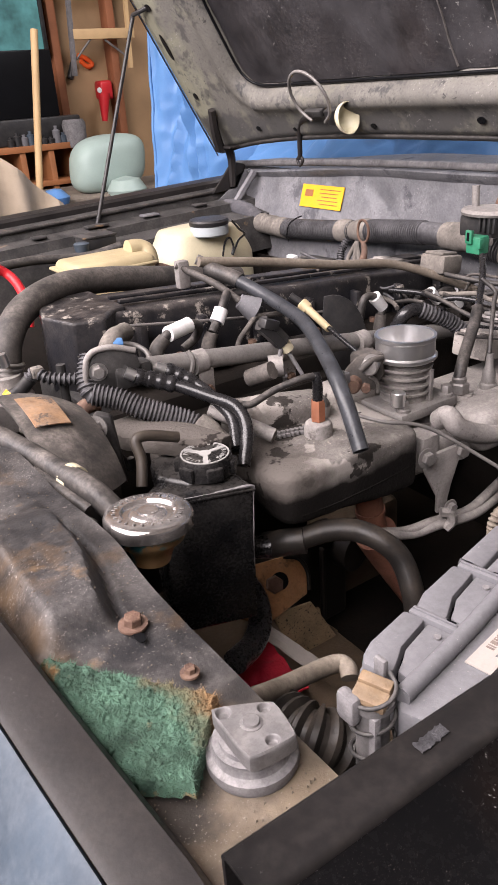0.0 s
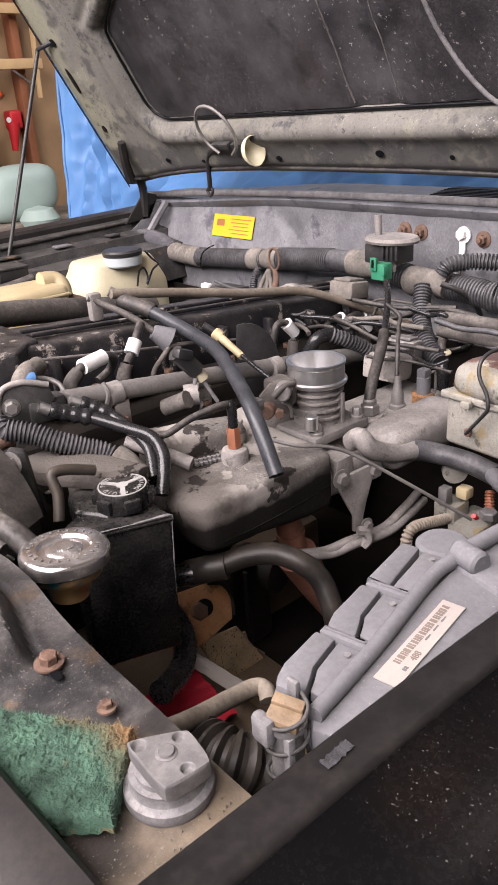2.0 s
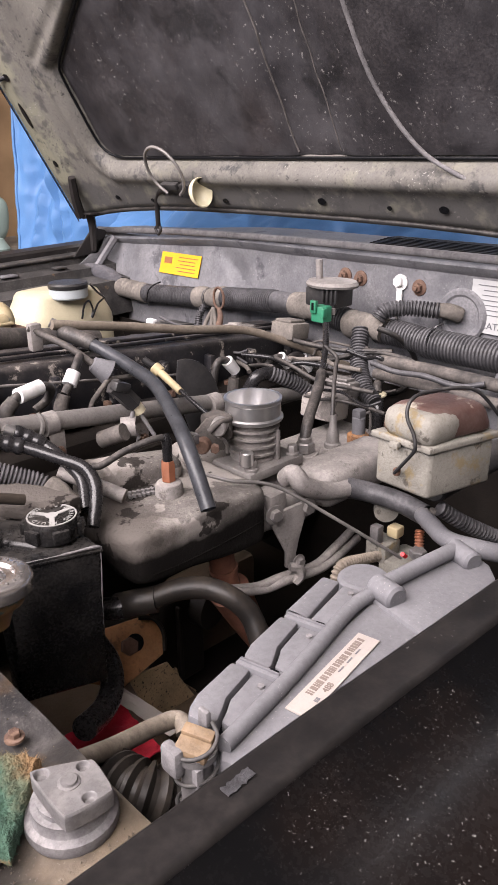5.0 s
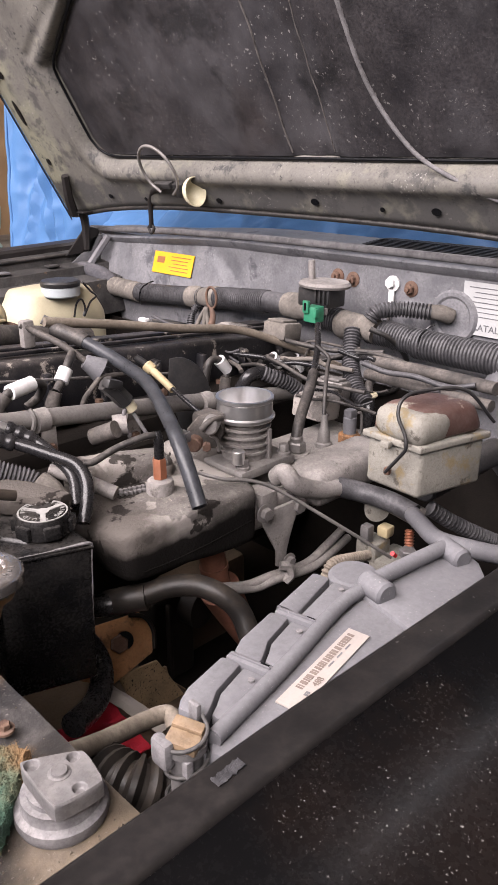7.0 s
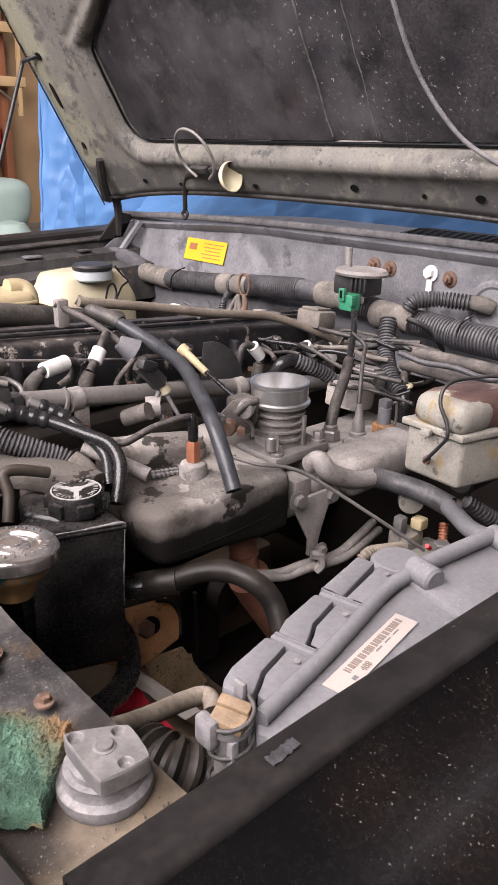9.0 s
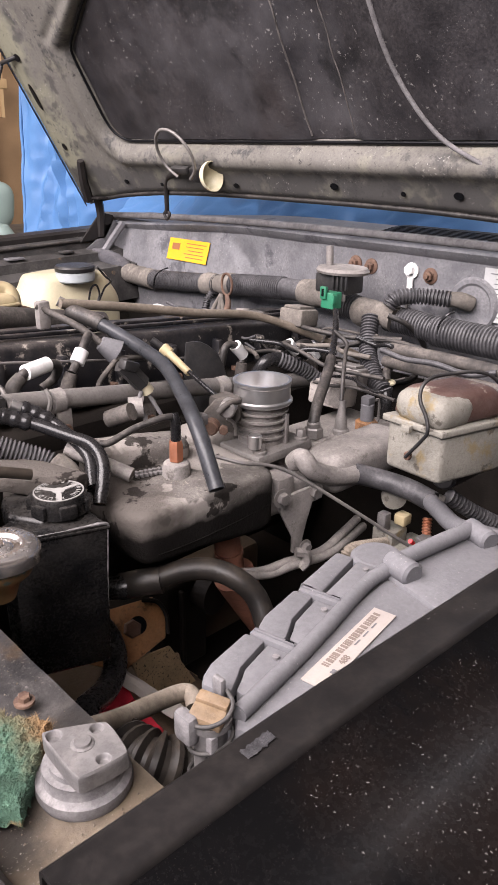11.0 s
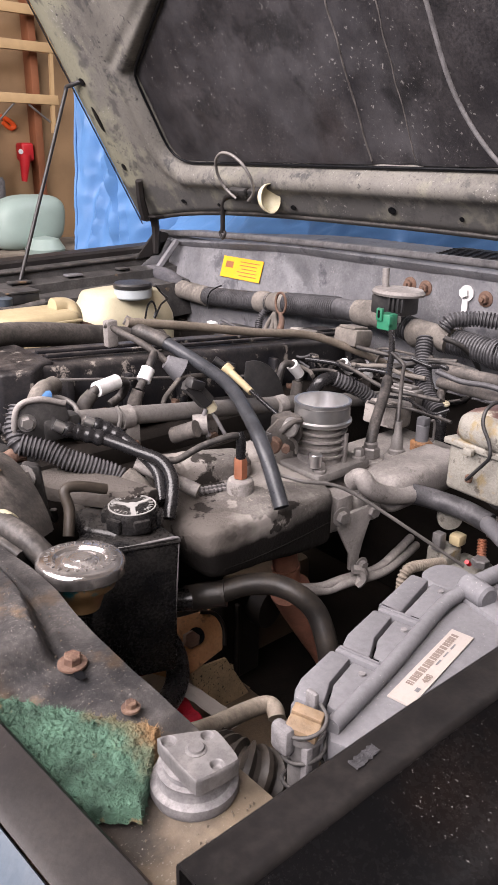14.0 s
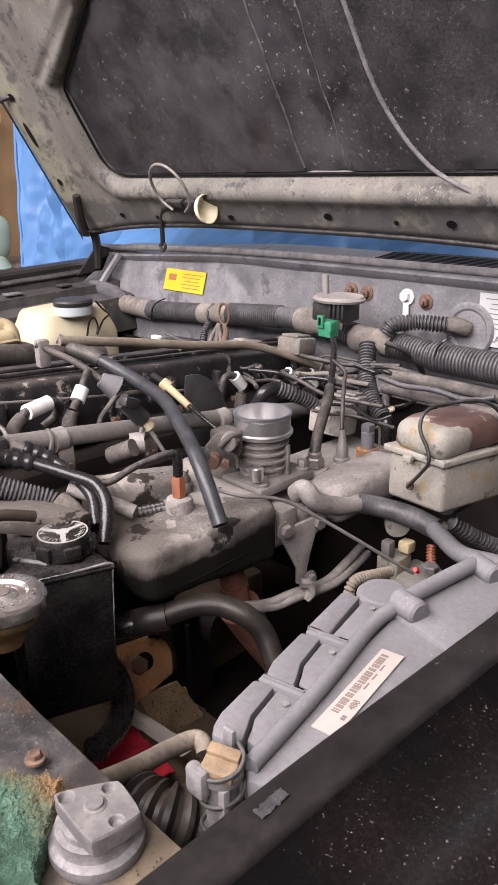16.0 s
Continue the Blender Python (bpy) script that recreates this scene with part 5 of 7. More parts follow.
# raised casting marks
for j in range(2):
    for i in range(9):
        q0 = V((0.49, 0.676, 0.843)).lerp(V((0.532, 0.663, 0.843)), i / 8.0) + V(0, -0.010 * j, 0)
        b_ = box(q0.x, q0.y, q0.z + 0.0005, 0.0034, 0.0062, 0.0045, 0.0006, 1, (0, 0, 20 * (i % 3)))
        part("casting_mark", b_, ZINC, man)
el = part("outlet_elbow", tube([(0.683, 0.6, 0.827), (0.683, 0.585, 0.838), (0.691, 0.575, 0.823), (0.727, 0.57, 0.805), (0.774, 0.56, 0.798)], 0.0125, 16, n=8), CAST, man)
for at, r in ((V((0.765, 0.64, 0.824)), 0.020), (V((0.824, 0.64, 0.816)), 0.018), (V((0.885, 0.64, 0.804)), 0.018)):
    part("port_boss", lathe([(0, -0.03), (r * 1.1, -0.03), (r * 1.05, -0.004), (r * 0.85, 0.004), (0, 0.005)], 22, at), CAST, man)
part("rear_log", moved(box(0, 0, 0, 0.17, 0.075, 0.055, 0.020, 4), Matrix.Translation(V((0.81, 0.6, 0.8)))), CAST, man, "", 60)

cu = thing("temperature_sender", boss, "copper hex vacuum fitting with grey elbow", "fitting")
part("hex", hexagon(boss + V(0, 0, 0.003), (0, 0, 1), 0.0086, 0.025), COPPER, cu, "copper hex body")
part("stem", tube([boss + V(0, 0, 0.027), boss + V(0, 0, 0.050), boss + V(0.0, 0.004, 0.060)], 0.0060, 12), RUBBER_CLEAN, cu)
part("side_pipe", tube([boss + V(-0.005, 0.0, 0.058), (0.511, 0.65, 0.913), (0.482, 0.66, 0.905), (0.455, 0.665, 0.895), (0.445, 0.67, 0.895)], 0.0042, 10, n=8), RUBBER, cu)
part("white_collar", box(*(boss + V(0.035, 0, 0.045)), 0.018, 0.016, 0.014, 0.003), PALE_RUBBER, cu)

tb = thing("throttle_unit", V((0.687, 0.656, 0.919)) - V(0, 0, 0.10), "bright machined throttle body with open bore", "throttle body")
t0 = V((0.688, 0.664, 0.922))
part("bore_collar", lathe([(0.0300, -0.030), (0.0385, -0.030), (0.0400, -0.028), (0.0400, -0.025), (0.0372, -0.023), (0.0366, -0.006), (0.0382, -0.004), (0.0382, 0.0), (0.0345, 0.0), (0.0335, -0.012), (0.0300, -0.030)], 44, t0), BRIGHT_ALU, tb, "bright machined collar")
part("bore_floor", lathe([(0, -0.032), (0.032, -0.032), (0.032, -0.030), (0, -0.0295)], 32, t0), STEEL, tb)
part("body", lathe([(0, -0.082), (0.031, -0.082), (0.029, -0.030), (0, -0.030)], 30, t0), CAST, tb)
for k in range(4):
    part("fin", lathe([(0, -0.041 - 0.0105 * k), (0.035, -0.041 - 0.0105 * k), (0.035, -0.0382 - 0.0105 * k), (0, -0.0382 - 0.0105 * k)], 30, t0), CAST, tb)
part("fin_web", box(t0.x + 0.012, t0.y - 0.030, t0.z - 0.062, 0.006, 0.012, 0.042, 0.001), CAST, tb)
part("base_flange", box(t0.x, t0.y, t0.z - 0.089, 0.100, 0.094, 0.014, 0.004), STEEL, tb)
for dx, dy in ((-0.038, -0.036), (0.038, -0.036), (0.038, 0.036), (-0.038, 0.036)):
    part("flange_bolt", merge(cylinder(t0 + V(dx, dy, -0.084), t0 + V(dx, dy, -0.078), 0.009, 18, 0.001), hexagon(t0 + V(dx, dy, -0.078), (0, 0, 1), 0.0068, 0.010)), STEEL, tb)
part("spacer", cylinder(V((0.644, 0.63, 0.848)), V((0.644, 0.63, 0.866)), 0.0085, 18, 0.001), BRIGHT_ALU, tb)
lk = V((0.617, 0.66, 0.89))
part("linkage_plate", moved(prism([(-0.026, -0.020), (0.014, -0.026), (0.026, 0.0), (0.018, 0.026), (-0.012, 0.024), (-0.028, 0.006)], -0.004, 0.004, "z", 0.002), facing(lk, (0.8, -0.6, 0), (0, 0, 1)) @ Matrix.Scale(0.85, 4)), HOSE_DUSTY, tb)
part("linkage_roller", cylinder(lk + V(-0.012, -0.020, 0.014), lk + V(0.006, -0.006, 0.014), 0.0105, 20, 0.002), STEEL, tb)
part("linkage_knob", cylinder(lk + V(-0.032, -0.012, -0.006), lk + V(-0.02, -0.004, -0.006), 0.010, 16, 0.002), RUST, tb)
part("linkage_body", box(lk.x + 0.020, lk.y + 0.018, lk.z, 0.032, 0.034, 0.036, 0.006), HOSE_DUSTY, tb)
part("linkage_lever", tube([lk + V(-0.020, -0.014, 0.012), lk + V(-0.010, -0.020, 0.022), lk + V(0.012, -0.016, 0.020)], 0.004, 10), HOSE_DUSTY, tb)
part("linkage_pin", hexagon(lk + V(-0.014, -0.016, -0.010), (-0.6, -0.8, 0), 0.006, 0.008), RUST, tb)
part("linkage_spring", tube([lk + V(-0.004, -0.012, 0.0), lk + V(0.004, -0.014, -0.006), lk + V(0.010, -0.012, -0.016), lk + V(0.012, -0.010, -0.026)], 0.0022, 8), STEEL, tb)

# breather hoses
br = thing("breather_hose", (0.579, 0.93, 0.977), "shiny black rubber breather hose with open end", "hose")
part("hose", tube([(0.592, 0.9, 0.972), (0.601, 0.86, 0.96), (0.601, 0.8, 0.949), (0.59, 0.74, 0.941), (0.556, 0.66, 0.927), (0.529, 0.6, 0.906), (0.517, 0.557, 0.856)], 0.0090, 16, n=12, bore=0.006), RUBBER_BLUE, br)
part("sleeve", tube([(0.576, 0.94, 0.982), (0.592, 0.9, 0.972), (0.596, 0.89, 0.968)], 0.0112, 16), RUBBER, br)
part("inlet", tube([(0.565, 0.95, 0.996), (0.581, 0.94, 0.985)], 0.0075, 12), STEEL, br)
vp = thing("vacuum_pipe", (0.526, 0.92, 0.987), "thin grey vacuum pipe with a flared cone", "pipe")
part("bracket", box(*V((0.529, 0.93, 0.984)), 0.018, 0.014, 0.038, 0.003), CAST, vp)
part("pipe", tube([(0.52, 0.93, 0.998), (0.534, 0.92, 0.989), (0.553, 0.88, 0.973), (0.571, 0.85, 0.951)], 0.0048, 10), HOSE_DUSTY, vp)
part("cone", tube([(0.567, 0.85, 0.954), (0.585, 0.84, 0.94)], 0.010, 14, taper=1.8), GREY_PLASTIC, vp)
part("arm", tube([(0.577, 0.83, 0.934), (0.565, 0.83, 0.923), (0.551, 0.83, 0.91), (0.539, 0.82, 0.902)], 0.0035, 8), HOSE_DUSTY, vp)
part("arm", tube([(0.577, 0.83, 0.934), (0.602, 0.83, 0.932), (0.635, 0.83, 0.927)], 0.0035, 8), HOSE_DUSTY, vp)

inj = thing("injector_plug", (0.561, 0.76, 0.931), "black injector connector with pale seal", "connector")
part("shell", tube([(0.538, 0.76, 0.949), (0.549, 0.758, 0.938), (0.565, 0.755, 0.919)], 0.0115, 6), BLACK_PLASTIC, inj)
part("latch", box(*V((0.544, 0.752, 0.948)), 0.022, 0.016, 0.012, 0.002, 2, (0, 20, 0)), BLACK_PLASTIC, inj)
part("seal", cylinder((0.564, 0.755, 0.921), (0.572, 0.753, 0.908), 0.0085, 12), CREAM, inj)
part("wire", tube([(0.569, 0.753, 0.911), (0.576, 0.745, 0.892), (0.583, 0.74, 0.876)], 0.0028, 8), PALE_RUBBER, inj)
part("wire", tube([(0.563, 0.753, 0.916), (0.556, 0.75, 0.897), (0.561, 0.745, 0.876)], 0.0030, 8), PALE_RUBBER, inj)

tc_ = thing("throttle_cable", (0.642, 0.8, 0.937), "black throttle cable with a pale yellow sleeve", "cable")
part("sleeve", tube([(0.639, 0.81, 0.944), (0.642, 0.8, 0.937), (0.637, 0.75, 0.921)], 0.0058, 12, taper=0.85), CREAM_DARK, tc_, "pale yellow sleeve")
part("collar", cylinder((0.639, 0.81, 0.944), (0.644, 0.8, 0.935), 0.0085, 14, 0.002), CREAM_DARK, tc_)
part("tip", tube([(0.629, 0.82, 0.954), (0.639, 0.81, 0.944)], 0.005, 10), BLACK_PLASTIC, tc_)
part("cable", tube([(0.637, 0.752, 0.923), (0.632, 0.71, 0.912), (0.632, 0.68, 0.902)], 0.0030, 8), RUBBER_CLEAN, tc_)

sh = thing("wire_shield", (0.742, 0.85, 0.867), "dark curved heat shield plate", "shield")
part("plate", moved(prism([(-0.012 + 0.056 * math.cos(radians(100 - 12 * k)), 0.078 * math.sin(radians(100 - 12 * k))) for k in range(17)] + [(-0.022, -0.078), (-0.008, -0.03), (-0.026, 0.03)], -0.002, 0.002, "z", 0.001), facing(V((0.722, 0.83, 0.858)), (1, -0.35, 0), (0, 0, 1))), BLACK_PLASTIC, sh)

bt = thing("vacuum_tube", (0.935, 0.97, 0.921), "long dusty brown vacuum tube over the engine", "tube")
part("tube", tube([(0.562, 0.94, 0.994), (0.67, 0.93, 0.976), (0.787, 0.915, 0.954), (0.897, 0.9, 0.937), (0.977, 0.87, 0.906), (1.053, 0.83, 0.867), (1.124, 0.78, 0.823), (1.154, 0.73, 0.791)], 0.0070, 12, n=12), BROWN_TUBE, bt)
hb = thing("engine_conduit", (0.864, 0.8, 0.885), "black ribbed conduit behind the throttle body", "conduit")
part("bend", tube([(0.837, 0.83, 0.861), (0.846, 0.82, 0.882), (0.866, 0.815, 0.886), (0.881, 0.81, 0.882)], 0.0105, 12), RUBBER_CLEAN, hb)
part("conduit", tube([(0.87, 0.812, 0.885), (0.89, 0.8, 0.875), (0.914, 0.79, 0.861), (0.931, 0.78, 0.845)], 0.0105, 14, 0.006, 0.0035), LOOM, hb)

# hoses rising from the manifold
hs = thing("vacuum_hose", V((0.765, 0.64, 0.828)), "thick grey rubber vacuum hose on a brass nut", "hose")
part("hose", tube([(0.763, 0.64, 0.847), (0.782, 0.65, 0.871), (0.834, 0.68, 0.895), (0.865, 0.7, 0.91)], 0.0080, 14), RUBBER, hs)
part("upper_hose", tube([(0.851, 0.69, 0.905), (0.893, 0.72, 0.923), (0.92, 0.74, 0.946), (0.941, 0.76, 0.962)], 0.0048, 12), RUBBER_CLEAN, hs)
part("nut", merge(hexagon(V((0.765, 0.64, 0.83)), (0, 0, 1), 0.013, 0.014), cylinder(V((0.765, 0.64, 0.832)), V((0.764, 0.64, 0.852)), 0.0095, 16, 0.002)), STEEL, hs)
ft = thing("vacuum_fitting", V((0.823, 0.64, 0.816)), "tapered grey vacuum fitting with thin tube", "fitting")
part("base", lathe([(0, 0), (0.013, 0), (0.012, 0.012), (0.0095, 0.014), (0.0085, 0.030), (0.006, 0.036), (0.0045, 0.055), (0, 0.055)], 16, V((0.823, 0.64, 0.814))), STEEL, ft)
part("tube", tube([(0.821, 0.64, 0.869), (0.834, 0.65, 0.902), (0.861, 0.67, 0.926), (0.874, 0.68, 0.936), (0.869, 0.7, 0.951)], 0.0030, 8), RUBBER, ft)
se = thing("air_sensor", V((0.882, 0.64, 0.809)), "rusty hex sensor with grey plug and bracket", "sensor")
s0 = V((0.882, 0.64, 0.81))
part("hex", hexagon(s0, (0, 0, 1), 0.0165, 0.016), RUST_PALE, se, "rust-coloured hex base")
part("plug", merge(cylinder(s0 + V(0, 0, 0.014), s0 + V(0, 0, 0.042), 0.010, 14, 0.002), box(s0.x, s0.y, s0.z + 0.046, 0.016, 0.016, 0.014, 0.003)), GREY_PLASTIC, se)
part("clip", tube([s0 + V(0.012, -0.006, 0.012), s0 + V(0.017, -0.008, 0.016), s0 + V(0.016, -0.008, 0.044), s0 + V(0.008, -0.006, 0.046)], 0.0022, 6), STEEL, se)
cv = thing("check_valve", V((0.955, 0.66, 0.822)), "black check valve with a cream ring", "valve")
part("lower", tube([(0.957, 0.66, 0.802), (0.955, 0.66, 0.832), (0.965, 0.67, 0.855)], 0.0095, 14), RUBBER_CLEAN, cv)
part("ring", cylinder((0.965, 0.67, 0.857), (0.965, 0.67, 0.863), 0.0145, 18, 0.002), CREAM, cv, "cream ring")
part("upper", tube([(0.965, 0.67, 0.862), (0.978, 0.68, 0.873), (1.026, 0.7, 0.874), (1.132, 0.74, 0.87)], 0.0068, 12), RUBBER, cv)
part("wire", tube([(1.13, 0.75, 0.866), (1.166, 0.75, 0.849), (1.213, 0.75, 0.838), (1.308, 0.74, 0.81)], 0.0022, 8), RUBBER_CLEAN, cv)

# ---- brake master cylinder ----
mc = thing("master_cylinder", (0.763, 0.44, 0.835), "stained cast brake master cylinder with wire bail", "brake cylinder")
A = V((0.699, 0.478, 0.918))
B = V((0.695, 0.398, 0.918))
C = V((0.795, 0.373, 0.918))
D = A + C - B


def slab(lo, hi, grow, bevel, top=1.0):
    cx = (A + C) / 2
    bm_ = bmesh.new()
    quad = [B, C, D, A]
    low = [bm_.verts.new(V(cx.x + (p.x - cx.x) * grow, cx.y + (p.y - cx.y) * grow, lo)) for p in quad]
    high = [bm_.verts.new(V(cx.x + (p.x - cx.x) * grow * top, cx.y + (p.y - cx.y) * grow * top, hi)) for p in quad]
    bm_.faces.new(low)
    bm_.faces.new(high)
    for i in range(4):
        bm_.faces.new((low[i], low[(i + 1) % 4], high[(i + 1) % 4], high[i]))
    bmesh.ops.recalc_face_normals(bm_, faces=bm_.faces)
    bmesh.ops.bevel(bm_, geom=list(bm_.edges), offset=bevel, segments=3, affect="EDGES", profile=0.5)
    return bm_


part("tank", slab(0.858, 0.917, 0.94, 0.006), MASTER, mc, "stained pale cast tank")
part("gasket_lip", slab(0.914, 0.922, 1.03, 0.002), MASTER, mc)
part("lid", slab(0.921, 0.958, 0.98, 0.013, 0.80), LID_BROWN, mc, "brown stained domed lid")
part("lid_dome", box(0.724, 0.430, 0.936, 0.060, 0.074, 0.038, 0.016, 4, (0, 0, -8)), MASTER, mc, "pale front dome of the lid")
part("lid_catch", box(0.690, 0.440, 0.916, 0.008, 0.012, 0.008, 0.002), MASTER, mc)
wire = [(0.689, 0.438, 0.883), (0.687, 0.418, 0.909), (0.684, 0.41, 0.921), (0.686, 0.414, 0.935), (0.687, 0.425, 0.954), (0.697, 0.427, 0.970), (0.722, 0.42, 0.975), (0.768, 0.394, 0.972), (0.806, 0.375, 0.93)]
part("wire_bail", tube(wire, 0.0021, 8, n=8), BLACK_PLASTIC, mc, "black wire bail")
part("lug", box(*V((0.692, 0.437, 0.884)), 0.008, 0.008, 0.010, 0.003), RUST, mc)
part("tank_end", lathe([(0, 0), (0.0165, 0), (0.0165, 0.010), (0, 0.012)], 24, V((0.797, 0.53, 0.766)) + V(0.01, 0, 0), (-0.7, -0.7, 0)), MASTER, mc)
part("cylinder", cylinder(V((0.762, 0.47, 0.81)) + V(0.06, 0, 0), V((0.762, 0.47, 0.81)) + V(0.25, 0.0, 0.0), 0.020, 22, 0.003), BLACK_PLASTIC, mc)
bo = thing("brake_booster", (1.03, 0.42, 0.86), "round dark brake booster behind the cylinder", "brake booster")
part("drum", lathe([(0, 0), (0.10, 0), (0.125, 0.015), (0.128, 0.03), (0.12, 0.06), (0.10, 0.08), (0.04, 0.085), (0.035, 0.10), (0, 0.10)], 40, (1.09, 0.40, 0.86), (-1, 0, 0)), FIREWALL, bo, "", 50)

hp = thing("heater_pipe", (0.771, 0.52, 0.798), "grey rubber sleeve joining a metal heater pipe", "hose")
part("sleeve", tube([(0.763, 0.565, 0.8), (0.785, 0.54, 0.793), (0.794, 0.5, 0.79), (0.794, 0.46, 0.785)], 0.0138, 16), LOOM, hp)
part("hose", tube([(0.792, 0.465, 0.787), (0.777, 0.44, 0.786), (0.752, 0.4, 0.789), (0.754, 0.36, 0.792), (0.778, 0.33, 0.785)], 0.0110, 16), GREY_PLASTIC, hp)
part("sleeve_end", lathe([(0.008, 0), (0.0148, 0), (0.0148, 0.008), (0.008, 0.008), (0.008, 0)], 20, V((0.792, 0.457, 0.784)), (0.4, -0.8, -0.3)), RUBBER, hp)
part("side_loom", tube([(0.826, 0.46, 0.784), (0.853, 0.44, 0.761), (0.896, 0.42, 0.733), (0.965, 0.41, 0.693)], 0.0095, 12, 0.006, 0.003), LOOM, hp)
pv = thing("proportioning_valve", (0.831, 0.52, 0.708), "brass valve block with yellow cap and copper line", "valve")
part("block", box(*V((0.806, 0.53, 0.705)), 0.035, 0.035, 0.03, 0.004), MASTER, pv)
part("yellow_cap", box(*V((0.812, 0.515, 0.735)), 0.018, 0.018, 0.016, 0.003), CREAM_DARK, pv)
part("fitting", box(*V((0.79, 0.53, 0.733)), 0.014, 0.014, 0.026, 0.002), ZINC, pv)
part("copper_line", tube([(0.819, 0.48, 0.715), (0.825, 0.485, 0.733), (0.828, 0.487, 0.741)], 0.0062, 12, 0.004, 0.0015), COPPER, pv)
part("collar", hexagon(V((0.809, 0.475, 0.713)), (0, 0, 1), 0.012, 0.010), ZINC, pv)
part("red_tip", cylinder((0.757, 0.46, 0.74), (0.75, 0.46, 0.746), 0.003, 10), RED_TOOL, pv)
part("beige_hose", tube([(0.640, 0.475, 0.735), (0.640, 0.475, 0.758), (0.654, 0.475, 0.766), (0.692, 0.475, 0.757), (0.725, 0.480, 0.745)], 0.0062, 12, 0.0045, 0.0016), BROWN_TUBE, pv, "short beige ribbed hose")
part("lower_block", box(*V((0.819, 0.5, 0.685)), 0.06, 0.05, 0.03, 0.005), MASTER, pv)

# ---- manifold bracket and metal lines ----
bk = thing("line_bracket", V((0.68, 0.585, 0.756)), "dusty cast bracket with two bolts", "bracket")
m = facing(V((0.674, 0.58, 0.769)), (1, -0.15, 0), (0, 0, 1))
k_ = 0.86 / 1330
plate = [(-45, 40), (30, 46), (38, 30), (18, -30), (10, -62), (12, -88), (-14, -90), (-14, -55), (-32, -20), (-48, 12)]
part("plate", moved(prism([(a * k_, b * k_) for a, b in plate], -0.003, 0.003, "z", 0.0012), m), CAST, bk)
part("block", box(*V((0.655, 0.6, 0.805)), 0.030, 0.034, 0.030, 0.005), CAST, bk)
bolt(bk, V((0.638, 0.575, 0.8)), (-0.2, -1, 0), 0.0085, 0.007)
bolt(bk, V((0.698, 0.575, 0.79)), (-0.2, -1, 0), 0.0085, 0.007)
bolt(bk, V((0.678, 0.57, 0.721)), (-0.2, -1, 0), 0.006, 0.007)
part("clip", tube([(0.663, 0.572, 0.717), (0.673, 0.565, 0.714), (0.674, 0.562, 0.703), (0.667, 0.566, 0.694)], 0.0065, 6), CAST, bk)
ml = thing("fuel_pipes", V((0.666, 0.57, 0.705)), "pair of bare metal fuel pipes", "pipe")
part("pipe", tube([(0.588, 0.6, 0.704), (0.623, 0.59, 0.697), (0.655, 0.58, 0.701), (0.716, 0.575, 0.696), (0.762, 0.58, 0.702), (0.823, 0.6, 0.698)], 0.0062, 12), CAST, ml)
part("pipe", tube([(0.584, 0.595, 0.704), (0.629, 0.585, 0.692), (0.658, 0.573, 0.698), (0.719, 0.568, 0.692), (0.769, 0.575, 0.692), (0.839, 0.6, 0.68)], 0.0062, 12), CAST, ml)
dp = thing("dipstick_rod", V((0.715, 0.52, 0.776)), "thin dark rod running down across the bay", "rod")
part("rod", tube([(0.572, 0.625, 0.859), (0.595, 0.6, 0.851), (0.628, 0.585, 0.843), (0.663, 0.57, 0.822), (0.721, 0.525, 0.772), (0.785, 0.485, 0.716)], 0.0023, 8), STEEL, dp)

# ---- low in the bay ----
lh = thing("lower_hose", V((0.45, 0.58, 0.767)), "thick dirty rubber hose arching down", "hose")
part("hose", tube([(0.456, 0.59, 0.755), (0.485, 0.575, 0.761), (0.509, 0.555, 0.761), (0.525, 0.53, 0.752), (0.536, 0.512, 0.732), (0.534, 0.492, 0.700), (0.533, 0.485, 0.665), (0.532, 0.485, 0.62)], 0.0128, 16), DIRTY_HOSE, lh)
part("joint", tube([(0.431, 0.62, 0.742), (0.444, 0.6, 0.751), (0.46, 0.585, 0.755)], 0.0155, 16, lump=0.08), DIRTY_HOSE, lh)
part("stub", tube([(0.394, 0.63, 0.755), (0.412, 0.625, 0.745), (0.432, 0.61, 0.746)], 0.013, 14), RUBBER_CLEAN, lh)
dh = thing("drop_hose", V((0.365, 0.56, 0.774)), "black rubber return hose bending downwards", "hose")
part("hose", tube([(0.407, 0.68, 0.721), (0.414, 0.66, 0.692), (0.421, 0.635, 0.666), (0.409, 0.61, 0.651), (0.381, 0.585, 0.65), (0.342, 0.56, 0.664)], 0.0138, 16), RUBBER_CLEAN, dh)
fb = thing("frame_bracket", V((0.476, 0.689, 0.62)), "rusty orange steering bracket with nut holes", "bracket")
c = V((0.483, 0.7, 0.611))
m = facing(c, (1, -0.25, 0), (0.1, 0.6, 1))
part("plate", moved(prism([(-0.055, 0.035), (0.045, 0.036), (0.060, 0.010), (0.05, -0.02), (-0.015, -0.045), (-0.06, -0.02)], -0.003, 0.003, "z", 0.001), m), RUST_PALE, fb)
part("hole", moved(lathe([(0, 0), (0.012, 0), (0.012, 0.001), (0, 0.001)], 20), m @ Matrix.Translation((0.017, 0.006, 0.0035))), TV_BLACK, fb)
part("nut", hexagon(m @ V(0.008, 0.004, 0.003), m.to_3x3() @ V(0, 0, 1), 0.012, 0.010), RUST, fb)
part("edge_bead", moved(tube([(0.030, 0.036, 0.003), (0.050, 0.028, 0.003), (0.058, 0.008, 0.003), (0.054, -0.016, 0.003)], 0.003, 8), m), GREASE_SHADE, fb, "black oily rim")
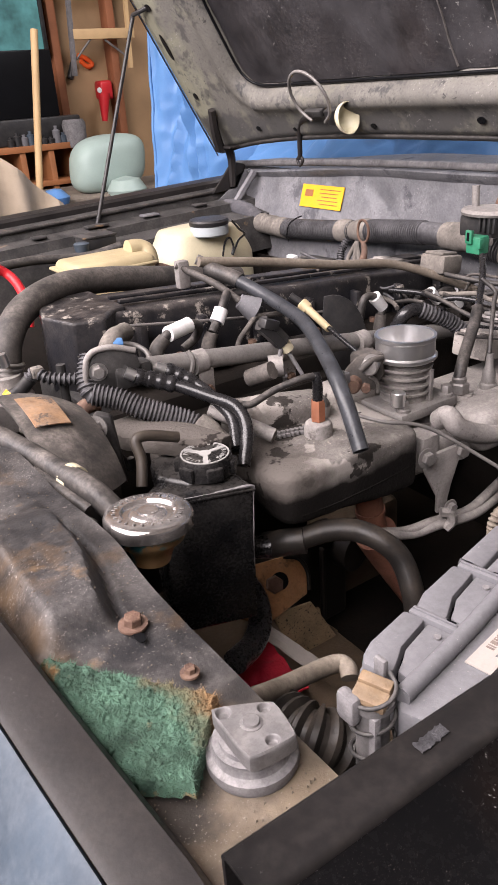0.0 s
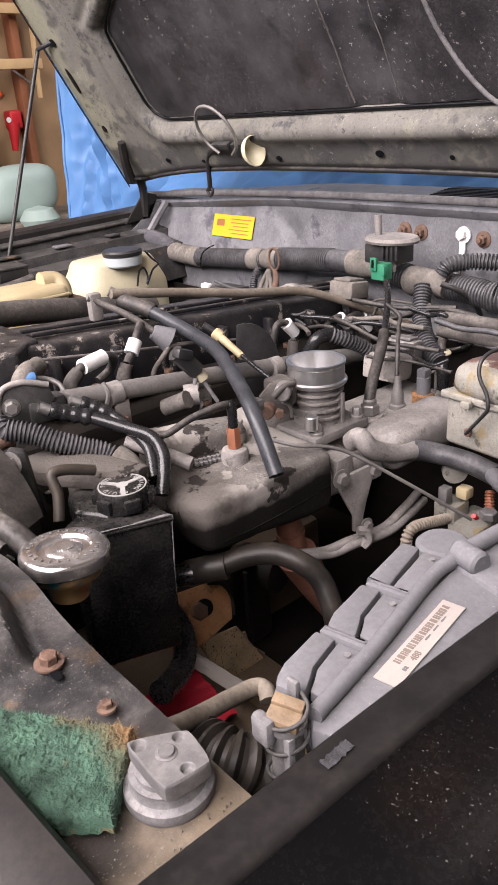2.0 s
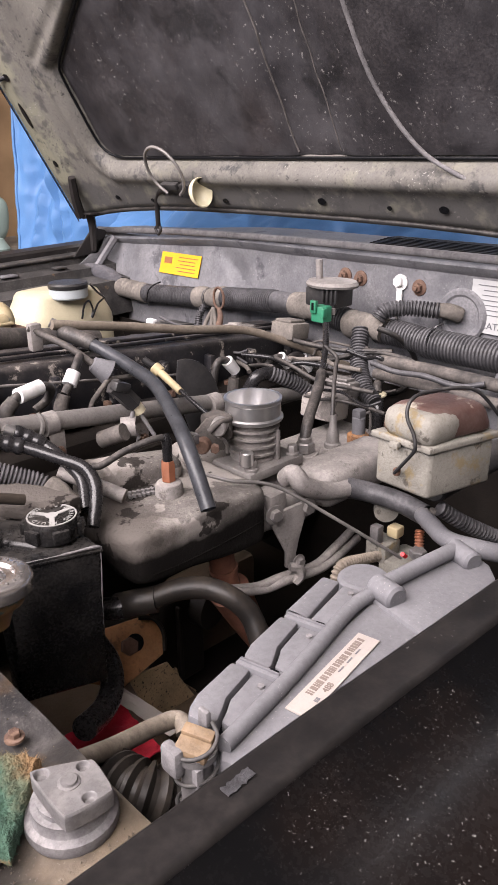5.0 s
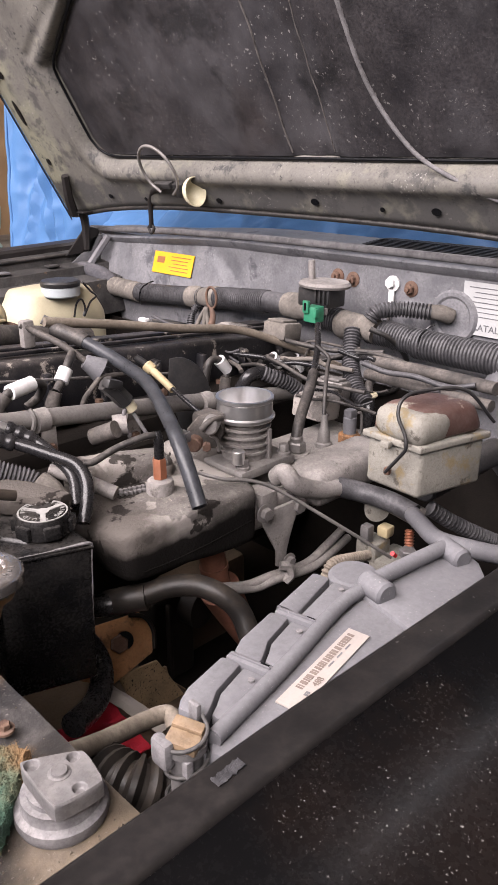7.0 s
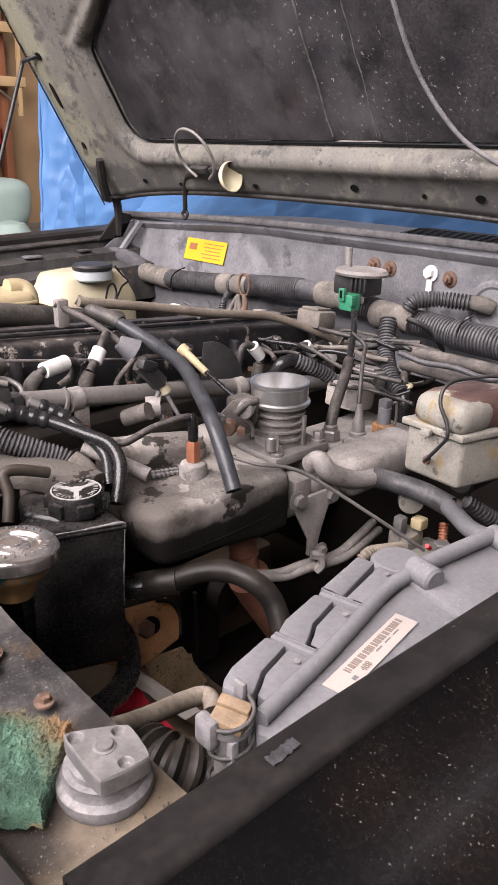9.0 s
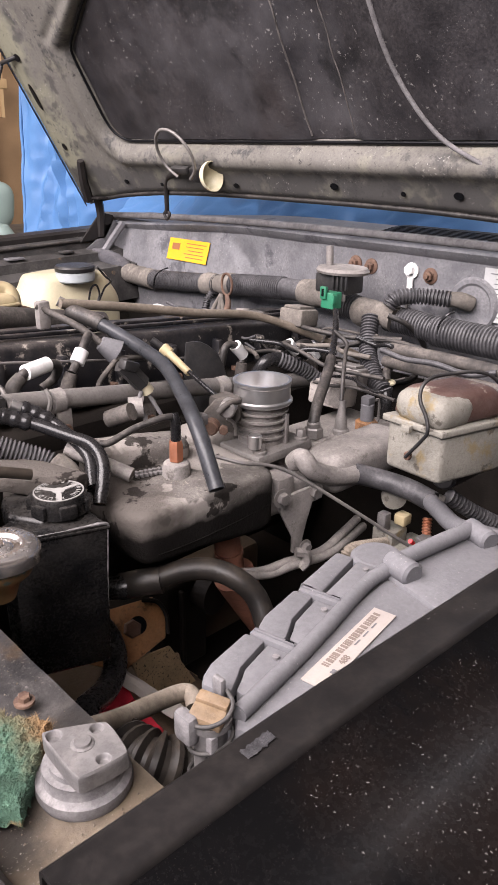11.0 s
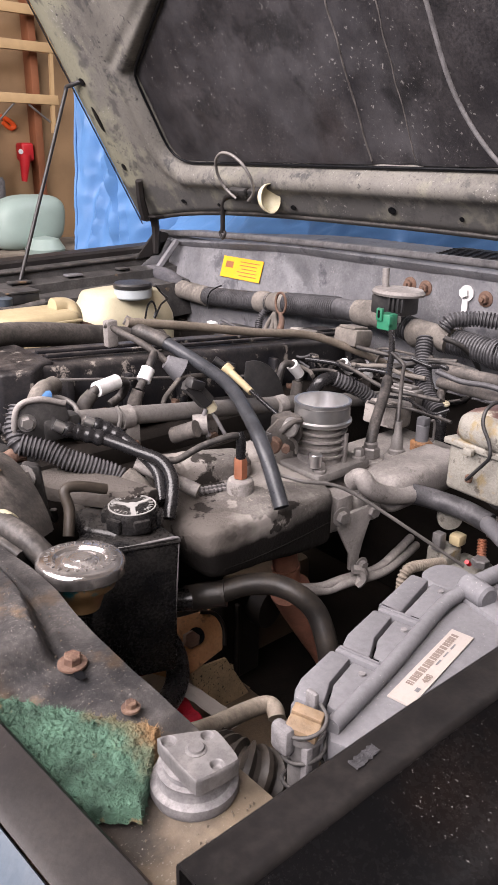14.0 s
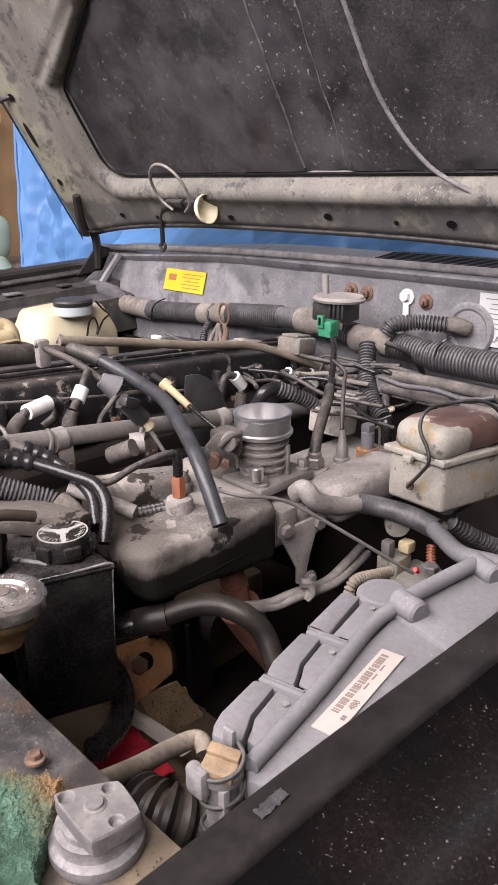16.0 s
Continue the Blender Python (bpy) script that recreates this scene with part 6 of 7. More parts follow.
part("arm", prism([(0.480, 0.575), (0.545, 0.566), (0.606, 0.453), (0.533, 0.430)], 0.688, 0.692, "y", 0.001), PITTED_TAN, fb, "pitted tan steel arm")
wh = thing("steering_box", V((0.602, 0.74, 0.47)), "black oily steering gear housing", "steering gear")
part("housing", merge(box(0.604, 0.748, 0.555, 0.078, 0.05, 0.150, 0.010, 3), lathe([(0, -0.02), (0.030, -0.02), (0.030, 0.012), (0.022, 0.016), (0, 0.016)], 22, (0.640, 0.715, 0.598), (0.2, -1, 0))), GREASE_SHADE, wh)
part("flange", prism([(0.570, 0.525), (0.578, 0.525), (0.584, 0.498), (0.612, 0.466), (0.606, 0.455), (0.574, 0.492)], 0.712, 0.717, "y", 0.001), PITTED_TAN, wh, "bare tan edge of the flange")
part("rib", box(0.590, 0.718, 0.56, 0.006, 0.010, 0.12, 0.002), GREASE_SHADE, wh)
ep = thing("exhaust_pipe", V((0.64, 0.64, 0.55)), "red-brown scaly exhaust pipe under the manifold", "exhaust")
part("elbow", tube([(0.622, 0.645, 0.668), (0.636, 0.645, 0.640), (0.662, 0.645, 0.590), (0.685, 0.640, 0.545), (0.695, 0.635, 0.520)], 0.0285, 24, taper=0.55), RED_BROWN, ep)
part("down_pipe", tube([(0.607, 0.645, 0.740), (0.614, 0.645, 0.700), (0.624, 0.645, 0.655)], 0.0175, 20), RED_BROWN, ep)
part("band", lathe([(0.0172, -0.003), (0.0195, -0.003), (0.0195, 0.003), (0.0172, 0.003), (0.0172, -0.003)], 24, (0.613, 0.645, 0.705), (0.15, 0, -1)), RED_BROWN, ep)
part("bolt_head", hexagon((0.688, 0.612, 0.548), (-0.2, -1, 0.2), 0.008, 0.008), RUST, ep)
solo("frame_rail", merge(box(0.72, 0.80, 0.53, 0.16, 0.05, 0.14, 0.012), box(0.70, 0.762, 0.555, 0.05, 0.02, 0.06, 0.006)), BROWN_STEEL, "brown oily frame rail behind the pipe", "frame rail")
rc = thing("shop_cloth", V((0.428, 0.631, 0.56)), "red shop cloth lying low in the bay", "cloth")
cc = V((0.416, 0.612, 0.58))
part("cloth", field(24, 24, lambda u, v: (cc.x - 0.085 + 0.102 * u + 0.01 * v, cc.y - 0.06 + 0.10 * v, cc.z + 0.012 * noise.noise(V(u * 4, v * 4, 3))), 0.002), RED_CLOTH, rc)
part("paper_strip", field(10, 4, lambda u, v: (cc.x + 0.014 + 0.022 * v + 0.012 * u, cc.y + 0.043 - 0.105 * u, cc.z + 0.016 + 0.004 * noise.noise(V(u * 6, v * 3, 7))), 0.001), LABEL_WHITE, rc, "dirty white paper strip")
solo("cross_member", merge(box(0.33, 0.62, 0.53, 0.30, 0.50, 0.04, 0.012), box(0.52, 0.60, 0.47, 0.16, 0.40, 0.03, 0.010)), BROWN_STEEL, "brown dusty cross member under the engine", "frame rail")
# pipe by the isolator
sp = thing("snorkel_pipe", V((0.248, 0.33, 0.861)), "bent bare metal pipe behind the support", "pipe")
part("pipe", tube([(0.191, 0.3, 0.902), (0.23, 0.315, 0.879), (0.269, 0.325, 0.864), (0.286, 0.325, 0.86), (0.288, 0.318, 0.86), (0.285, 0.312, 0.857)], 0.0062, 14, n=10), BROWN_TUBE, sp)
bl = thing("ribbed_duct", V((0.236, 0.294, 0.86)), "brown ribbed rubber duct below the support", "duct")
part("duct", tube([(0.224, 0.315, 0.86), (0.227, 0.29, 0.865), (0.237, 0.278, 0.86), (0.256, 0.277, 0.84)], 0.018, 20, 0.0062, 0.0045), DIRTY_HOSE, bl)

# sprung headlamp adjuster block
ad = thing("sprung_mount", V((0.231, 0.241, 0.9)), "pale plastic mount with coil spring and tan cap", "mount")
a0 = V((0.2375, 0.240, 0.912))
part("post", lathe([(0, -0.035), (0.009, -0.035), (0.009, 0.008), (0.0115, 0.009), (0.0115, 0.013), (0, 0.013)], 20, a0), ZINC, ad)
part("rib", box(a0.x - 0.006, a0.y - 0.008, a0.z - 0.008, 0.005, 0.005, 0.034, 0.001), PALE_RUBBER, ad)
coil = [a0 + V(0.0118 * math.cos(a), 0.0118 * math.sin(a), -0.030 + 0.0056 * a / 2) for a in [k * math.pi / 4 for k in range(25)]]
part("spring", tube(coil, 0.0012, 8, n=3), BAY_BLACK, ad, "steel coil spring")
part("cap", merge(box(a0.x, a0.y, a0.z + 0.016, 0.019, 0.019, 0.007, 0.002, 2, (6, -8, 25)), box(a0.x + 0.003, a0.y + 0.001, a0.z + 0.0205, 0.007, 0.018, 0.004, 0.001, 2, (6, -8, 25))), material("tan_worn_plastic", (0.17, 0.115, 0.068), 0.6, dust=0.5, dust_colour=(0.21, 0.17, 0.13), vary=0.3, spread=60, bump=0.3), ad, "tan worn cap")
part("claw", box(a0.x - 0.012, a0.y + 0.005, a0.z + 0.010, 0.008, 0.014, 0.018, 0.003), PALE_RUBBER, ad)
part("prong", box(a0.x + 0.013, a0.y + 0.008, a0.z + 0.018, 0.004, 0.008, 0.016, 0.0015), PALE_RUBBER, ad)

# ---- air box base along the near fender ----
ab = thing("air_box_base", V((0.344, 0.26, 0.905)), "dusty grey plastic housing with barcode label", "air box")
ZP = 0.922
panel = [(0.243, 0.227, 0.922), (0.252, 0.237, 0.922), (0.322, 0.25, 0.922), (0.418, 0.263, 0.922), (0.435, 0.246, 0.922), (0.414, 0.182, 0.922), (0.38, 0.182, 0.922), (0.326, 0.184, 0.922), (0.260, 0.186, 0.922)]
part("panel", prism([(p[0], p[1]) for p in panel], ZP - 0.03, ZP, "z", 0.003), GREY_PLASTIC, ab)
shelf = [(0.418, 0.263, 0.924), (0.454, 0.265, 0.924), (0.533, 0.261, 0.924), (0.518, 0.227, 0.924), (0.503, 0.213, 0.924), (0.455, 0.212, 0.924), (0.406, 0.21, 0.924)]
part("rear_shelf", prism([(p[0], p[1]) for p in shelf], 0.89, 0.926, "z", 0.004), GREY_PLASTIC, ab)
r0, r1 = V((0.259, 0.248, 0.926)), V((0.418, 0.284, 0.926))
rw = (r1 - r0).normalized()
side = V(rw.y, -rw.x, 0)
L = (r1 - r0).length


def along(s0_, s1_, lo, hi, w0, w1, bev=0.002):
    """A bar along the slotted rail: from s0 to s1 of its length, w0 to w1 across."""
    c_ = r0 + rw * (L * (s0_ + s1_) / 2) + side * ((w0 + w1) / 2)
    b_ = box(0, 0, 0, L * (s1_ - s0_), w1 - w0, hi - lo, bev)
    return moved(b_, Matrix.Translation((c_.x, c_.y, (lo + hi) / 2)) @ Matrix.Rotation(math.atan2(rw.y, rw.x), 4, "Z"))


part("rail_base", along(-0.02, 1.0, 0.885, 0.917, -0.020, 0.020), GREY_PLASTIC, ab)
TO_RAIL = Matrix.Translation((r0.x, r0.y, 0)) @ Matrix.Rotation(math.atan2(rw.y, rw.x), 4, "Z")


def rail_piece(outline, lo, hi, bev):
    """Outline in shares of the rail's length and metres across it."""
    return moved(prism([(a * L, -b) for a, b in outline], lo, hi, "z", bev), TO_RAIL)


for s0_, s1_, bent in ((-0.03, 0.275, 1), (0.315, 0.63, 1), (0.67, 1.0, 0)):
    d = 0.055 * bent
    part("rail_block", rail_piece([(s0_ - 0.3 * d, 0.002), (s0_ - 0.3 * d, -0.0145), (s0_ + 0.5 * d, -0.0205 + 0.002 * bent), (s0_ + 1.6 * d, -0.021), (s1_, -0.021), (s1_, -0.0065), (s0_ + 2.4 * d, -0.0045), (s0_ + 1.4 * d, -0.001), (s0_ + 0.4 * d, 0.002)], 0.905, 0.9275, 0.0022), GREY_PLASTIC, ab)
    part("slot", along(s0_ + 0.01, s1_ - 0.005, 0.9172, 0.9182, -0.008, 0.006, 0.0), TV_BLACK, ab)
    part("rail_step", rail_piece([(s0_ + 0.65 * d, 0.0028), (s0_ + 1.6 * d, 0.0002), (s0_ + 2.6 * d, -0.0034), (s1_, -0.0050 if bent else -0.004), (s1_, 0.0125), (s0_ + 0.4 * d, 0.0125)], 0.910, 0.9250, 0.0012), GREY_PLASTIC, ab)
    part("stud", cylinder(r0 + rw * L * (s1_ - 0.05) + side * 0.006 + V(0, 0, -0.002), r0 + rw * L * (s1_ - 0.05) + side * 0.006 + V(0, 0, 0.0006), 0.0022, 12), PALE_RUBBER, ab)
for s_ in (0.295, 0.65):
    part("rail_web", along(s_ - 0.022, s_ + 0.022, 0.914, 0.9285, -0.018, 0.013, 0.001), GREY_PLASTIC, ab)
    part("web_ridge", along(s_ - 0.004, s_ + 0.004, 0.927, 0.9300, -0.017, 0.012, 0.0008), GREY_PLASTIC, ab)
    part("web_notch", along(s_ + 0.010, s_ + 0.018, 0.928, 0.9288, 0.004, 0.010, 0.0), TV_BLACK, ab)
part("long_rib", tube([(0.249, 0.231, 0.925), (0.318, 0.245, 0.925), (0.394, 0.264, 0.925), (0.42, 0.265, 0.927)], 0.0052, 14), GREY_PLASTIC, ab)
part("knob", cylinder((0.428, 0.268, 0.93), (0.423, 0.244, 0.93), 0.0092, 22, 0.002), GREY_PLASTIC, ab)
part("cross_rod", tube([(0.422, 0.262, 0.932), (0.465, 0.258, 0.932), (0.51, 0.253, 0.932)], 0.0060, 14), GREY_PLASTIC, ab)
part("knob", cylinder((0.513, 0.258, 0.93), (0.504, 0.233, 0.93), 0.0085, 20, 0.002), GREY_PLASTIC, ab)
part("round_boss", lathe([(0, -0.02), (0.021, -0.02), (0.021, 0.0), (0.018, 0.003), (0.008, 0.004), (0, 0.003)], 28, V((0.461, 0.302, 0.905))), GREY_PLASTIC, ab)
lt, lr, lb, ll = (V(p) for p in ((0.383, 0.246, 0.923), (0.383, 0.229, 0.923), (0.295, 0.215, 0.923), (0.298, 0.229, 0.923)))
lc = (lt + lr + lb + ll) / 4
lx = ((lt + lr) - (lb + ll)) / 2
ly = ((lt + ll) - (lr + lb)) / 2
m = facing(lc, lx, ly)
w_, h_ = lx.length, ly.length
lab = part("paper_label", moved(box(0, 0, 0, w_, h_, 0.0008), m), LABEL_WHITE, ab, "white barcode label")
rnd = random.Random(4)
x_ = -0.30 * w_
while x_ < 0.42 * w_:
    bw = rnd.choice((0.0008, 0.0012, 0.002, 0.0026))
    sub("code_bar", moved(box(x_ + bw / 2, 0.18 * h_, 0.0006, bw, 0.30 * h_, 0.0004), m), FADED, lab)
    x_ += bw + rnd.choice((0.0007, 0.001, 0.0016))
letters("488", 0.26 * h_ * 1.5, m @ Matrix.Translation((-0.17 * w_, -0.24 * h_, 0.0007)), FADED, lab, "number")
for k in range(5):
    sub("print_bar", moved(box((-0.33 + 0.025 * k) * w_ if k < 2 else (0.05 + 0.12 * (k - 2)) * w_, -0.25 * h_ if k < 2 else -0.10 * h_, 0.0006, 0.018 * w_ if k < 2 else 0.07 * w_, 0.16 * h_ if k < 2 else 0.06 * h_, 0.0004), m), GREY_PLASTIC, lab)

# ---- front: cap, reservoir, isolator, pad ----
cap = thing("radiator_filler", V(0.232, 0.464, 0.90), "chrome radiator cap on a brass filler neck", "radiator cap")
rc0 = V((0.245, 0.508, 0.911))
tilt = Euler((radians(-3), radians(4), 0)).to_matrix().to_4x4()
M = Matrix.Translation(rc0) @ tilt @ Matrix.Diagonal((1.08, 1.08, 0.88, 1))
prof = [(0.0, 0.002), (0.0075, 0.002), (0.008, 0.0005), (0.013, 0.0), (0.0145, -0.002), (0.019, -0.002), (0.021, 0.001), (0.0300, 0.0015), (0.0330, -0.001), (0.0338, -0.004), (0.0338, -0.013), (0.0325, -0.014), (0.030, -0.013), (0, -0.012)]
bm = lathe(list(reversed(prof)), 48)
for v in bm.verts:
    r_ = math.hypot(v.co.x, v.co.y)
    if r_ > 0.028:
        a = math.atan2(v.co.y, v.co.x)
        lobe = 1 + 0.045 * max(0, math.cos(2 * (a - 0.6))) ** 4
        v.co.x *= lobe
        v.co.y *= lobe
part("cap_shell", moved(bm, M), CHROME, cap, "worn chrome shell", 45)
for k in range(22):
    a = k * 0.26 + 0.2
    b_ = box(0.0255 * math.cos(a), 0.0255 * math.sin(a), 0.0021, 0.0030, 0.0013, 0.0009, 0.0002, 1, (0, 0, math.degrees(a)))
    part("stamped_mark", moved(b_, M), STEEL, cap)
part("filler_neck", moved(lathe([(0, -0.05), (0.014, -0.05), (0.018, -0.034), (0.026, -0.026), (0.0285, -0.018), (0.0275, -0.012), (0, -0.012)], 36), M), material("verdigris_brass", (0.50, 0.31, 0.15), 0.35, metal=0.6, wear=(0.05, 0.22, 0.24), wear_amount=0.35, wear_scale=22, bump=0.15), cap, "tarnished brass neck with green stain")
oh = thing("overflow_hose", V((0.229, 0.597, 0.909)), "grey rubber radiator overflow hose with clamp", "hose")
part("hose", tube([(0.238, 0.524, 0.886), (0.231, 0.541, 0.900), (0.221, 0.566, 0.916), (0.211, 0.614, 0.919), (0.199, 0.664, 0.924), (0.18, 0.72, 0.932)], 0.0108, 16, n=10), RUBBER, oh)
cl = V((0.217, 0.593, 0.916))
ax_ = (V((0.221, 0.566, 0.916)) - V((0.211, 0.614, 0.919))).normalized()
part("band", lathe([(0.0100, -0.0055), (0.0130, -0.0055), (0.0130, 0.0055), (0.0100, 0.0055), (0.0100, -0.0055)], 24, cl, ax_), CREAM, oh, "pale yellow band")
part("lower_pipe", tube([(0.196, 0.628, 0.916), (0.204, 0.587, 0.911), (0.213, 0.551, 0.904)], 0.0060, 12), RUBBER, oh)
shr = thing("fan_shroud", V(0.24, 0.66, 0.86), "black plastic fan shroud with a tan patch", "fan shroud")
def shroud_at(u, v):
    a = radians(20 + 75 * u)
    r = 0.105 - 0.03 * v * v
    return (0.205 + 0.08 * v, 0.735 - r * math.cos(a) * 1.35, 0.845 + r * math.sin(a))


part("shell", field(28, 10, shroud_at, 0.004), HOSE_DUSTY, shr, "", 60)
part("patch", field(10, 6, lambda u, v: V(shroud_at(0.55 + 0.3 * u, 0.12 + 0.45 * v)) + V(0, -0.003, 0.005), 0.001), material("worn_tan_patch", (0.24, 0.14, 0.075), 0.7, vary=0.4, spread=40, dust=0.4, wear=(0.05, 0.04, 0.035), wear_amount=0.2, wear_scale=35), shr, "worn tan paper patch")
pul = thing("water_pump_pulley", V((0.31, 0.78, 0.842)), "dark belt pulley with brown belt", "pulley")
part("disc", lathe([(0, 0), (0.066, 0), (0.070, 0.004), (0.070, 0.020), (0.064, 0.024), (0, 0.024)], 36, V((0.284, 0.76, 0.819)), (-1, -0.1, 0)), BAY_BLACK, pul)
part("belt", tube([(0.287, 0.8, 0.842), (0.299, 0.81, 0.871), (0.317, 0.81, 0.886), (0.334, 0.81, 0.886)], 0.0095, 8), RUST, pul, "brown rubber belt")
pb = thing("pump_bracket", V((0.3, 0.72, 0.881)), "dusty cast pump bracket with bolt", "bracket")
part("web", moved(prism([(-0.022, -0.045), (0.020, -0.045), (0.012, 0.035), (-0.004, 0.04), (-0.018, 0.02)], -0.006, 0.006, "z", 0.003), facing(V((0.299, 0.72, 0.875)), (1, -0.6, 0), (0, 0, 1))), BAY_BLACK, pb)
part("casting", prism([(0.314, 0.768), (0.352, 0.768), (0.395, 0.70), (0.412, 0.640), (0.372, 0.640), (0.352, 0.668), (0.318, 0.718)], 0.862, 0.880, "z", 0.004), CAST_OILY_SHADED, pb, "dusty flat cast arm")
bolt(pb, V((0.288, 0.705, 0.905)), (-0.8, -0.6, 0.1), 0.0085, 0.010)
part("return_pipe", tube([(0.354, 0.655, 0.89), (0.323, 0.66, 0.9), (0.309, 0.66, 0.898), (0.308, 0.65, 0.881), (0.3, 0.64, 0.858)], 0.0058, 12), DUCT_BROWN, pb, "dirty brown return pipe")

ps = thing("power_steering_reservoir", V(0.36, 0.575, 0.70), "black power steering reservoir with printed cap", "reservoir")
pc = V((0.368, 0.627, 0.877))
top = [(0.300, 0.634, 0.862), (0.296, 0.605, 0.862), (0.39, 0.573, 0.862), (0.394, 0.624, 0.862), (0.366, 0.676, 0.862)]
bm = prism([(p[0], p[1]) for p in top], 0.69, 0.8545, "z", 0.006, 3)
cx_, cy_ = sum(p[0] for p in top) / 5, sum(p[1] for p in top) / 5
for v in bm.verts:
    f = 1 - 0.07 * (0.860 - v.co.z) / 0.174
    v.co.x, v.co.y = cx_ + (v.co.x - cx_) * f, cy_ + (v.co.y - cy_) * f
part("tank", bm, GLOSS_BLACK, ps, "glossy black plastic tank", 30)
part("lip", prism([(cx_ + (p[0] - cx_) * 1.03, cy_ + (p[1] - cy_) * 1.03) for p in top], 0.8475, 0.8510, "z", 0.0014), GLOSS_BLACK, ps, "moulded lip")
part("shoulder", prism([(0.333, 0.688), (0.384, 0.690), (0.402, 0.632), (0.380, 0.602), (0.338, 0.612), (0.318, 0.645)], 0.830, 0.8600, "z", 0.007, 3), GLOSS_BLACK, ps, "raised black shoulder")
part("worn_edge", tube([(0.352, 0.5845, 0.855), (0.384, 0.5755, 0.855), (0.3905, 0.5745, 0.8515), (0.3895, 0.5745, 0.845), (0.3880, 0.5755, 0.81), (0.3860, 0.578, 0.76)], 0.0011, 6, n=8, lump=0.9), PALE_RUBBER, ps, "scuffed pale edge")
part("worn_edge", tube([(0.3055, 0.6005, 0.855), (0.330, 0.592, 0.855), (0.352, 0.5845, 0.855)], 0.0007, 6, n=8, lump=0.9), PALE_RUBBER, ps)
part("filler_neck", cylinder(pc - V(0, 0, 0.04), pc - V(0, 0, 0.012), 0.022, 26, 0.002), BLACK_PLASTIC, ps)
capb = part("cap", lathe([(0, -0.020), (0.0285, -0.020), (0.0285, -0.006), (0.026, 0.0), (0, 0.0)], 40, pc), GLOSS_BLACK, ps, "black screw cap")
for k in range(6):
    a = k * math.pi / 3 + 0.3
    sub("grip", box(pc.x + 0.0285 * math.cos(a), pc.y + 0.0285 * math.sin(a), pc.z - 0.012, 0.007, 0.018, 0.015, 0.0025, 2, (0, 0, math.degrees(a))), GLOSS_BLACK, capb)
sub("white_ring", lathe([(0.0236, 0.0002), (0.0252, 0.0002), (0.0252, 0.0009), (0.0236, 0.0009), (0.0236, 0.0002)], 44, pc), LABEL_GREY, capb)
for k in range(3):
    a = radians(90 + 120 * k) + 0.55
    sub("spoke", box(pc.x + 0.0115 * math.cos(a), pc.y + 0.0115 * math.sin(a), pc.z + 0.0005, 0.024, 0.0052, 0.0009, 0.0, 1, (0, 0, math.degrees(a))), LABEL_GREY, capb)
sub("hub", lathe([(0, 0.0003), (0.0065, 0.0003), (0.0065, 0.0010), (0, 0.0010)], 24, pc), LABEL_GREY, capb)
ang0 = 2.6
for i, ch in enumerate("POWER STEERING FLUID "):
    if ch == " ":
        continue
    a = ang0 - i * 2 * math.pi / 21
    letters(ch, 0.0072, Matrix.Translation(pc + V(0.0195 * math.cos(a), 0.0195 * math.sin(a), 0.0012)) @ Matrix.Rotation(a - math.pi / 2, 4, "Z"), LABEL_GREY, capb, "letter")

iso = thing("radiator_isolator", V(0.168, 0.245, 0.925), "grey zinc plate on a chalky rubber isolator", "radiator mount")
i0 = V((0.166, 0.246, 0.932))
part("rubber_base", lathe([(0, -0.008), (0.0212, -0.008), (0.0224, -0.005), (0.0220, -0.001), (0.0190, 0.001), (0.0180, 0.004), (0.0185, 0.007), (0, 0.008)], 44, i0), PALE_RUBBER, iso, "chalky grey rubber ring")
ZT = 0.951
pl = [V(p) for p in ((0.154, 0.264, 0.951), (0.182, 0.248, 0.951), (0.178, 0.224, 0.951), (0.152, 0.226, 0.951))]
dips = [(V(p), r_) for p, r_ in (((0.158, 0.256, 0.951), 0.0040), ((0.175, 0.247, 0.951), 0.0034), ((0.167, 0.229, 0.951), 0.0036))]


def plate_at(u, v):
    s_, t_ = 2.3 * u - 1.15, 2.3 * v - 1.15
    cs, ct = max(-1, min(1, s_)), max(-1, min(1, t_))
    rs, rt = cs * math.sqrt(1 - 0.16 * ct ** 4), ct * math.sqrt(1 - 0.16 * cs ** 4)
    p_ = pl[0].lerp(pl[1], (rs + 1) / 2).lerp(pl[3].lerp(pl[2], (rs + 1) / 2), (rt + 1) / 2)
    over = max(abs(s_), abs(t_)) - 1
    z_ = ZT - (0.0005 if over > -0.03 else 0.0) - (0.0085 * min(1, over / 0.1) if over > 0 else 0.0)
    for c_, r_ in dips:
        z_ -= 0.0026 * (1 - step(0.55 * r_, r_, (p_ - c_).length))
    return (p_.x, p_.y, z_)


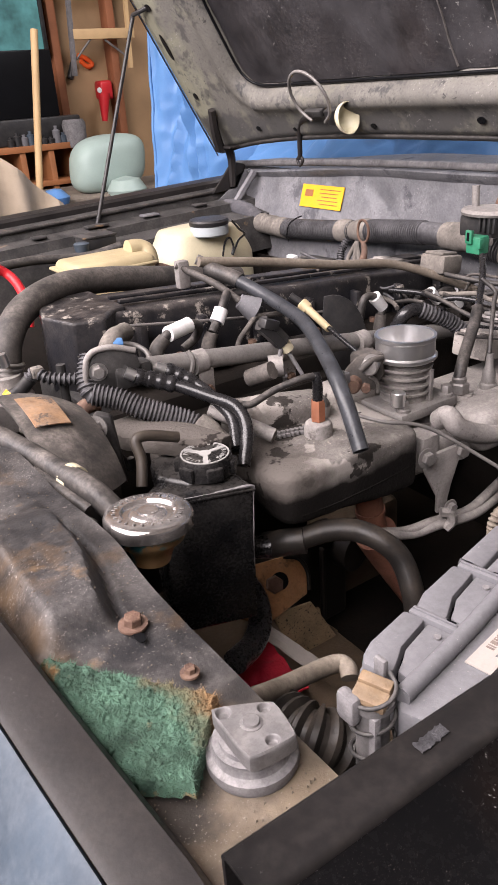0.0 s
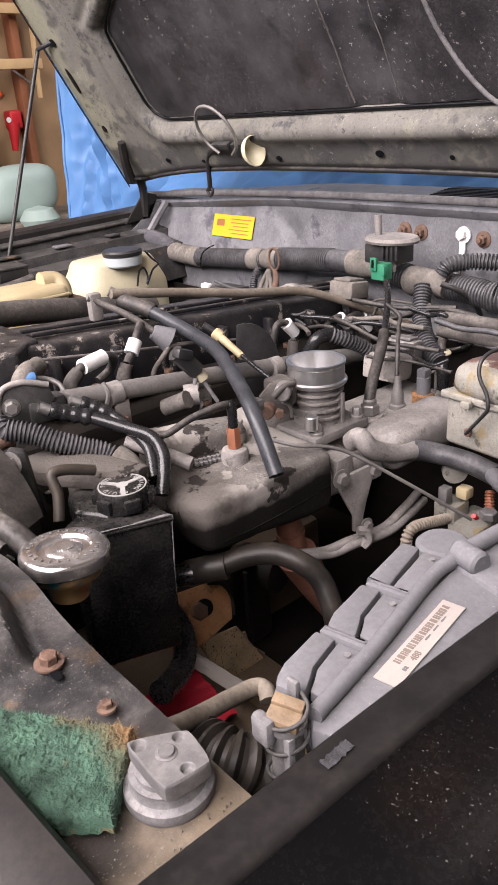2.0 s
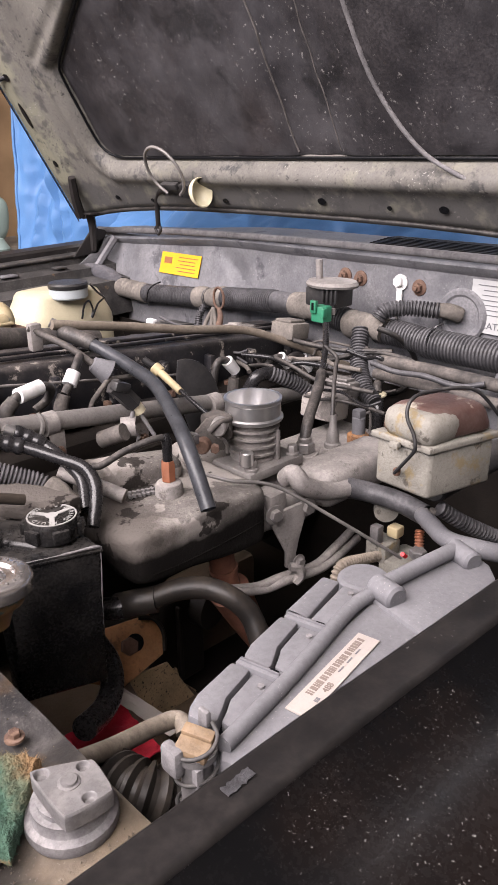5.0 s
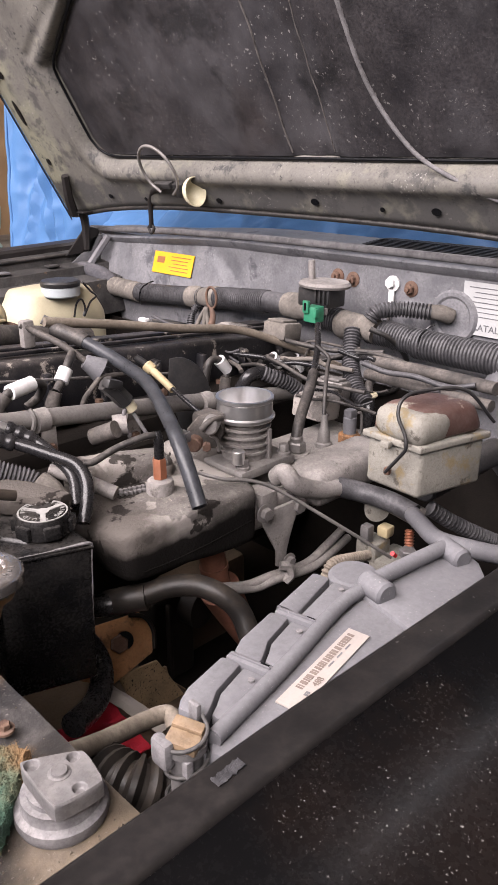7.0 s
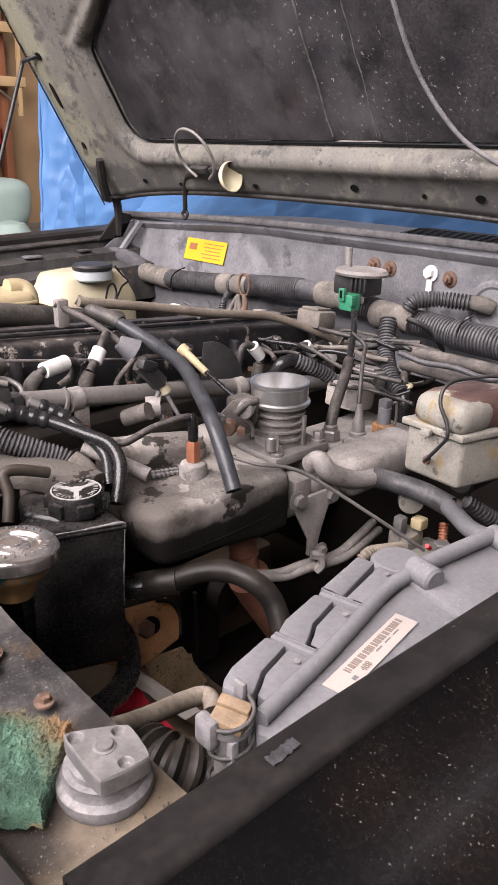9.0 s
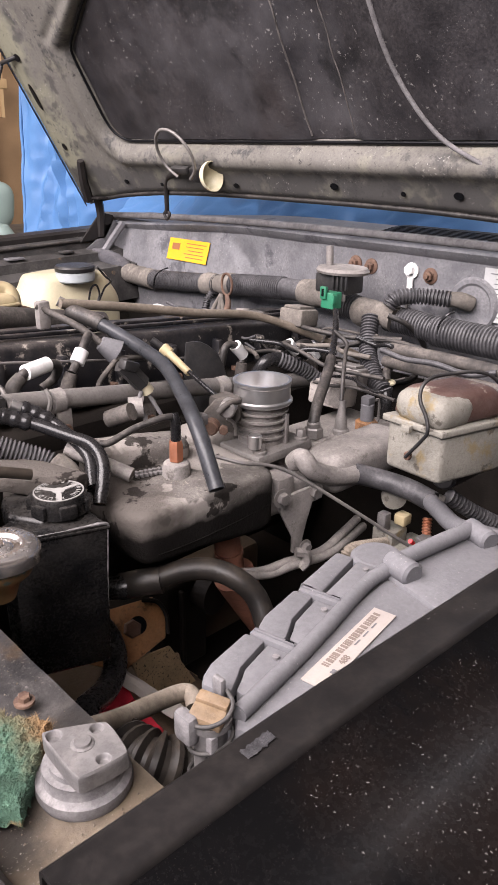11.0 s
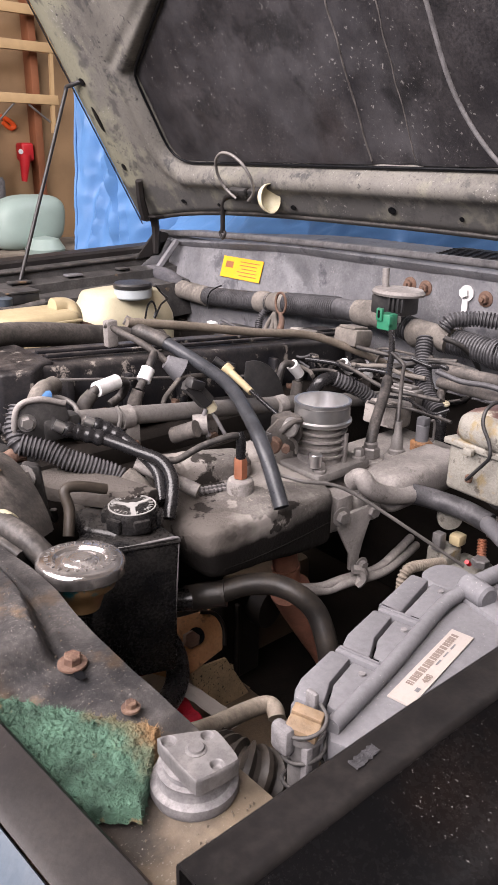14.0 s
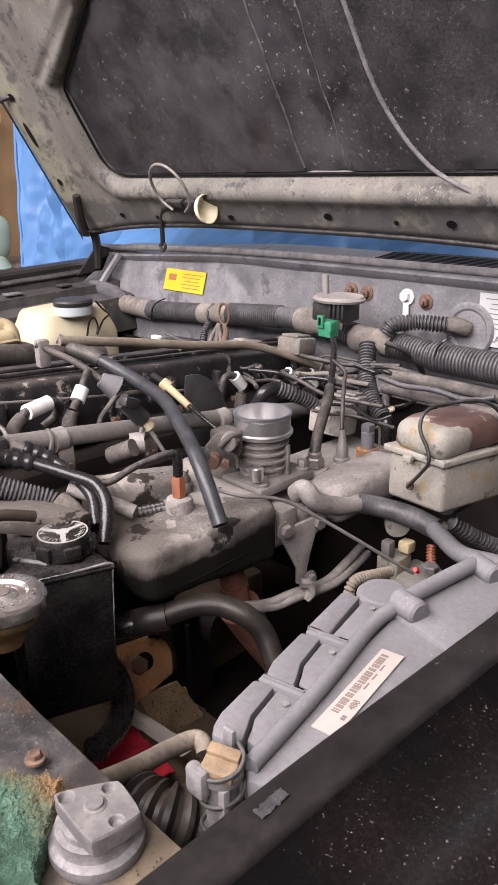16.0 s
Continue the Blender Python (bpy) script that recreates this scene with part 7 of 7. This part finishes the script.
part("plate", field(80, 80, plate_at), ZINC, iso, "grey zinc plate")
part("neck", cylinder(i0 + V(0, 0, 0.006), V(i0.x, i0.y, ZT - 0.009), 0.0155, 26), PALE_RUBBER, iso)
rv = V((0.165, 0.243, 0.951))
part("rivet", lathe([(0, -0.002), (0.0054, -0.002), (0.0054, 0.0003), (0.0042, 0.0007), (0.0038, 0.0018), (0, 0.002)], 22, rv), ZINC, iso)
for at, nm in (((0.165, 0.37, 0.926), "rusty hex bolt with washer on the support"), ((0.17, 0.311, 0.928), "small rusty bolt beside the scouring pad")):
    b_ = thing("support_bolt", at, nm, "bolt", "support bolts")
    s_ = 1.0 if "washer" in nm else 0.6
    part("washer", lathe([(0, 0), (0.0092 * s_, 0), (0.0092 * s_, 0.0015), (0, 0.0018)], 22, at), RUST, b_)
    part("head", hexagon(V(at) + V(0, 0, 0.0018), (0.05, -0.05, 1), 0.0058 * s_, 0.0055 * s_), RUST, b_)
solo("support_slot", lathe([(0, 0), (0.0075, 0), (0.0075, 0.0008), (0, 0.0008)], 6, V((0.143, 0.522, 0.927))), TV_BLACK, "dark punched slot in the support", "slot")
solo("bolt_slot", moved(lathe([(0, 0), (1, 0), (1, 0.0006), (0, 0.0006)], 18), Matrix.Translation(V((0.163, 0.358, 0.926))) @ Matrix.Diagonal((0.003, 0.006, 1, 1))), TV_BLACK, "dark slot under the rusty bolt", "slot")

# scouring pad: a matted block with stray fibres
pad = thing("scouring_pad", V((0.13, 0.304, 0.928)), "worn green scouring pad with rust stains", "scouring pad")
p00, p10, p11, p01 = (V(p) for p in ((0.107, 0.37, 0.932), (0.106, 0.263, 0.932), (0.135, 0.243, 0.934), (0.172, 0.281, 0.934)))
q11 = V((0.132, 0.242, 0.934))


def pad_point(u, v):
    p_ = p00.lerp(p01, v).lerp(p10.lerp(q11, v), u)
    e = 0.0018
    w = V(p_.x * 260, p_.y * 260, 0)
    p_ = p_ + V(e * noise.noise(w), e * noise.noise(w + V(5, 0, 0)), 0)
    edge = min(u, v, 1 - u, 1 - v)
    return V(p_.x, p_.y, 0.9275 + 0.0085 * step(0, 0.035, edge) + 0.0022 * noise.noise(w * 0.7) + 0.0016 * noise.noise(w * 2.1))


part("matting", field(110, 110, lambda u, v: pad_point(u, v)), SPONGE, pad, "matted green fibre")
verts, faces = [], []
rnd = random.Random(9)
for i in range(9000):
    u, v = rnd.random(), rnd.random()
    p_ = pad_point(u, v)
    a, e = rnd.uniform(0, 6.28), rnd.uniform(-0.1, 0.8)
    d_ = V(math.cos(a) * math.cos(e), math.sin(a) * math.cos(e), math.sin(e)) * rnd.uniform(0.0015, 0.0042)
    s_ = V(-math.sin(a), math.cos(a), 0) * 0.00018
    k = len(verts)
    verts += [p_ - s_, p_ + s_, p_ + d_ + V(0, 0, 0.0003)]
    faces.append((k, k + 1, k + 2))
me = bpy.data.meshes.new("fibre_nap")
me.from_pydata([tuple(v) for v in verts], [], faces)
me.materials.append(SPONGE)
fib = new("fibre_nap", me)
fib.parent = pad
fib.matrix_parent_inverse = Matrix.Translation(-pad.location)
tagged(fib, "stray green fibres", kind="stuff")
# tape scrap and paint chips on the fender
tp = V((0.2105, 0.1765, 0.9668))
tape = field(18, 10, lambda u, v: tp + V(-0.0085 + 0.017 * u, -0.0028 + 0.0056 * v + 0.0012 * noise.noise(V(u * 9, v * 3, 5)) + 0.001 * u, 0.0006 + 0.0004 * noise.noise(V(u * 7, v * 6, 0))), 0.0003)
solo("tape_scrap", tape, material("crumpled_foil_tape", (0.045, 0.044, 0.047), 0.45, metal=0.2, vary=0.4, spread=120, bump=0.6), "crumpled grey tape scrap on the fender", "tape")

# ---- far things in the garage ----
tvu = thing("shelf_unit", (1.35, 4.1, 0), "orange wooden shelf unit against the wall", "shelf")
SZ = V((1.434, 4.0, 0.989)).z
x0_, x1_ = V((1.046, 4.0, 1.018)).x, V((1.65, 4.0, 0.968)).x
part("top_board", box((x0_ + x1_) / 2, 4.12, SZ, x1_ - x0_, 0.40, 0.03, 0.003), ORANGE_WOOD, tvu)
part("shelf_board", box((x0_ + x1_) / 2, 4.12, SZ - 0.17, x1_ - x0_, 0.40, 0.025, 0.003), ORANGE_WOOD, tvu)
for x_ in (x0_ + 0.02, (x0_ + x1_) / 2, V((1.496, 3.95, 0.909)).x, x1_ - 0.02):
    part("upright", box(x_, 4.12, SZ / 2, 0.03, 0.38, SZ - 0.03, 0.003), ORANGE_WOOD, tvu)
tv = thing("television", (1.4, 4.05, SZ + 0.015), "dark old television on the shelf unit", "television")
tl, br_ = V((1.052, 4.05, 1.43)), V((1.618, 4.05, 1.125))
part("screen", box((tl.x + br_.x) / 2, 4.07, (tl.z + br_.z) / 2, br_.x - tl.x, 0.06, tl.z - br_.z, 0.008), TV_BLACK, tv)
part("base", box((tl.x + br_.x) / 2 + 0.1, 4.07, (SZ + 0.015 + br_.z) / 2, (br_.x - tl.x) * 0.95, 0.16, br_.z - SZ - 0.015, 0.01), BLACK_PLASTIC, tv)
rnd = random.Random(3)
for k in range(9):
    cxk = tl.x + (br_.x - tl.x) * (0.45 + 0.06 * k)
    clut = thing("shelf_clutter", (cxk, 3.95, SZ + 0.015), "small dark odds and ends on the shelf", "clutter", "clutter on the shelf")
    hh = rnd.uniform(0.03, 0.09)
    part("body", lathe([(0, 0), (0.018, 0), (0.02, hh * 0.7), (0.009, hh * 0.8), (0.009, hh), (0, hh)], 12, (cxk, 3.95, SZ + 0.015)), (BLACK_PLASTIC, BLACK_PLASTIC, GREY_PLASTIC, BLUE_GREY, BLACK_PLASTIC)[k % 5], clut)
pic = thing("wall_picture", (1.577, 4.33, 1.571), "faded teal seascape picture on the wall", "picture")
tl, br_ = V((1.304, 4.34, 1.863)), V((1.713, 4.34, 1.433))
part("canvas", box((tl.x + br_.x) / 2, 4.345, (tl.z + br_.z) / 2, br_.x - tl.x, 0.02, tl.z - br_.z), TEAL, pic)
part("frame", merge(box(br_.x, 4.34, (tl.z + br_.z) / 2, 0.02, 0.04, tl.z - br_.z + 0.02, 0.003), box((tl.x + br_.x) / 2, 4.34, br_.z, br_.x - tl.x, 0.04, 0.02, 0.003)), BLACK_PLASTIC, pic)
stk = thing("wooden_handle", (1.256, 3.5, 0.928), "pale wooden tool handle leaning upright", "tool handle")
t_, b_ = V((1.329, 3.45, 1.472)), V((1.218, 3.4, 0.866))
part("handle", tube([b_ - (t_ - b_) * 1.2, b_, t_], 0.0155, 16), PINE, stk)
cup = V((1.644, 3.95, 1.035))
solo("plastic_jug", lathe([(0, -0.06), (0.055, -0.06), (0.06, 0.05), (0.05, 0.07), (0, 0.072)], 20, cup), PALE_RUBBER, "pale grey plastic jug on the shelf", "jug")
bench = thing("work_bench", (1.6, 3.3, 0), "brown cluttered work bench by the wall", "bench")
BZ = V((1.413, 3.25, 0.828)).z
part("bench_top", box(1.75, 3.35, BZ - 0.02, 1.2, 0.5, 0.04, 0.004), BROWN_TUBE, bench)
for x_ in (1.2, 2.3):
    for y_ in (3.15, 3.55):
        part("leg", box(x_, y_, (BZ - 0.04) / 2, 0.06, 0.06, BZ - 0.04, 0.004), PINE, bench)
gt = thing("pale_green_tank", (1.421, 3.2, 0.854), "pale green moulded plastic tank on the bench", "tank")
c = V((1.486, 3.25, 0.949))


def tank_at(u, v):
    a, b = 2 * math.pi * u, math.pi * (v - 0.5)
    n1 = 2 / 3.0
    f = lambda t: math.copysign(abs(t) ** n1, t)
    return (c.x + 0.165 * f(math.cos(b)) * f(math.cos(a)) + 0.03 * math.sin(b), c.y + 0.10 * f(math.cos(b)) * f(math.sin(a)), max(BZ + 0.001, c.z - 0.012 + 0.118 * f(math.sin(b))))


bm = field(36, 20, tank_at)
bmesh.ops.remove_doubles(bm, verts=bm.verts, dist=0.0005)
part("shell", bm, PALE_GREEN, gt, "", 60)
s0 = V((1.492, 3.1, 0.84))
part("lower_bowl", lathe([(0, -0.05), (0.07, -0.05), (0.085, 0.0), (0.06, 0.04), (0, 0.055)], 28, s0), PALE_GREEN, gt)
rag = thing("canvas_sheet", (0.986, 3.0, 0.898), "tan canvas sheet draped over a box", "cloth")


def rag_at(u, v):
    x = V((0.96, 3.0, 0.982)).x - 0.35 + 0.58 * u
    topz = V((0.973, 3.0, 1.044)).z - max(0.0, u - 0.55) * 0.55
    return (x + 0.05 * v * math.sin(u * 9), 3.0 - 0.12 * v + 0.03 * math.sin(u * 26), topz * (1 - v) + 0.02 * v)


part("sheet", field(50, 20, rag_at, 0.003), TAN_CLOTH, rag)
part("box_under", box(V((0.991, 3.1, 0.974)).x - 0.10, 3.22, 0.40, 0.36, 0.3, 0.80, 0.01), PINE, rag)
solo("blue_rag", lathe([(0, -0.03), (0.05, -0.03), (0.06, 0.0), (0.03, 0.03), (0, 0.035)], 14, V((1.17, 3.1, 0.846))), BLUE_TARP, "small blue rag on the bench", "cloth")
lad = thing("step_ladder", (1.794, 4.2, 1.347), "pale wooden ladder frame hung on the wall", "ladder")
LYp = 4.28
for a, b, w in (((1.861, 4.28, 1.816), (1.83, 4.28, 1.308), 0.016), ((2.189, 4.28, 1.821), (2.171, 4.28, 1.334), 0.014)):
    part("rail", tube([a, b], w, 4), PINE if w < 0.015 else PALE_RUBBER, lad)
for pa, pb_ in ((V((1.85, 4.28, 1.51)), V((2.209, 4.28, 1.501))), (V((1.876, 4.28, 1.767)), V((2.228, 4.28, 1.77))), (V((1.895, 4.28, 1.939)), V((2.242, 4.28, 1.95)))):
    part("rung", box((pa.x + pb_.x) / 2, LYp, (pa.z + pb_.z) / 2, pb_.x - pa.x, 0.03, 0.05, 0.003), PINE, lad)
for a, b in (((1.948, 4.28, 1.48), (1.854, 4.28, 1.389)), ((2.031, 4.28, 1.478), (2.155, 4.28, 1.391))):
    part("brace", tube([a, b], 0.006, 6), STEEL, lad)
oc = thing("orange_clamp", (1.864, 4.2, 1.381), "orange plastic clamp hanging on the wall", "clamp")
part("grip", tube([(1.926, 4.425, 1.414), (1.971, 4.425, 1.396), (2.003, 4.425, 1.366), (1.974, 4.425, 1.356), (1.935, 4.425, 1.386)], 0.013, 10), ORANGE, oc)
part("jaw", tube([(1.891, 4.42, 1.376), (1.857, 4.42, 1.299)], 0.018, 8), BLACK_PLASTIC, oc)
rt = thing("red_tool", (1.988, 4.3, 1.173), "red plastic tool case hanging on a stud", "tool")
part("case", merge(box(*V((2.043, 4.4, 1.23)), 0.075, 0.09, 0.10, 0.015, 3), tube([(1.999, 4.31, 1.215), (1.983, 4.31, 1.071)], 0.035, 12, taper=0.45)), RED_TOOL, rt)
part("badge", lathe([(0, 0), (0.014, 0), (0.014, 0.004), (0, 0.005)], 14, V((1.963, 4.285, 1.231)), (0, -1, 0)), WHITE_TAG, rt)

# thin wiring and pipes between the engine and the firewall
rnd = random.Random(21)
for k in range(26):
    x0w, y0w = rnd.uniform(0.86, 1.02), rnd.uniform(0.62, 1.02)
    z0w = rnd.uniform(0.86, 0.92)
    pts = [V(x0w, y0w, z0w)]
    way = V(rnd.uniform(-0.3, 0.6), rnd.choice((-1, 1)) * rnd.uniform(0.4, 1.0), 0)
    for j in range(4):
        pts.append(pts[-1] + way * rnd.uniform(0.03, 0.06) + V(rnd.uniform(-0.012, 0.012), rnd.uniform(-0.012, 0.012), rnd.uniform(-0.012, 0.012)))
        pts[-1].x = min(pts[-1].x, 1.085)
        pts[-1].z = min(pts[-1].z, 0.915)
    rib = rnd.random() < 0.0
    solo("engine_wire", tube(pts, rnd.uniform(0.0045, 0.006) if rib else rnd.uniform(0.0018, 0.0042), 8, 0.006 if rib else 0, 0.0025), rnd.choice((LOOM, RUBBER, TAPE_WRAP, HOSE_DUSTY, RUBBER_CLEAN)), "dusty thin wire behind the engine", "wire", "engine wires")
for k in range(9):
    x0w, y0w = rnd.uniform(0.22, 0.34), rnd.uniform(0.68, 0.92)
    pts = [V(x0w, y0w, rnd.uniform(0.78, 0.86))]
    for j in range(4):
        pts.append(pts[-1] + V(rnd.uniform(-0.02, 0.03), rnd.uniform(-0.04, 0.04), rnd.uniform(-0.03, 0.02)))
    solo("engine_wire", tube(pts, rnd.uniform(0.002, 0.006), 8), rnd.choice((RUBBER, TAPE_WRAP, RUBBER_CLEAN)), "dusty thin wire before the engine", "wire", "engine wires")
for at, s_, mt in (((0.99, 1.204, 0.872), (0.05, 0.09, 0.03), BAY_BLACK), ((0.98, 0.989, 0.904), (0.04, 0.08, 0.025), CAST_OILY_SHADED), ((0.95, 1.269, 0.844), (0.04, 0.07, 0.02), BLACK_PLASTIC), ((0.99, 0.883, 0.925), (0.05, 0.05, 0.03), TAPE_WRAP), ((0.92, 0.706, 0.871), (0.03, 0.05, 0.03), STEEL), ((0.9, 0.722, 0.843), (0.05, 0.06, 0.035), CAST_OILY_SHADED)):
    rl = thing("bay_relay", at, "dusty dark relay block behind the engine", "relay", "relay blocks")
    part("case", box(*at, *s_, 0.005, 2, (0, 8, 5)), mt, rl)
    part("lid", box(at[0], at[1], at[2] + s_[2] / 2 + 0.002, s_[0] * 0.8, s_[1] * 0.7, 0.005, 0.0015, 2, (0, 8, 5)), mt, rl)
wp = thing("white_plug", (0.98, 1.277, 0.883), "small white plastic wire plug", "connector")
part("shell", box(*V((0.97, 1.263, 0.886)), 0.014, 0.024, 0.012, 0.003), WHITE_TAG, wp)

# grit lying on the support and the deck
rnd = random.Random(77)
verts, faces = [], []
for i in range(420):
    x_, y_ = rnd.uniform(0.115, 0.185), rnd.uniform(0.20, 0.75)
    z_, s_ = support_height(x_, y_) + 0.0016, rnd.uniform(0.0003, 0.0009)
    k = len(verts)
    verts += [(x_ - s_, y_ - s_, z_), (x_ + s_, y_ - 0.6 * s_, z_), (x_ + 0.3 * s_, y_ + s_, z_), (x_, y_, z_ + 1.4 * s_)]
    faces += [(k, k + 1, k + 3), (k + 1, k + 2, k + 3), (k + 2, k, k + 3)]
me = bpy.data.meshes.new("grit")
me.from_pydata(verts, [], faces)
me.materials.append(BROWN_TUBE)
tagged(new("grit", me), "fine brown grit scattered on the radiator support", "grit", kind="stuff")
